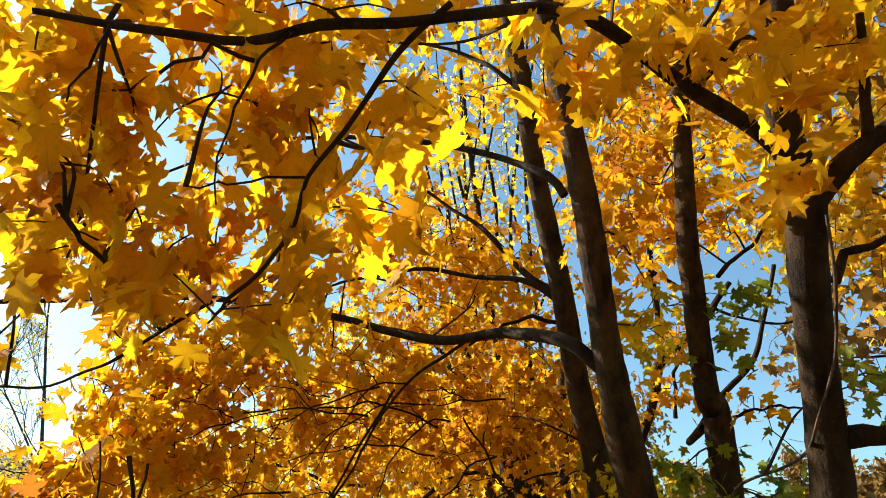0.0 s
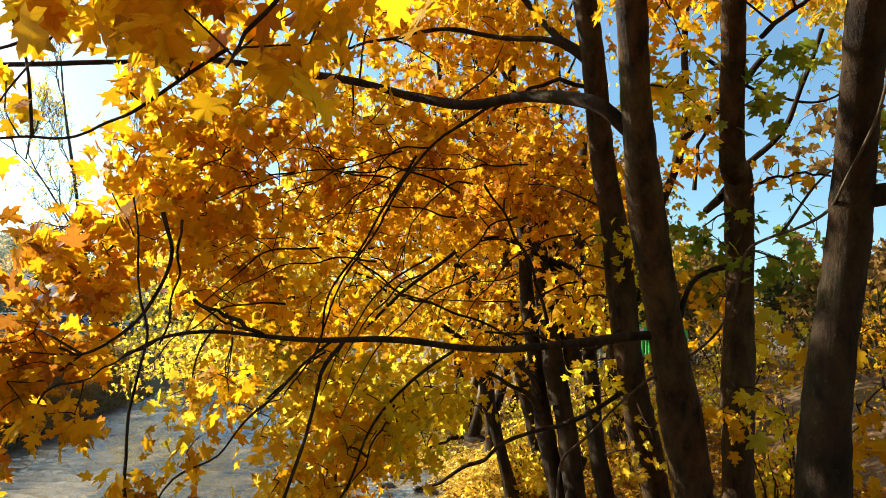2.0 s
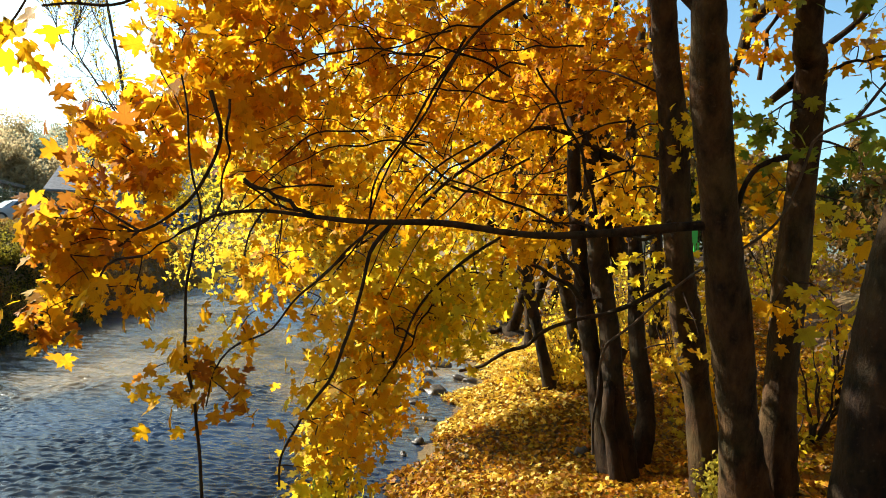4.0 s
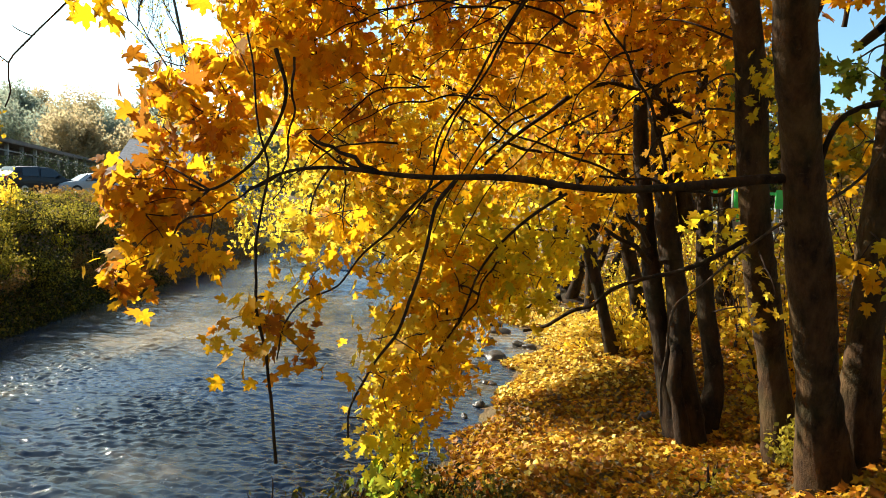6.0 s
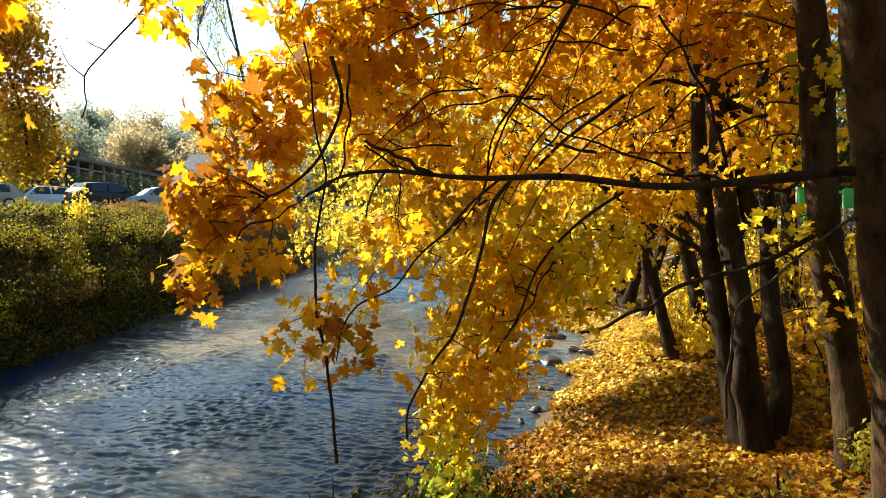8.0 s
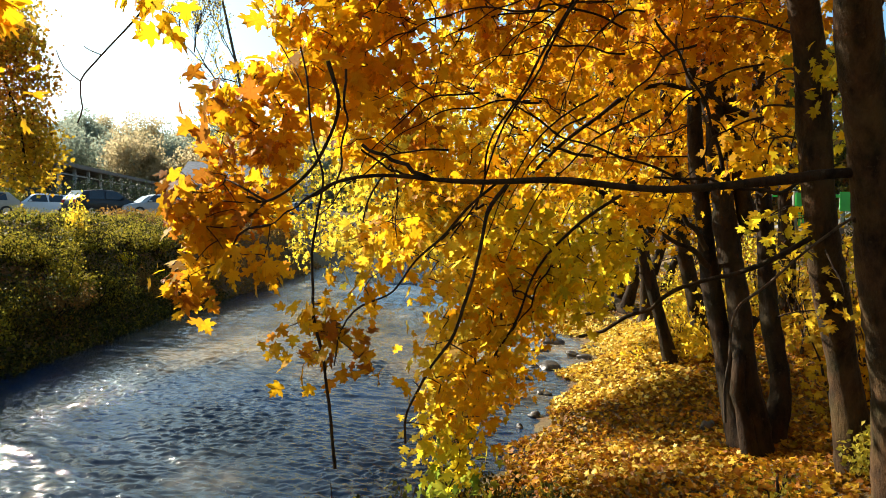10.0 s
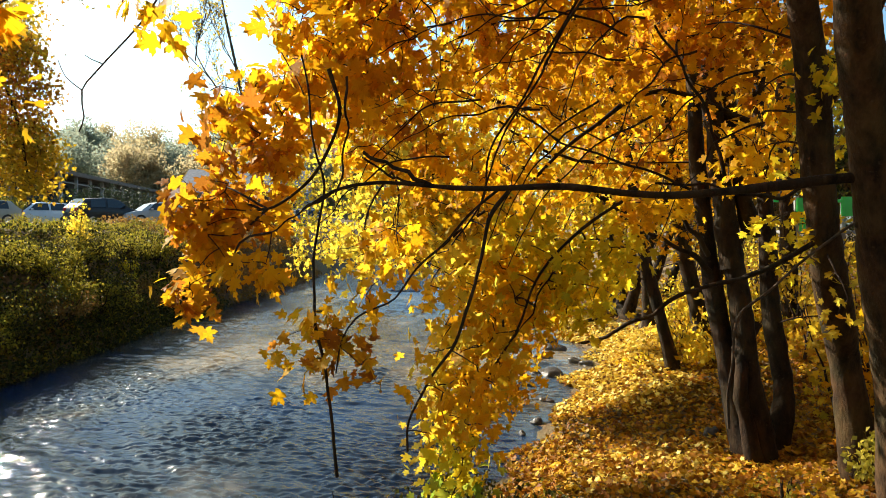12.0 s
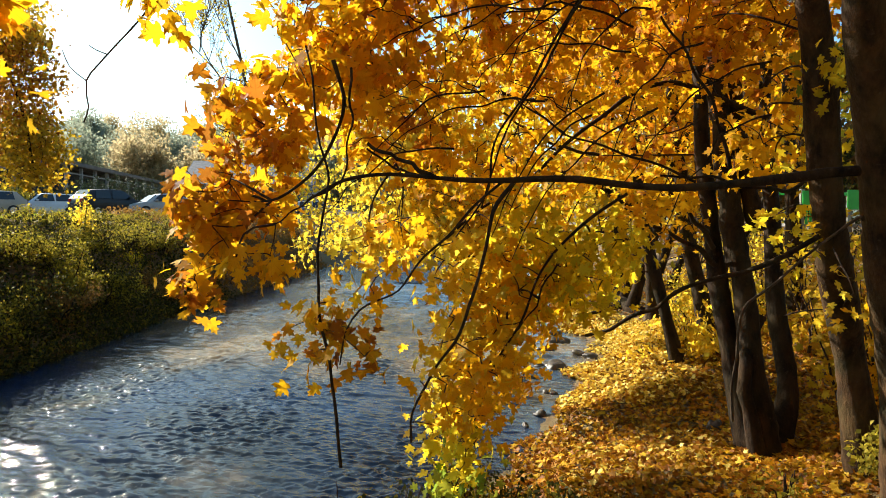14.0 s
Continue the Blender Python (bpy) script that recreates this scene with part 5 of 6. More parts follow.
limb(slim_f, "trunk", [(1.43, 20.77, 0.55), (1.80, 20.33, 1.72), (3.05, 18.84, 5.69), (2.59, 17.27, 8.87), (2.29, 15.90, 11.63), (2.22, 14.53, 14.40), (2.61, 13.51, 16.47)], 0.100, 0.025, BARK_DARK, sides=14, flare=0.040)
limb(slim_f, "limb", [(2.44, 16.58, 10.25), (1.90, 15.76, 11.91), (1.68, 14.87, 13.71), (1.60, 13.98, 15.51)], 0.035, 0.012, BARK_DARK)
limb(slim_f, "limb", [(2.51, 16.99, 9.42), (3.29, 16.11, 11.22), (4.06, 15.22, 13.01), (4.53, 14.20, 15.09)], 0.035, 0.012, BARK_DARK)
spray(slim_f, (2.68, 14.53, 14.40), (1.39, 1.50, 2.31), 260, 0.130, "bright", turn=0, shape="simple", tuft=.35, per=6)
spray(slim_f, (1.44, 16.44, 10.53), (2.01, 1.50, 1.70), 380, 0.140, "bright", turn=0, shape="simple", tuft=.35, per=6)
spray(slim_f, (3.29, 16.04, 11.36), (1.39, 1.50, 1.85), 260, 0.130, "yellow", turn=0, shape="simple", tuft=.35, per=6)
finish(slim_f)

# the tree on the far bank with bare upper twigs, and the maple hanging in from the far left
bare_tree = Tree("slender_tree", "tall half-bare tree with fine upright twigs and few yellow leaves", (-13.93, 25.59, 2.20), group="slender trees behind")
limb(bare_tree, "trunk", [(-13.93, 25.59, 2.20), (-14.02, 25.59, 2.58), (-14.52, 25.56, 4.73), (-14.90, 25.53, 6.17), (-15.81, 25.96, 9.15), (-16.74, 26.38, 12.24), (-17.86, 27.29, 15.65)], 0.110, 0.025, VINE, sides=14, flare=0.060)
limb(bare_tree, "limb", [(-14.52, 25.56, 4.73), (-13.87, 25.84, 7.13), (-13.66, 26.48, 10.60), (-13.54, 27.33, 14.74)], 0.055, 0.018, VINE)
limb(bare_tree, "limb", [(-14.90, 25.53, 6.17), (-16.45, 25.65, 8.39), (-17.90, 25.76, 9.94), (-19.00, 25.72, 10.73)], 0.050, 0.015, VINE)
limb(bare_tree, "limb", [(-14.07, 25.78, 2.70), (-13.88, 25.69, 4.02), (-13.73, 25.82, 5.93)], 0.11, 0.05, VINE)
spray(bare_tree, (-13.80, 24.75, 5.58), (2.55, 2.00, 1.62), 700, 0.160, "bright", turn=15, shape="simple", tuft=.35, per=6, twig=.01)
spray(bare_tree, (-16.18, 25.21, 6.40), (1.44, 2.00, 1.44), 260, 0.150, "yellow", turn=15, shape="simple", tuft=.35, per=6, twig=.01)
spray(bare_tree, (-11.96, 25.10, 2.82), (2.78, 2.00, 1.16), 700, 0.160, "bright", turn=15, shape="simple", tuft=.35, per=6, twig=.01)
spray(bare_tree, (-12.09, 24.09, 4.19), (1.67, 1.50, 1.00), 900, 0.140, "bright", turn=15, shape="simple", tuft=.35, per=6, twig=.01)


def bare_branch(tree, start, way, length, radius, depth, r):
    """A rising bare branch that forks again and again, with a last leaf here and there."""
    way = way / np.linalg.norm(way)
    side = r.normal(0, 0.10, 3)
    pts = [start, start + way * length * 0.5 + side * length, start + way * length + (0, 0, 0.06 * length)]
    line, share = spline(pts, length / 3)
    tree.twigs.append((line, radius * (1 - 0.55 * share)))
    if depth == 0:
        if r.uniform() < 0.3:
            tree.leaves.setdefault(("bright", "simple"), []).append((pts[2][None] + r.normal(0, 0.06, (2, 3)), np.array((0.10, 0.13))))
        return
    for k in range(4):
        at = line[int((0.35 + 0.2 * k) * (len(line) - 1))]
        bare_branch(tree, at, way + r.normal(0, 0.45, 3) + (0, 0, 0.22), length * float(r.uniform(0.45, 0.72)), radius * 0.58, depth - 1, r)


bare_rng = np.random.default_rng(5)
for x, y, z, dx, l in ((-15.2, 25.6, 7.0, -0.5, 2.2), (-16.0, 26.0, 9.6, -0.6, 2.2), (-16.9, 26.5, 12.6, -0.2, 2.2), (-13.75, 26.2, 9.2, 0.4, 2.2), (-13.6, 26.9, 12.4, -0.4, 2.2), (-16.8, 25.7, 8.8, -0.3, 2.4), (-18.2, 25.8, 10.1, -0.5, 2.0), (-17.8, 25.8, 9.9, 0.3, 2.0), (-14.9, 25.5, 6.2, -0.9, 2.4)):
    bare_branch(bare_tree, np.array((x, y, z)), np.array((dx, 0.0, 1.0)), l, 0.035, 4, bare_rng)
finish(bare_tree, VINE)
bare_tree.top.matrix_basis = Matrix.Translation((-18.1, 33.2, 2.05)) @ Matrix.Scale(1.3, 4)

left_maple = Tree("maple_tree", "old maple on the far bank with a drooping ochre crown", (-15.24, 10.26, 2.24), group="maples along the river")
limb(left_maple, "trunk", [(-15.24, 10.26, 2.24), (-15.17, 10.40, 4.78), (-15.22, 10.84, 7.78), (-15.81, 11.61, 11.76)], 0.250, 0.100, BARK, sides=14, flare=0.100)
limb(left_maple, "limb", [(-15.15, 10.59, 6.43), (-13.26, 10.48, 6.94), (-11.80, 10.41, 6.17), (-10.97, 10.34, 4.63), (-10.66, 10.27, 3.56)], 0.070, 0.020, BARK_DARK)
limb(left_maple, "limb", [(-15.12, 10.41, 4.78), (-13.00, 10.45, 4.94), (-11.73, 10.54, 4.25), (-11.21, 10.55, 3.70)], 0.060, 0.020, BARK_DARK)
spray(left_maple, (-14.10, 12.88, 7.63), (0.93, 1.20, 0.93), 1500, 0.100, "ochre", turn=15, shape="simple", tuft=.2)
# Spray above the view, added so that its shadow reaches the near slope.
spray(left_maple, (-10.47, 10.84, 8.01), (1.19, 0.90, 0.86), 1305, 0.095, "ochre", turn=15, shape="simple", tuft=.2)
spray(left_maple, (-11.20, 10.52, 5.20), (0.76, 0.90, 1.19), 3045, 0.085, "rusty", turn=15, shape="simple", tuft=.2)
spray(left_maple, (-11.01, 10.52, 4.12), (0.65, 0.90, 0.65), 1885, 0.095, "ochre", turn=15, shape="simple", tuft=.2)
spray(left_maple, (-10.89, 10.52, 3.53), (0.41, 0.90, 0.28), 609, 0.095, "ochre", turn=15, shape="simple", tuft=.2)
spray(left_maple, (-11.38, 10.52, 6.17), (0.65, 0.90, 0.76), 1595, 0.095, "ochre", turn=15, shape="simple", tuft=.2)
spray(left_maple, (-12.40, 10.19, 4.87), (0.97, 0.90, 1.62), 500, 0.095, "yellow", turn=15, shape="simple", tuft=.2)
spray(left_maple, (-12.86, 10.19, 7.24), (1.73, 0.90, 1.30), 500, 0.095, "yellow", turn=15, shape="simple", tuft=.2)
spray(left_maple, (-13.63, 9.81, 3.57), (1.19, 0.90, 0.97), 300, 0.095, "yellow", turn=15, shape="simple", tuft=.2)
finish(left_maple)


# ---- fallen leaves, stones, undergrowth ----
def scatter(count, x0, x1, y0, y1, keep):
    x, y = rng.uniform(x0, x1, count), rng.uniform(y0, y1, count)
    ok = keep(x, y)
    return x[ok], y[ok]


def flat_frames(k, tilt=0.62):
    face = np.column_stack([rng.normal(0, tilt, k), rng.normal(0, tilt, k), np.ones(k)])
    face /= np.linalg.norm(face, axis=1)[:, None]
    a = rng.uniform(0, 2 * np.pi, k)
    tip = np.column_stack([np.cos(a), np.sin(a), np.zeros(k)])
    side = np.cross(tip, face)
    side /= np.linalg.norm(side, axis=1)[:, None]
    return side, np.cross(face, side), face


def litter(name, count, x0, x1, y0, y1, u0, u1, size, shape, material=LITTER, label="thick carpet of fallen orange and brown maple leaves", lift=0.0):
    x, y = scatter(count, x0, x1, y0, y1, lambda x, y: (x - right_edge(y) > u0 + 0.25 * np.sin(y * 3.0)) & (x - right_edge(y) < u1))
    z = ground_height(x, y) + rng.uniform(0.012, 0.05, len(x)) + lift
    me = leaf_mesh(name, np.column_stack([x, y, z]), size * rng.uniform(0.6, 1.15, len(x)), shape, flat_frames(len(x)))
    return tagged(child(name, me, material, None), label, "fallen leaves", kind="stuff")


litter("leaf_litter", 38000, -2.6, 4.2, 4.6, 12.0, -0.05, 7, 0.074, "fallen")
litter("leaf_litter", 15000, -2.6, 7, -6.0, 4.6, -0.05, 9, 0.11, "fallen")
litter("leaf_litter", 14000, -3.0, 12, 11, 26, -0.05, 14, 0.13, "fallen")
litter("leaf_litter", 24000, -2, 3, 9.6, 20, -0.05, 1.5, 0.085, "fallen", SUNLIT_GOLD_LITTER, "fresh golden fallen leaves on the sunlit slope", 0.025)
litter("leaf_litter", 2600, -1, 4, 9.0, 16, 0.6, 2.6, 0.085, "fallen", SUNLIT_GOLD_LITTER, "scattered golden leaves above the shore", 0.02)


# Pale gold leaves that paint a patch of sun on the slope.
litter("leaf_litter", 420, -1.2, 2.0, 6.1, 7.9, 0.7, 2.6, 0.074, "fallen", SUNLIT_GOLD_LITTER, "fresh golden leaves lying in a patch of sun", 0.02)


def stone_mat():
    m, n, b = node_mat("river_stone")
    col = ramp(n, noise_of(n, 5.0, 6.0), ((0.3, (0.018, 0.014, 0.011)), (0.7, (0.085, 0.068, 0.05))))
    n.links.new(col, b.inputs["Base Color"])
    b.inputs["Roughness"].default_value = 0.45
    bumped(n, b, noise_of(n, 18.0, 5.0), 0.5, 0.03)
    return m


STONE = stone_mat()


def stone(x, y, z, w, d, h, label="wet grey river stone at the water's edge"):
    bm = bmesh.new()
    bmesh.ops.create_icosphere(bm, subdivisions=3, radius=0.5)
    off = Vector(rng.uniform(-9, 9, 3))
    for v in bm.verts:
        v.co *= 1 + 0.75 * noise.noise(v.co * 1.9 + off) + 0.22 * noise.noise(v.co * 5 + off)
        v.co = Vector((v.co.x * w, v.co.y * d, v.co.z * h * 0.72))
    me = bpy.data.meshes.new("stone")
    bm.to_mesh(me)
    bm.free()
    ob = child("stone", me, STONE, None, smooth=True)
    ob.matrix_basis = pose(x, y, z - 0.1 * h, 0, 0, float(rng.uniform(0, 180)))
    return tagged(ob, label, "stone", "stones in the shallows")


stone(-1.63, 15.67, 0.02, 0.53, 0.42, 0.28)
stone(-1.34, 14.79, 0.02, 0.52, 0.42, 0.32)
stone(-1.49, 13.88, 0.02, 0.30, 0.24, 0.21)
stone(-1.24, 12.39, 0.02, 0.52, 0.42, 0.35)
stone(-1.44, 12.30, 0.02, 0.17, 0.13, 0.16)
stone(-0.82, 13.59, 0.02, 0.32, 0.25, 0.27)
stone(-1.09, 10.46, 0.02, 0.23, 0.18, 0.16)
stone(-1.11, 9.27, 0.02, 0.17, 0.14, 0.16)
stone(-0.89, 9.42, 0.02, 0.13, 0.10, 0.12)
stone(-0.56, 13.40, 0.02, 0.33, 0.27, 0.20)
stone(-1.23, 8.71, 0.02, 0.10, 0.08, 0.10)
stone(-1.44, 11.45, 0.02, 0.21, 0.17, 0.10)
stone(-0.86, 12.06, 0.02, 0.12, 0.10, 0.10)
stone(-0.42, 14.39, 0.02, 0.48, 0.38, 0.22)
stone(0.95, 7.9, 0.47, 0.18, 0.13, 0.2, "pale grey stone half sunk in fallen leaves")


def shrub(name, label, x, y, w, d, h, count, size, palette, shape="diamond", stems=6, z=None, group="", category="shrub"):
    """A bush: some stems from the ground and a ragged cloud of small leaves."""
    base = float(ground_height(np.array(x), np.array(y))) if z is None else z
    t = Tree(name, label, (x, y, base - 0.03), category, group)
    for i in range(stems):
        a, k = rng.uniform(0, 6.28), rng.uniform(0.3, 0.9)
        tip = (x + math.cos(a) * w * k * 0.5, y + math.sin(a) * d * k * 0.5, base + h * rng.uniform(0.6, 0.95))
        limb(t, "stem", [(x, y, base - 0.03), ((x + tip[0]) / 2 + 0.05, (y + tip[1]) / 2, base + h * 0.4), tip], 0.012 + 0.008 * h, 0.004, TWIG, sides=5)
    tufts = max(6, int(6 * w * d))
    for i in range(tufts):
        c = in_ball(1)[0] * (w * 0.45, d * 0.45, h * 0.45) + (x, y, base + h * 0.46)
        spray(t, c, np.array((0.15 * w, 0.15 * d, 0.15 * h)) * rng.uniform(0.5, 1.4), count // tufts, size, palette, shape, per=10, tuft=size * 2.2, twig=0.0)
    finish(t)
    return t


for x, y, w, h, n, pal, leaf in ((2.2, 5.9, 0.7, 0.7, 520, "lime", 0.055), (1.75, 5.7, 0.6, 0.5, 420, "olive", 0.05), (2.9, 6.6, 0.9, 1.1, 300, "lime", 0.085), (1.0, 5.5, 0.5, 0.3, 160, "olive", 0.05),
                                 (3.6, 7.6, 1.3, 1.6, 420, "yellow", 0.085), (4.6, 6.2, 1.2, 1.8, 420, "yellow", 0.085), (5.5, 9.0, 1.8, 2.2, 620, "yellow", 0.085), (4.2, 10.5, 1.6, 1.8, 520, "lime", 0.085)):
    shrub("undergrowth_bush", "low sapling with " + pal + " leaves among fallen leaves", x, y, w, w, h, n, leaf, pal, group="undergrowth on the slope")
for x, y, w, h, n in ((0.3, 10.8, 0.6, 0.3, 160), (1.3, 10.2, 1.0, 0.5, 360), (1.2, 13.0, 1.4, 0.7, 500), (1.0, 12.2, 1.0, 0.5, 420), (1.6, 14.5, 1.5, 0.7, 560), (2.8, 16, 1.8, 0.8, 600), (1.3, 16.4, 1.3, 0.5, 420), (2.0, 18.5, 1.8, 0.8, 560), (0.9, 11.2, 0.8, 0.4, 300), (2.0, 11.4, 1.5, 0.8, 600), (2.6, 14.0, 2.0, 1.0, 700), (3.2, 17.5, 2.4, 1.4, 700), (4.0, 20, 2.4, 1.5, 700), (2.5, 23, 2.6, 1.8, 800)):
    shrub("yellow_bush", "low bush of bright yellow-green leaves on the slope", x, y, w, w, h, n, 0.11, "bright", group="bushes on the slope")
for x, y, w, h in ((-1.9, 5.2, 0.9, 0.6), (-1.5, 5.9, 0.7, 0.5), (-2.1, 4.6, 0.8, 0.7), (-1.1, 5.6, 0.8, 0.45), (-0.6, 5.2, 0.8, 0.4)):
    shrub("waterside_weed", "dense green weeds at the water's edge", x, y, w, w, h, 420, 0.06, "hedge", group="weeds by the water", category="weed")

for x, y, w, h in ((7.5, 13, 3, 2.0), (9.5, 10, 3, 2.4), (8, 20, 4, 2.2), (6.8, 16, 2.6, 2.2), (6.5, 24, 4, 2.4), (4.2, 25, 3.6, 3.2), (10.5, 16, 3.4, 1.9), (3.0, 27, 3.4, 3.0), (9, 26, 4, 2.4), (6.2, 11.0, 1.8, 1.6), (7.4, 9.0, 2.0, 1.7), (12, 21, 4, 2.4), (1.2, 30, 3.5, 3.0)):
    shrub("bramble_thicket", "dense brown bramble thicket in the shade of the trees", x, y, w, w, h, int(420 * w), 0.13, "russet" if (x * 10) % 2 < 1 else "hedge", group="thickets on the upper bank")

log = Tree("fallen_log", "dark fallen log lying on the sandy shore", (0.20, 17.3, 0.26), "log")
limb(log, "log", [(-1.0, 23.0, 1.0), (-0.45, 21.0, 0.75), (0.0, 18.6, 0.55), (0.25, 17.6, 0.40), (0.7, 17.3, 0.36)], 0.10, 0.17, BARK_DARK, sides=12, wobble=0.05)
limb(log, "broken_branch", [(0.1, 18.0, 0.5), (-0.35, 17.3, 0.42), (-0.95, 16.9, 0.22)], 0.08, 0.03, BARK_DARK, sides=8, wobble=0.03)
for x, y, w, h, n, pal in [(2.24, 8.05, 0.8, 1.2, 220, 'ochre'), (2.4, 9.95, 0.9, 1.2, 200, 'ochre'), (2.77, 9.51, 0.9, 1.3, 240, 'ochre'), (2.46, 7.84, 0.7, 1.2, 200, 'yellow'), (2.89, 12.38, 1.1, 1.3, 260, 'ochre'), (3.18, 11.77, 1.2, 1.5, 260, 'ochre')]:
    shrub("undergrowth_bush", "spindly young maple with " + pal + " leaves under the trees", x, y, w, w, h, n, 0.10, pal, shape="maple", stems=4, group="undergrowth on the slope")

# ---- the far side: bushes on the bank, car park, buildings, wooded hill ----
for i in range(17):
    y = 3.6 + i * 1.3 + float(rng.uniform(-0.3, 0.3))
    pal = ("russet", "olive", "hedge")[i % 3] if y < 17 else "russet"
    big = float(rng.uniform(0.75, 1.2))
    x = float(left_edge(np.array(y))) - 0.5
    colour = {"russet": "rust-brown", "olive": "olive-green", "hedge": "dark green"}[pal]
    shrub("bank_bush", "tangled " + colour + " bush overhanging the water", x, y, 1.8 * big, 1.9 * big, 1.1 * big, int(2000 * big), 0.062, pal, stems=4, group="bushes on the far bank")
    # Upper row: olive colour reads as sunlit bushes, hedge colour as shaded ones.
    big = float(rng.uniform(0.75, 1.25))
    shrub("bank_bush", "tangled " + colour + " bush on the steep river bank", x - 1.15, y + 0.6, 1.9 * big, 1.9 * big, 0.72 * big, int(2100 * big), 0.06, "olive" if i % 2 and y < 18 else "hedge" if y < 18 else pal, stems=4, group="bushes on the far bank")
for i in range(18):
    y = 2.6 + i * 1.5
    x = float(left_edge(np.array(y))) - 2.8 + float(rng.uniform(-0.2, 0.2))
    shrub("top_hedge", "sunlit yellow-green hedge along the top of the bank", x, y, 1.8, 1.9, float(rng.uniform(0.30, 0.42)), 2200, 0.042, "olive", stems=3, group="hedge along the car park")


shrub("yellow_sapling", "thin sapling with bright yellow leaves on the river bank", -13.2, 14.1, 0.6, 0.6, 1.35, 320, 0.10, "bright", stems=2)
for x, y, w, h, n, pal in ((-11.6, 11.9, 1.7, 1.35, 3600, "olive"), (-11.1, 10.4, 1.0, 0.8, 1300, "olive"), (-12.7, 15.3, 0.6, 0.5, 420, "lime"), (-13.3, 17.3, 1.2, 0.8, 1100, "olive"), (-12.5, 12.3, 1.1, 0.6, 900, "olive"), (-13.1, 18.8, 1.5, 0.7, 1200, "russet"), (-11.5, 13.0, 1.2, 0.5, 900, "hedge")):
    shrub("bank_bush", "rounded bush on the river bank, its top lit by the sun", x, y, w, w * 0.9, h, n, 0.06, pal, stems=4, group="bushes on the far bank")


def bank_cover(name, label, count, y0, y1, v0, v1, tall, size, palette):
    """Weeds, nettles and brambles over a stretch of the far bank."""
    y, v = rng.uniform(y0, y1, count), rng.uniform(v0, v1, count)
    x = left_edge(y) - v
    lump = 0.5 + 0.5 * np.sin(x * 3.1 + y * 1.3) * np.sin(y * 2.3 - x)
    z = ground_height(x, y) + rng.uniform(0, 1, count) ** 1.5 * tall * (0.4 + 0.6 * lump)
    me = leaf_mesh(name, np.column_stack([x, y, z]), size * rng.uniform(0.6, 1.3, count), "diamond")
    return tagged(child(name, me, LEAVES[palette], None), label, "weeds", kind="stuff")


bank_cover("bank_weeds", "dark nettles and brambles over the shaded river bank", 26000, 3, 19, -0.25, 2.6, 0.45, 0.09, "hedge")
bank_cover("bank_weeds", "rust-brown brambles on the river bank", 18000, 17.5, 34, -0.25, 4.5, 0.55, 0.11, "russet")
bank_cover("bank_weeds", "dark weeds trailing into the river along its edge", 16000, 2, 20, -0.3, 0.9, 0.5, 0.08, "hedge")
bank_cover("bank_grass", "sunlit yellowish grass along the edge of the car park", 16000, 1, 34, 3.0, 9.0, 0.16, 0.10, "green")


def wood_stuff(name, label, trees, palette, leaf, per_tree):
    """A far wood: crowns of many leaf clumps over trunks, as one mass past counting."""
    top = thing(name, label, "wood", kind="stuff")
    places, sizes, vs, fs, base = [], [], [], [], 0
    for x, y, z, r, h in trees:
        for k in range(14):
            c = in_ball(1)[0] * (r * 0.8, r * 0.8, h * 0.42) + (x, y, z + h * 0.46)
            p = in_ball(per_tree // 14) * (r * 0.42, r * 0.42, h * 0.17) + c
            places.append(p)
            sizes.append(leaf * rng.uniform(0.6, 1.3, len(p)))
        v, f = tube_arrays(np.array([(x, y, z - 1), (x + 0.2, y, z + h * 0.3), (x, y, z + h * 0.5)]), np.array((r * 0.05, r * 0.04, r * 0.015)), 6)
        vs.append(v)
        fs.append(f + base)
        base += len(v)
    child("trunks", fast_mesh("trunks", np.vstack(vs), np.concatenate(fs), 4), BARK_DARK, top)["kind"] = "stuff"
    child("crowns", leaf_mesh("crowns", np.vstack(places), np.concatenate(sizes), "diamond"), LEAVES[palette], top)["kind"] = "stuff"


def hill_trees(count, a0, a1, d0, d1, h0, h1):
    rows = []
    for i in range(count):
        a, d = radians(rng.uniform(a0, a1)), rng.uniform(d0, d1)
        h = rng.uniform(h0, h1)
        rows.append((-math.sin(a) * d, math.cos(a) * d, 2.5 + (d - d0) * 0.2, h * 0.34, h))
    return rows


# Leaf colours paled, so the haze of distance is in the colour.
LEAVES["hazed_green"] = leaf_mat("leaf_hazed_green", ((0.0, (0.24, 0.29, 0.22)), (0.5, (0.30, 0.34, 0.25)), (1.0, (0.37, 0.38, 0.26))), 0.05, 0.72)
LEAVES["hazed_gold"] = leaf_mat("leaf_hazed_gold", ((0.0, (0.46, 0.38, 0.21)), (0.5, (0.50, 0.42, 0.23)), (1.0, (0.42, 0.33, 0.19))), 0.05, 0.78)
LEAVES["hazed_rust"] = leaf_mat("leaf_hazed_rust", ((0.0, (0.45, 0.35, 0.24)), (0.5, (0.50, 0.40, 0.27)), (1.0, (0.42, 0.34, 0.24))), 0.05, 0.78)
wood_stuff("bank_wood", "yellow autumn trees and scrub behind the near bank", hill_trees(40, -75, -3, 30, 60, 2.8, 4.6), "ochre", 0.34, 800)
wood_stuff("bank_wood", "brown scrub behind the near bank", hill_trees(40, -75, 2, 24, 50, 2.4, 4.2), "russet", 0.32, 800)
wood_stuff("bank_wood", "dark thicket closing the wood on the near bank", hill_trees(40, -70, 0, 30, 44, 2.4, 4), "hedge", 0.32, 700)
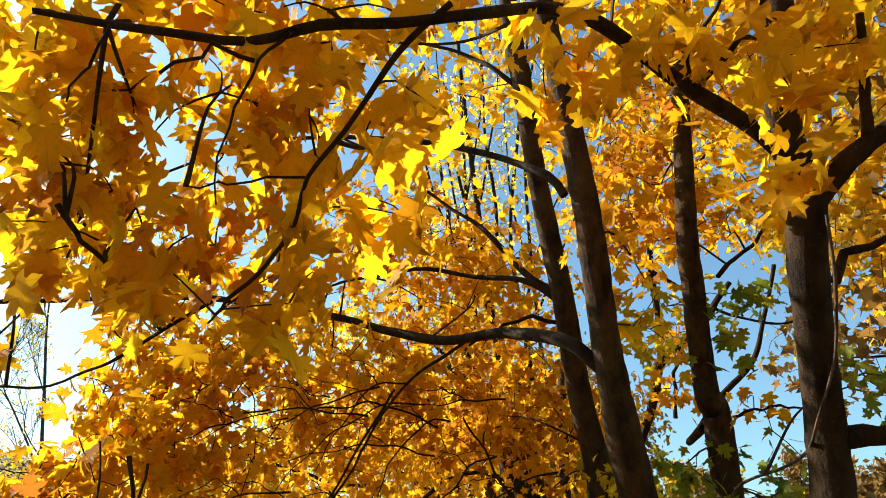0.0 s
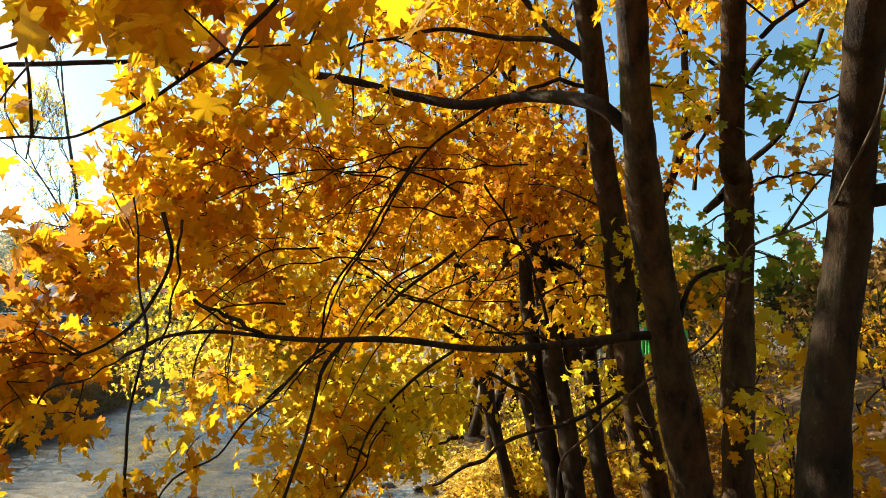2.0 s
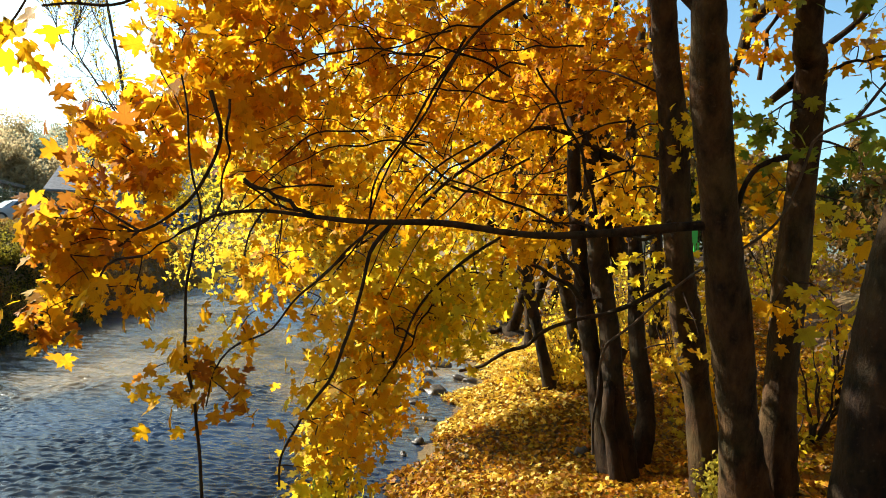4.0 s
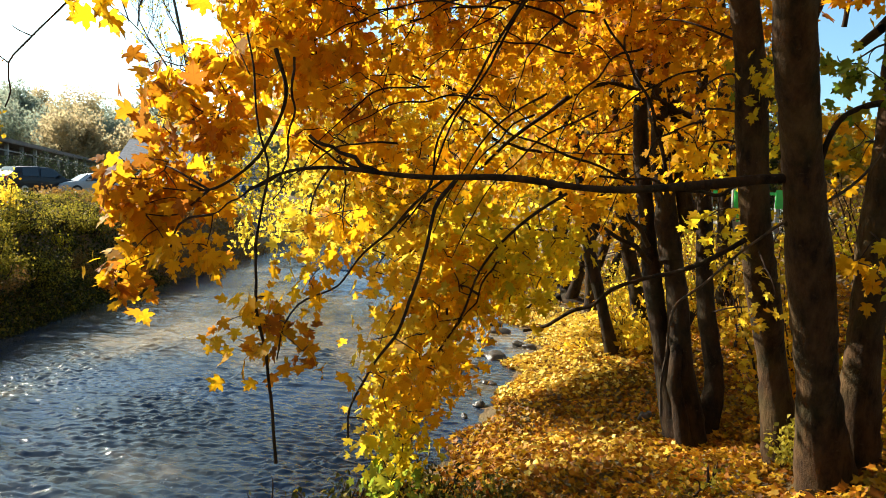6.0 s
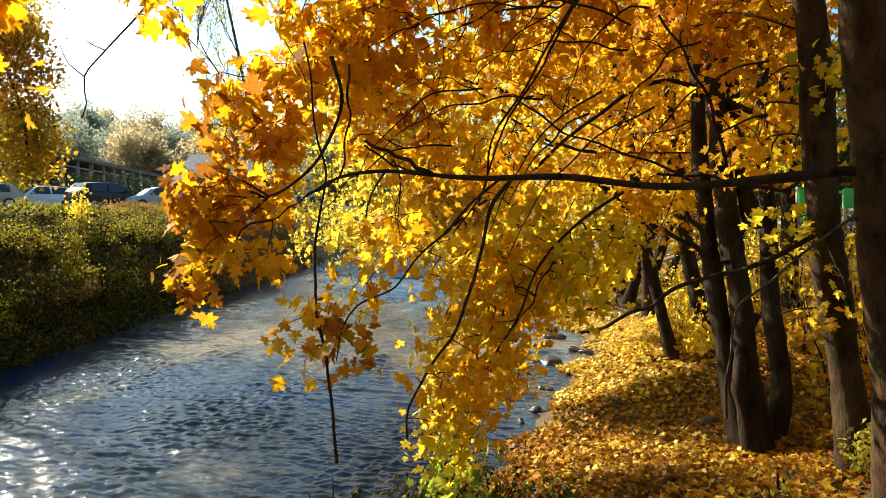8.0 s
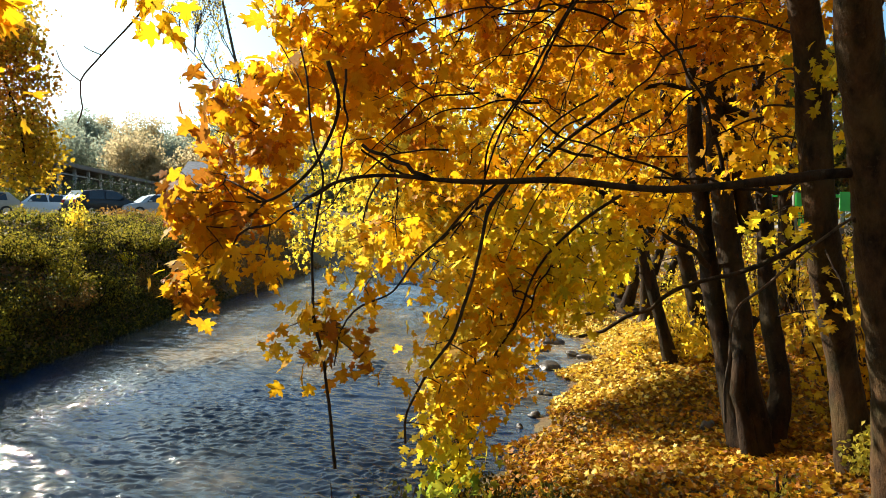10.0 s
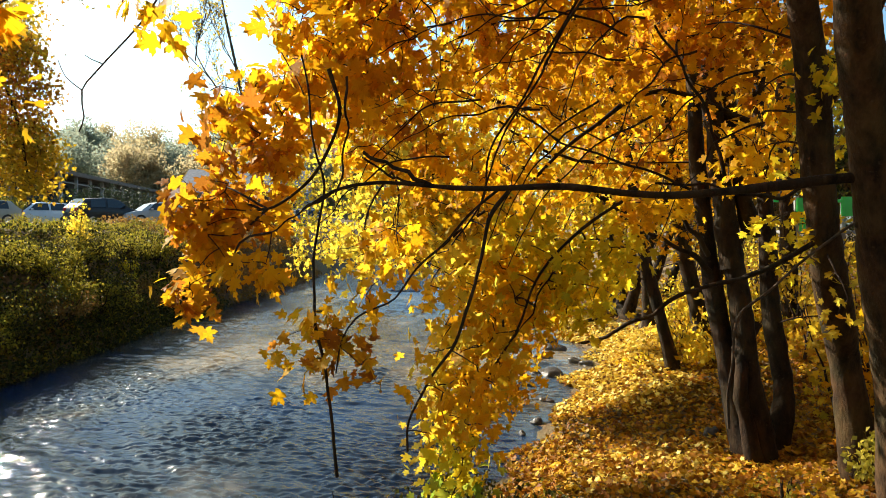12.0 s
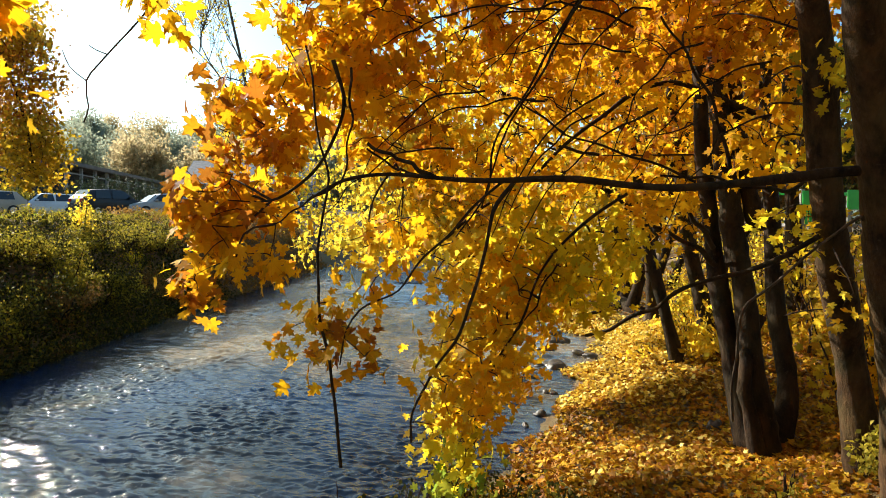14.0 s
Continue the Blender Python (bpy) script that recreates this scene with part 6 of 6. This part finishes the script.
wood_stuff("bank_wood", "tall russet trees deep in the wood on the near bank", hill_trees(16, -14, -2, 24, 40, 8, 13), "russet", 0.30, 1500)
wood_stuff("wooded_hill", "hazy green wood on the hill beyond the car park", hill_trees(66, 18, 54, 105, 160, 10, 14), "hazed_green", 0.48, 2900)
wood_stuff("wooded_hill", "hazy golden autumn trees on the hill", hill_trees(26, 14, 54, 104, 165, 10, 15), "hazed_gold", 0.48, 2900)
wood_stuff("wooded_hill", "hazy rust-brown autumn trees on the hill", hill_trees(14, 16, 54, 118, 165, 11, 15), "hazed_rust", 0.48, 2900)
wood_stuff("wooded_hill", "golden willows at the foot of the hill", hill_trees(7, 33.5, 40, 98, 106, 10, 13), "hazed_gold", 0.42, 4000)
wood_stuff("distant_wood", "distant trees closing the valley", hill_trees(70, -180, 180, 150, 260, 10, 16), "hazed_green", 1.6, 160)


# ---- car park ----
TYRE = plain("tyre", (0.02, 0.02, 0.02), 0.8)
RIM = plain("wheel_rim", (0.45, 0.46, 0.48), 0.35, 0.8)
CAR_GLASS = plain("car_glass", (0.03, 0.04, 0.05), 0.05, bump=0)
LAMP_RED = plain("tail_lamp_red", (0.45, 0.02, 0.015), 0.2, bump=0)
LAMP_CLEAR = plain("head_lamp", (0.75, 0.76, 0.78), 0.12, bump=0)
TRIM = plain("black_trim", (0.025, 0.025, 0.027), 0.6)


def box_mesh(bm, x0, x1, y0, y1, z0, z1, bevel=0.0):
    r = bmesh.ops.create_cube(bm, size=1.0, matrix=Matrix.Translation(((x0 + x1) / 2, (y0 + y1) / 2, (z0 + z1) / 2)) @ Matrix.Diagonal((x1 - x0, y1 - y0, z1 - z0, 1)))
    if bevel:
        bmesh.ops.bevel(bm, geom=list({e for v in r["verts"] for e in v.link_edges}), offset=bevel, segments=2, affect="EDGES")
    return bm


def car(x, y, heading, paint, label, length=4.1, height=1.5, width=1.74, boot=0.0, z=None):
    """A parked car along its own +x: lofted body, dark windows, four wheels, lamps and bumpers."""
    base = float(ground_height(np.array(x), np.array(y))) if z is None else z
    top = thing("parked_car", label, "car", "cars in the car park")
    top.matrix_basis = pose(x, y, base, 0, 0, heading)
    h, w, s = height, width / 2, length
    # share along the length, belt height, roof height, half width
    rear = ((-0.5, 0.50, 0.52, 0.84), (-0.485, 0.60, 0.64, 0.94), (-0.44, 0.62, 0.72, 0.98), (-0.36, 0.62, 0.95, 1.0)) if not boot else ((-0.5, 0.50, 0.52, 0.84), (-0.48, 0.60, 0.62, 0.94), (-0.40, 0.62, 0.64, 0.98), (-0.31, 0.62, 0.68, 1.0), (-0.22, 0.62, 0.93, 1.0))
    rows = rear + ((-0.10, 0.61, 1.0, 1.0), (0.06, 0.60, 0.98, 1.0), (0.14, 0.60, 0.90, 1.0), (0.27, 0.59, 0.62, 1.0), (0.40, 0.54, 0.56, 0.97), (0.475, 0.46, 0.48, 0.90), (0.5, 0.38, 0.40, 0.80))
    bm = bmesh.new()
    rings = []
    for px, belt, roof, wide in rows:
        cab = max(0.0, roof - belt) / 0.4
        side = [(w * wide * 0.90, 0.17), (w * wide, 0.34), (w * wide, 0.48 * h if belt > 0.5 else belt * h * 0.9), (w * wide * 0.96, belt * h), (w * wide * (0.95 - 0.20 * cab), roof * h * 0.985), (w * wide * (0.70 - 0.15 * cab), roof * h)]
        ring = [bm.verts.new((px * s, yy, zz)) for yy, zz in side] + [bm.verts.new((px * s, -yy, zz)) for yy, zz in reversed(side)]
        rings.append(ring)
    for a, b in zip(rings, rings[1:]):
        for i in range(len(a)):
            j = (i + 1) % len(a)
            bm.faces.new((a[i], b[i], b[j], a[j]))
    bm.faces.new(rings[0])
    bm.faces.new(list(reversed(rings[-1])))
    bmesh.ops.recalc_face_normals(bm, faces=bm.faces)
    body = part("body", bm, paint, top, "", True)
    roof_back = -0.33 if not boot else -0.20
    for sgn in (1, -1):
        for x0, x1 in ((roof_back, -0.11), (-0.09, 0.10)):
            bm = bmesh.new()
            lo, hi = 0.64 * h, 0.93 * h
            pts = [(x0 * s, sgn * (w * 0.965), lo), ((x1 + (0.10 if x1 > 0 else 0)) * s, sgn * (w * 0.965), lo), (x1 * s, sgn * (w * 0.79), hi), ((x0 + 0.02) * s, sgn * (w * 0.79), hi)]
            out = Vector((0, sgn * 0.012, 0.006))
            vs = [bm.verts.new(Vector(q) + out) for q in pts] + [bm.verts.new(Vector(q) - out) for q in pts]
            bm.faces.new(vs[:4])
            bm.faces.new(vs[7:3:-1])
            for i in range(4):
                bm.faces.new((vs[i], vs[4 + i], vs[4 + (i + 1) % 4], vs[(i + 1) % 4]))
            bmesh.ops.recalc_face_normals(bm, faces=bm.faces)
            part("side_window", bm, CAR_GLASS, top)
    for name, xa, za, xb, zb in (("windscreen", 0.265, 0.63, 0.145, 0.905), ("rear_window", -0.443 if not boot else -0.305, 0.68, -0.365 if not boot else -0.225, 0.94)):
        bm = bmesh.new()
        o = Vector((0.015 if xa > 0 else -0.015, 0, 0.015))
        pts = [(xa * s, -w * 0.80, za * h), (xa * s, w * 0.80, za * h), (xb * s, w * 0.66, zb * h), (xb * s, -w * 0.66, zb * h)]
        vs = [bm.verts.new(Vector(q) + o) for q in pts] + [bm.verts.new(Vector(q) - o) for q in pts]
        bm.faces.new(vs[:4])
        bm.faces.new(vs[7:3:-1])
        for i in range(4):
            bm.faces.new((vs[i], vs[4 + i], vs[4 + (i + 1) % 4], vs[(i + 1) % 4]))
        bmesh.ops.recalc_face_normals(bm, faces=bm.faces)
        part(name, bm, CAR_GLASS, top)
    for px in (-0.31, 0.30):
        for sgn in (1, -1):
            bm = bmesh.new()
            bmesh.ops.create_cone(bm, cap_ends=True, segments=20, radius1=0.31, radius2=0.31, depth=0.2, matrix=Matrix.Translation((px * s, sgn * (w - 0.07), 0.31)) @ Matrix.Rotation(radians(90), 4, "X"))
            tyre = part("wheel", bm, TYRE, top)
            bm = bmesh.new()
            bmesh.ops.create_cone(bm, cap_ends=True, segments=12, radius1=0.19, radius2=0.19, depth=0.03, matrix=Matrix.Translation((px * s, sgn * (w + 0.035), 0.31)) @ Matrix.Rotation(radians(90), 4, "X"))
            part("rim", bm, RIM, tyre)
    for sgn in (1, -1):
        part("tail_lamp", box_mesh(bmesh.new(), -0.505 * s, -0.47 * s, sgn * w * 0.66 - 0.12, sgn * w * 0.66 + 0.12, 0.50 * h, 0.61 * h, 0.02), LAMP_RED, top)
        part("headlamp", box_mesh(bmesh.new(), 0.44 * s, 0.488 * s, sgn * w * 0.62 - 0.16, sgn * w * 0.62 + 0.16, 0.41 * h, 0.48 * h, 0.02), LAMP_CLEAR, top)
        part("wing_mirror", box_mesh(bmesh.new(), 0.14 * s, 0.18 * s, sgn * (w + 0.08) - 0.09, sgn * (w + 0.08) + 0.09, 0.64 * h, 0.72 * h, 0.03), paint, top)
    part("bumper", box_mesh(bmesh.new(), -0.515 * s, -0.47 * s, -w * 0.8, w * 0.8, 0.2, 0.42, 0.03), TRIM, top)
    return top


def paint(name, colour):
    m, n, b = node_mat(name)
    n.links.new(ramp(n, noise_of(n, 3.0, 3.0), ((0.3, tuple(c * 0.85 for c in colour)), (0.7, colour))), b.inputs["Base Color"])
    b.inputs["Roughness"].default_value, b.inputs["Coat Weight"].default_value = 0.45, 0.25
    b.inputs["Specular IOR Level"].default_value = 0.3
    return m


WHITE_PAINT, BLACK_PAINT = paint("white_car_paint", (0.72, 0.74, 0.76)), paint("black_car_paint", (0.012, 0.012, 0.015))
SILVER_PAINT, BLUE_PAINT, BEIGE_PAINT = paint("silver_car_paint", (0.42, 0.44, 0.46)), paint("blue_car_paint", (0.03, 0.09, 0.26)), paint("beige_car_paint", (0.42, 0.36, 0.28))
car(-36.2, 31.3, 236, BEIGE_PAINT, "beige estate car parked behind the hedge")
car(-35.6, 35.0, 236, WHITE_PAINT, "white hatchback parked beside a black car", length=3.9, height=1.47)
car(-29.8, 34.0, 74, BLACK_PAINT, "black compact people carrier parked beside a white hatchback", length=4.3, height=1.62)
car(-28.0, 36.5, 238, SILVER_PAINT, "silver saloon parked in the row", length=4.5, height=1.43, boot=1)
car(-26.2, 39.0, 40, WHITE_PAINT, "white car half hidden behind leaves")
car(-24.9, 41.4, 60, SILVER_PAINT, "silver car seen end-on", length=4.2)
car(-23.5, 43.8, 30, BLUE_PAINT, "dark blue hatchback at the end of the row")
car(-22.9, 48.1, 30, SILVER_PAINT, "silver car at the end of the row")
car(-14.5, 48.2, 20, BLUE_PAINT, "small blue car seen through leaves")


# ---- buildings behind the cars ----
ROOF_EDGE = plain("roof_edge", (0.16, 0.13, 0.11), 0.8, grain=0.2, scale=2.0)
DARK_WALL = plain("dark_boarding", (0.05, 0.042, 0.036), 0.85, grain=0.3, scale=3.0)
POST = plain("grey_post", (0.32, 0.31, 0.30), 0.8, grain=0.15, scale=5.0)
RENDERED = plain("pale_render", (0.34, 0.31, 0.26), 0.9, grain=0.12, scale=1.5)
SLATE = plain("slate_roof", (0.16, 0.17, 0.19), 0.7, grain=0.25, scale=4.0, bump=0.4)
WINDOW_GLASS = plain("window_glass", (0.03, 0.035, 0.04), 0.05, bump=0)


def long_shed(a, b, depth, high, label, bays):
    """A low flat-roofed building between the points a and b: a boarded wall, posts in front and a projecting roof."""
    a, b = Vector((*a, 0)), Vector((*b, 0))
    run = (b - a).length
    base = float(ground_height(np.array((a.x + b.x) / 2), np.array((a.y + b.y) / 2)))
    top = thing("long_shed", label, "building")
    top.matrix_basis = Matrix.Translation((a.x, a.y, base)) @ Matrix.Rotation(math.atan2(b.y - a.y, b.x - a.x), 4, "Z")
    part("wall", box_mesh(bmesh.new(), 0.2, run - 0.2, 1.6, depth, -0.3, high - 0.35), DARK_WALL, top)
    part("roof", box_mesh(bmesh.new(), -0.5, run + 0.5, -0.4, depth + 0.4, high - 0.35, high, 0.05), ROOF_EDGE, top)
    for i in range(bays + 1):
        px = 0.2 + (run - 0.4) * i / bays
        part("post", box_mesh(bmesh.new(), px - 0.12, px + 0.12, 0.0, 0.24, -0.3, high - 0.35, 0.02), POST, top)
        if i < bays:
            w = (run - 0.4) / bays
            part("window", box_mesh(bmesh.new(), px + w * 0.25, px + w * 0.75, 1.56, 1.62, 1.0, high - 0.9, 0.01), WINDOW_GLASS, top)
            part("rail", box_mesh(bmesh.new(), px + 0.14, px + w - 0.14, 0.06, 0.14, high - 0.95, high - 0.85), POST, top)


def house(x, y, turn, w, d, eaves, ridge):
    base = float(ground_height(np.array(x), np.array(y)))
    top = thing("house", "small pale house with a grey pitched roof", "house")
    top.matrix_basis = pose(x, y, base, 0, 0, turn)
    part("wall", box_mesh(bmesh.new(), -w / 2, w / 2, -d / 2, d / 2, -0.3, eaves), RENDERED, top)
    bm = bmesh.new()
    for sgn in (1, -1):
        q = [(-w / 2 - 0.4, sgn * (d / 2 + 0.5), eaves - 0.2), (w / 2 + 0.4, sgn * (d / 2 + 0.5), eaves - 0.2), (w / 2 + 0.4, 0, ridge), (-w / 2 - 0.4, 0, ridge)]
        vs = [bm.verts.new(p) for p in q] + [bm.verts.new((p[0], p[1], p[2] + 0.18)) for p in q]
        bm.faces.new(vs[:4])
        bm.faces.new(vs[4:])
        for i in range(4):
            bm.faces.new((vs[i], vs[(i + 1) % 4], vs[4 + (i + 1) % 4], vs[4 + i]))
    bmesh.ops.recalc_face_normals(bm, faces=bm.faces)
    part("roof", bm, SLATE, top)
    for sgn in (1, -1):
        bm = bmesh.new()
        v = [bm.verts.new((sgn * (w / 2 - 0.02), yy, zz)) for yy, zz in ((-d / 2, eaves - 0.1), (d / 2, eaves - 0.1), (0, ridge))]
        bm.faces.new(v)
        part("gable", bm, RENDERED, top)
    for i in range(4):
        px = -w / 2 + w * (i + 0.5) / 4
        win = part("window", box_mesh(bmesh.new(), px - 0.5, px + 0.5, -d / 2 - 0.04, -d / 2 + 0.04, 0.9, 2.1), WINDOW_GLASS, top)
        part("sill", box_mesh(bmesh.new(), px - 0.6, px + 0.6, -d / 2 - 0.12, -d / 2 + 0.02, 0.8, 0.89), POST, win)
    part("chimney", box_mesh(bmesh.new(), w * 0.2, w * 0.2 + 0.6, -0.3, 0.3, ridge - 0.6, ridge + 0.8), ROOF_EDGE, top)


long_shed((-41.9, 43.2), (-54.7, 70.9), 8.0, 4.3, "long dark flat-roofed shed with pale posts", 9)
long_shed((-40.2, 31.2), (-40.3, 37.4), 6.0, 4.1, "dark flat-roofed shed beside the car park", 4)
house(-33.7, 57.7, 20, 11, 8, 3.0, 5.2)
LEAVES["evergreen"] = leaf_mat("leaf_evergreen", ((0.0, (0.02, 0.035, 0.018)), (0.5, (0.035, 0.055, 0.025)), (1.0, (0.07, 0.09, 0.035))), 0.05, 0.2)
for x, y, h in ((-41.6, 37.0, 2.6), (-39.6, 36.4, 2.0), (-32.6, 46.5, 2.2), (-31.2, 48.8, 2.6), (-40.2, 38.5, 2.2), (-38.3, 40.0, 2.6), (-38.6, 42.0, 2.9), (-37.1, 42.4, 3.2), (-37.3, 44.4, 2.7), (-36.7, 45.6, 3.0), (-36.5, 47.7, 2.6), (-34.7, 48.2, 2.4), (-33.5, 49.5, 2.8)):
    shrub("evergreen_bush", "leafy bush growing in front of the shed", x, y, 3.0, 2.6, h * 1.15, 1900, 0.13, "olive" if (x * 10) % 4 < 1 else "evergreen", stems=3, group="evergreens by the shed")

# ---- green play hut among the trees ----
GREEN_PANEL = plain("green_panel", (0.05, 0.62, 0.10), 0.35, grain=0.08, scale=3.0)
hut_z = float(ground_height(np.array(4.97), np.array(18.62)))
hut = thing("play_hut", "bright green play hut with a small white window", "play hut", at=(4.97, 18.62, hut_z))
hut.rotation_euler = (0, 0, radians(15))
for px in (-0.95, 0.95):
    for py in (-0.6, 0.6):
        part("post", box_mesh(bmesh.new(), px - 0.05, px + 0.05, py - 0.05, py + 0.05, -0.2, 1.46, 0.01), POST, hut)
part("platform", box_mesh(bmesh.new(), -1.0, 1.0, -0.65, 0.65, 0.55, 0.63, 0.01), POST, hut)
part("panel", box_mesh(bmesh.new(), -0.98, -0.1, -0.70, -0.66, 0.98, 1.42, 0.015), GREEN_PANEL, hut)
part("panel", box_mesh(bmesh.new(), 0.1, 0.98, -0.70, -0.66, 0.98, 1.45, 0.015), GREEN_PANEL, hut)
part("window", box_mesh(bmesh.new(), -0.5, -0.36, -0.72, -0.70, 1.22, 1.34, 0.005), plain("white_plastic", (0.8, 0.8, 0.8)), hut)
for i in range(9):
    part("slat", box_mesh(bmesh.new(), -0.9 + i * 0.1, -0.84 + i * 0.1, -0.69, -0.66, 0.62, 1.0, 0.005), GREEN_PANEL, hut)
part("rail", box_mesh(bmesh.new(), -1.0, 1.0, 0.58, 0.66, 1.36, 1.44, 0.01), GREEN_PANEL, hut)

# ---- unseen maples added behind and beside the walk, to shade the slope ----
for x, y, h, r in ((7.0, 3.0, 9.5, 3.0), (9.5, 7.0, 10.5, 3.4), (6.5, -2.5, 10.0, 3.2), (2.5, -4.5, 10.5, 3.4), (-2.5, -5.5, 10.0, 3.2), (10.5, 12.5, 10.0, 3.2), (12.5, 1.0, 11.0, 3.6), (-7.0, -6.0, 9.0, 3.0), (5.0, -9.0, 11.0, 3.6), (14.0, 8.0, 11.0, 3.6), (-1.0, -11.0, 11.0, 3.8)):
    base = float(ground_height(np.array(x), np.array(y)))
    t = Tree("maple_tree", "yellow-leaved maple in the wood above the river bank", (x, y, base - 0.05), group="maples in the wood")
    limb(t, "trunk", [(x, y, base - 0.05), (x + 0.1, y - 0.1, base + h * 0.4), (x, y, base + h * 0.9)], 0.16, 0.04, BARK_DARK, sides=10, flare=0.08)
    for k in range(7):
        a, z = k * 2.4, base + h * (0.32 + 0.07 * k)
        tip = np.array((x + math.cos(a) * r * 0.75, y + math.sin(a) * r * 0.75, z + 1.0))
        limb(t, "limb", [(x, y, z), tuple((np.array((x, y, z)) + tip) / 2 + (0, 0, 0.25)), tuple(tip)], 0.06, 0.015, BARK_DARK, sides=6)
        # Lower limbs get russet leaves, a colour for the shaded wood interior.
        spray(t, tip, (r * 0.6, r * 0.6, 1.1), 260, 0.30, "russet" if k < 3 else "yellow" if k % 2 else "ochre", "simple", per=10, tuft=0.4, twig=0.008)
    spray(t, (x, y, base + h * 0.85), (r * 0.7, r * 0.7, 1.4), 450, 0.30, "yellow", "simple", per=10, tuft=0.4, twig=0.008)
    finish(t)
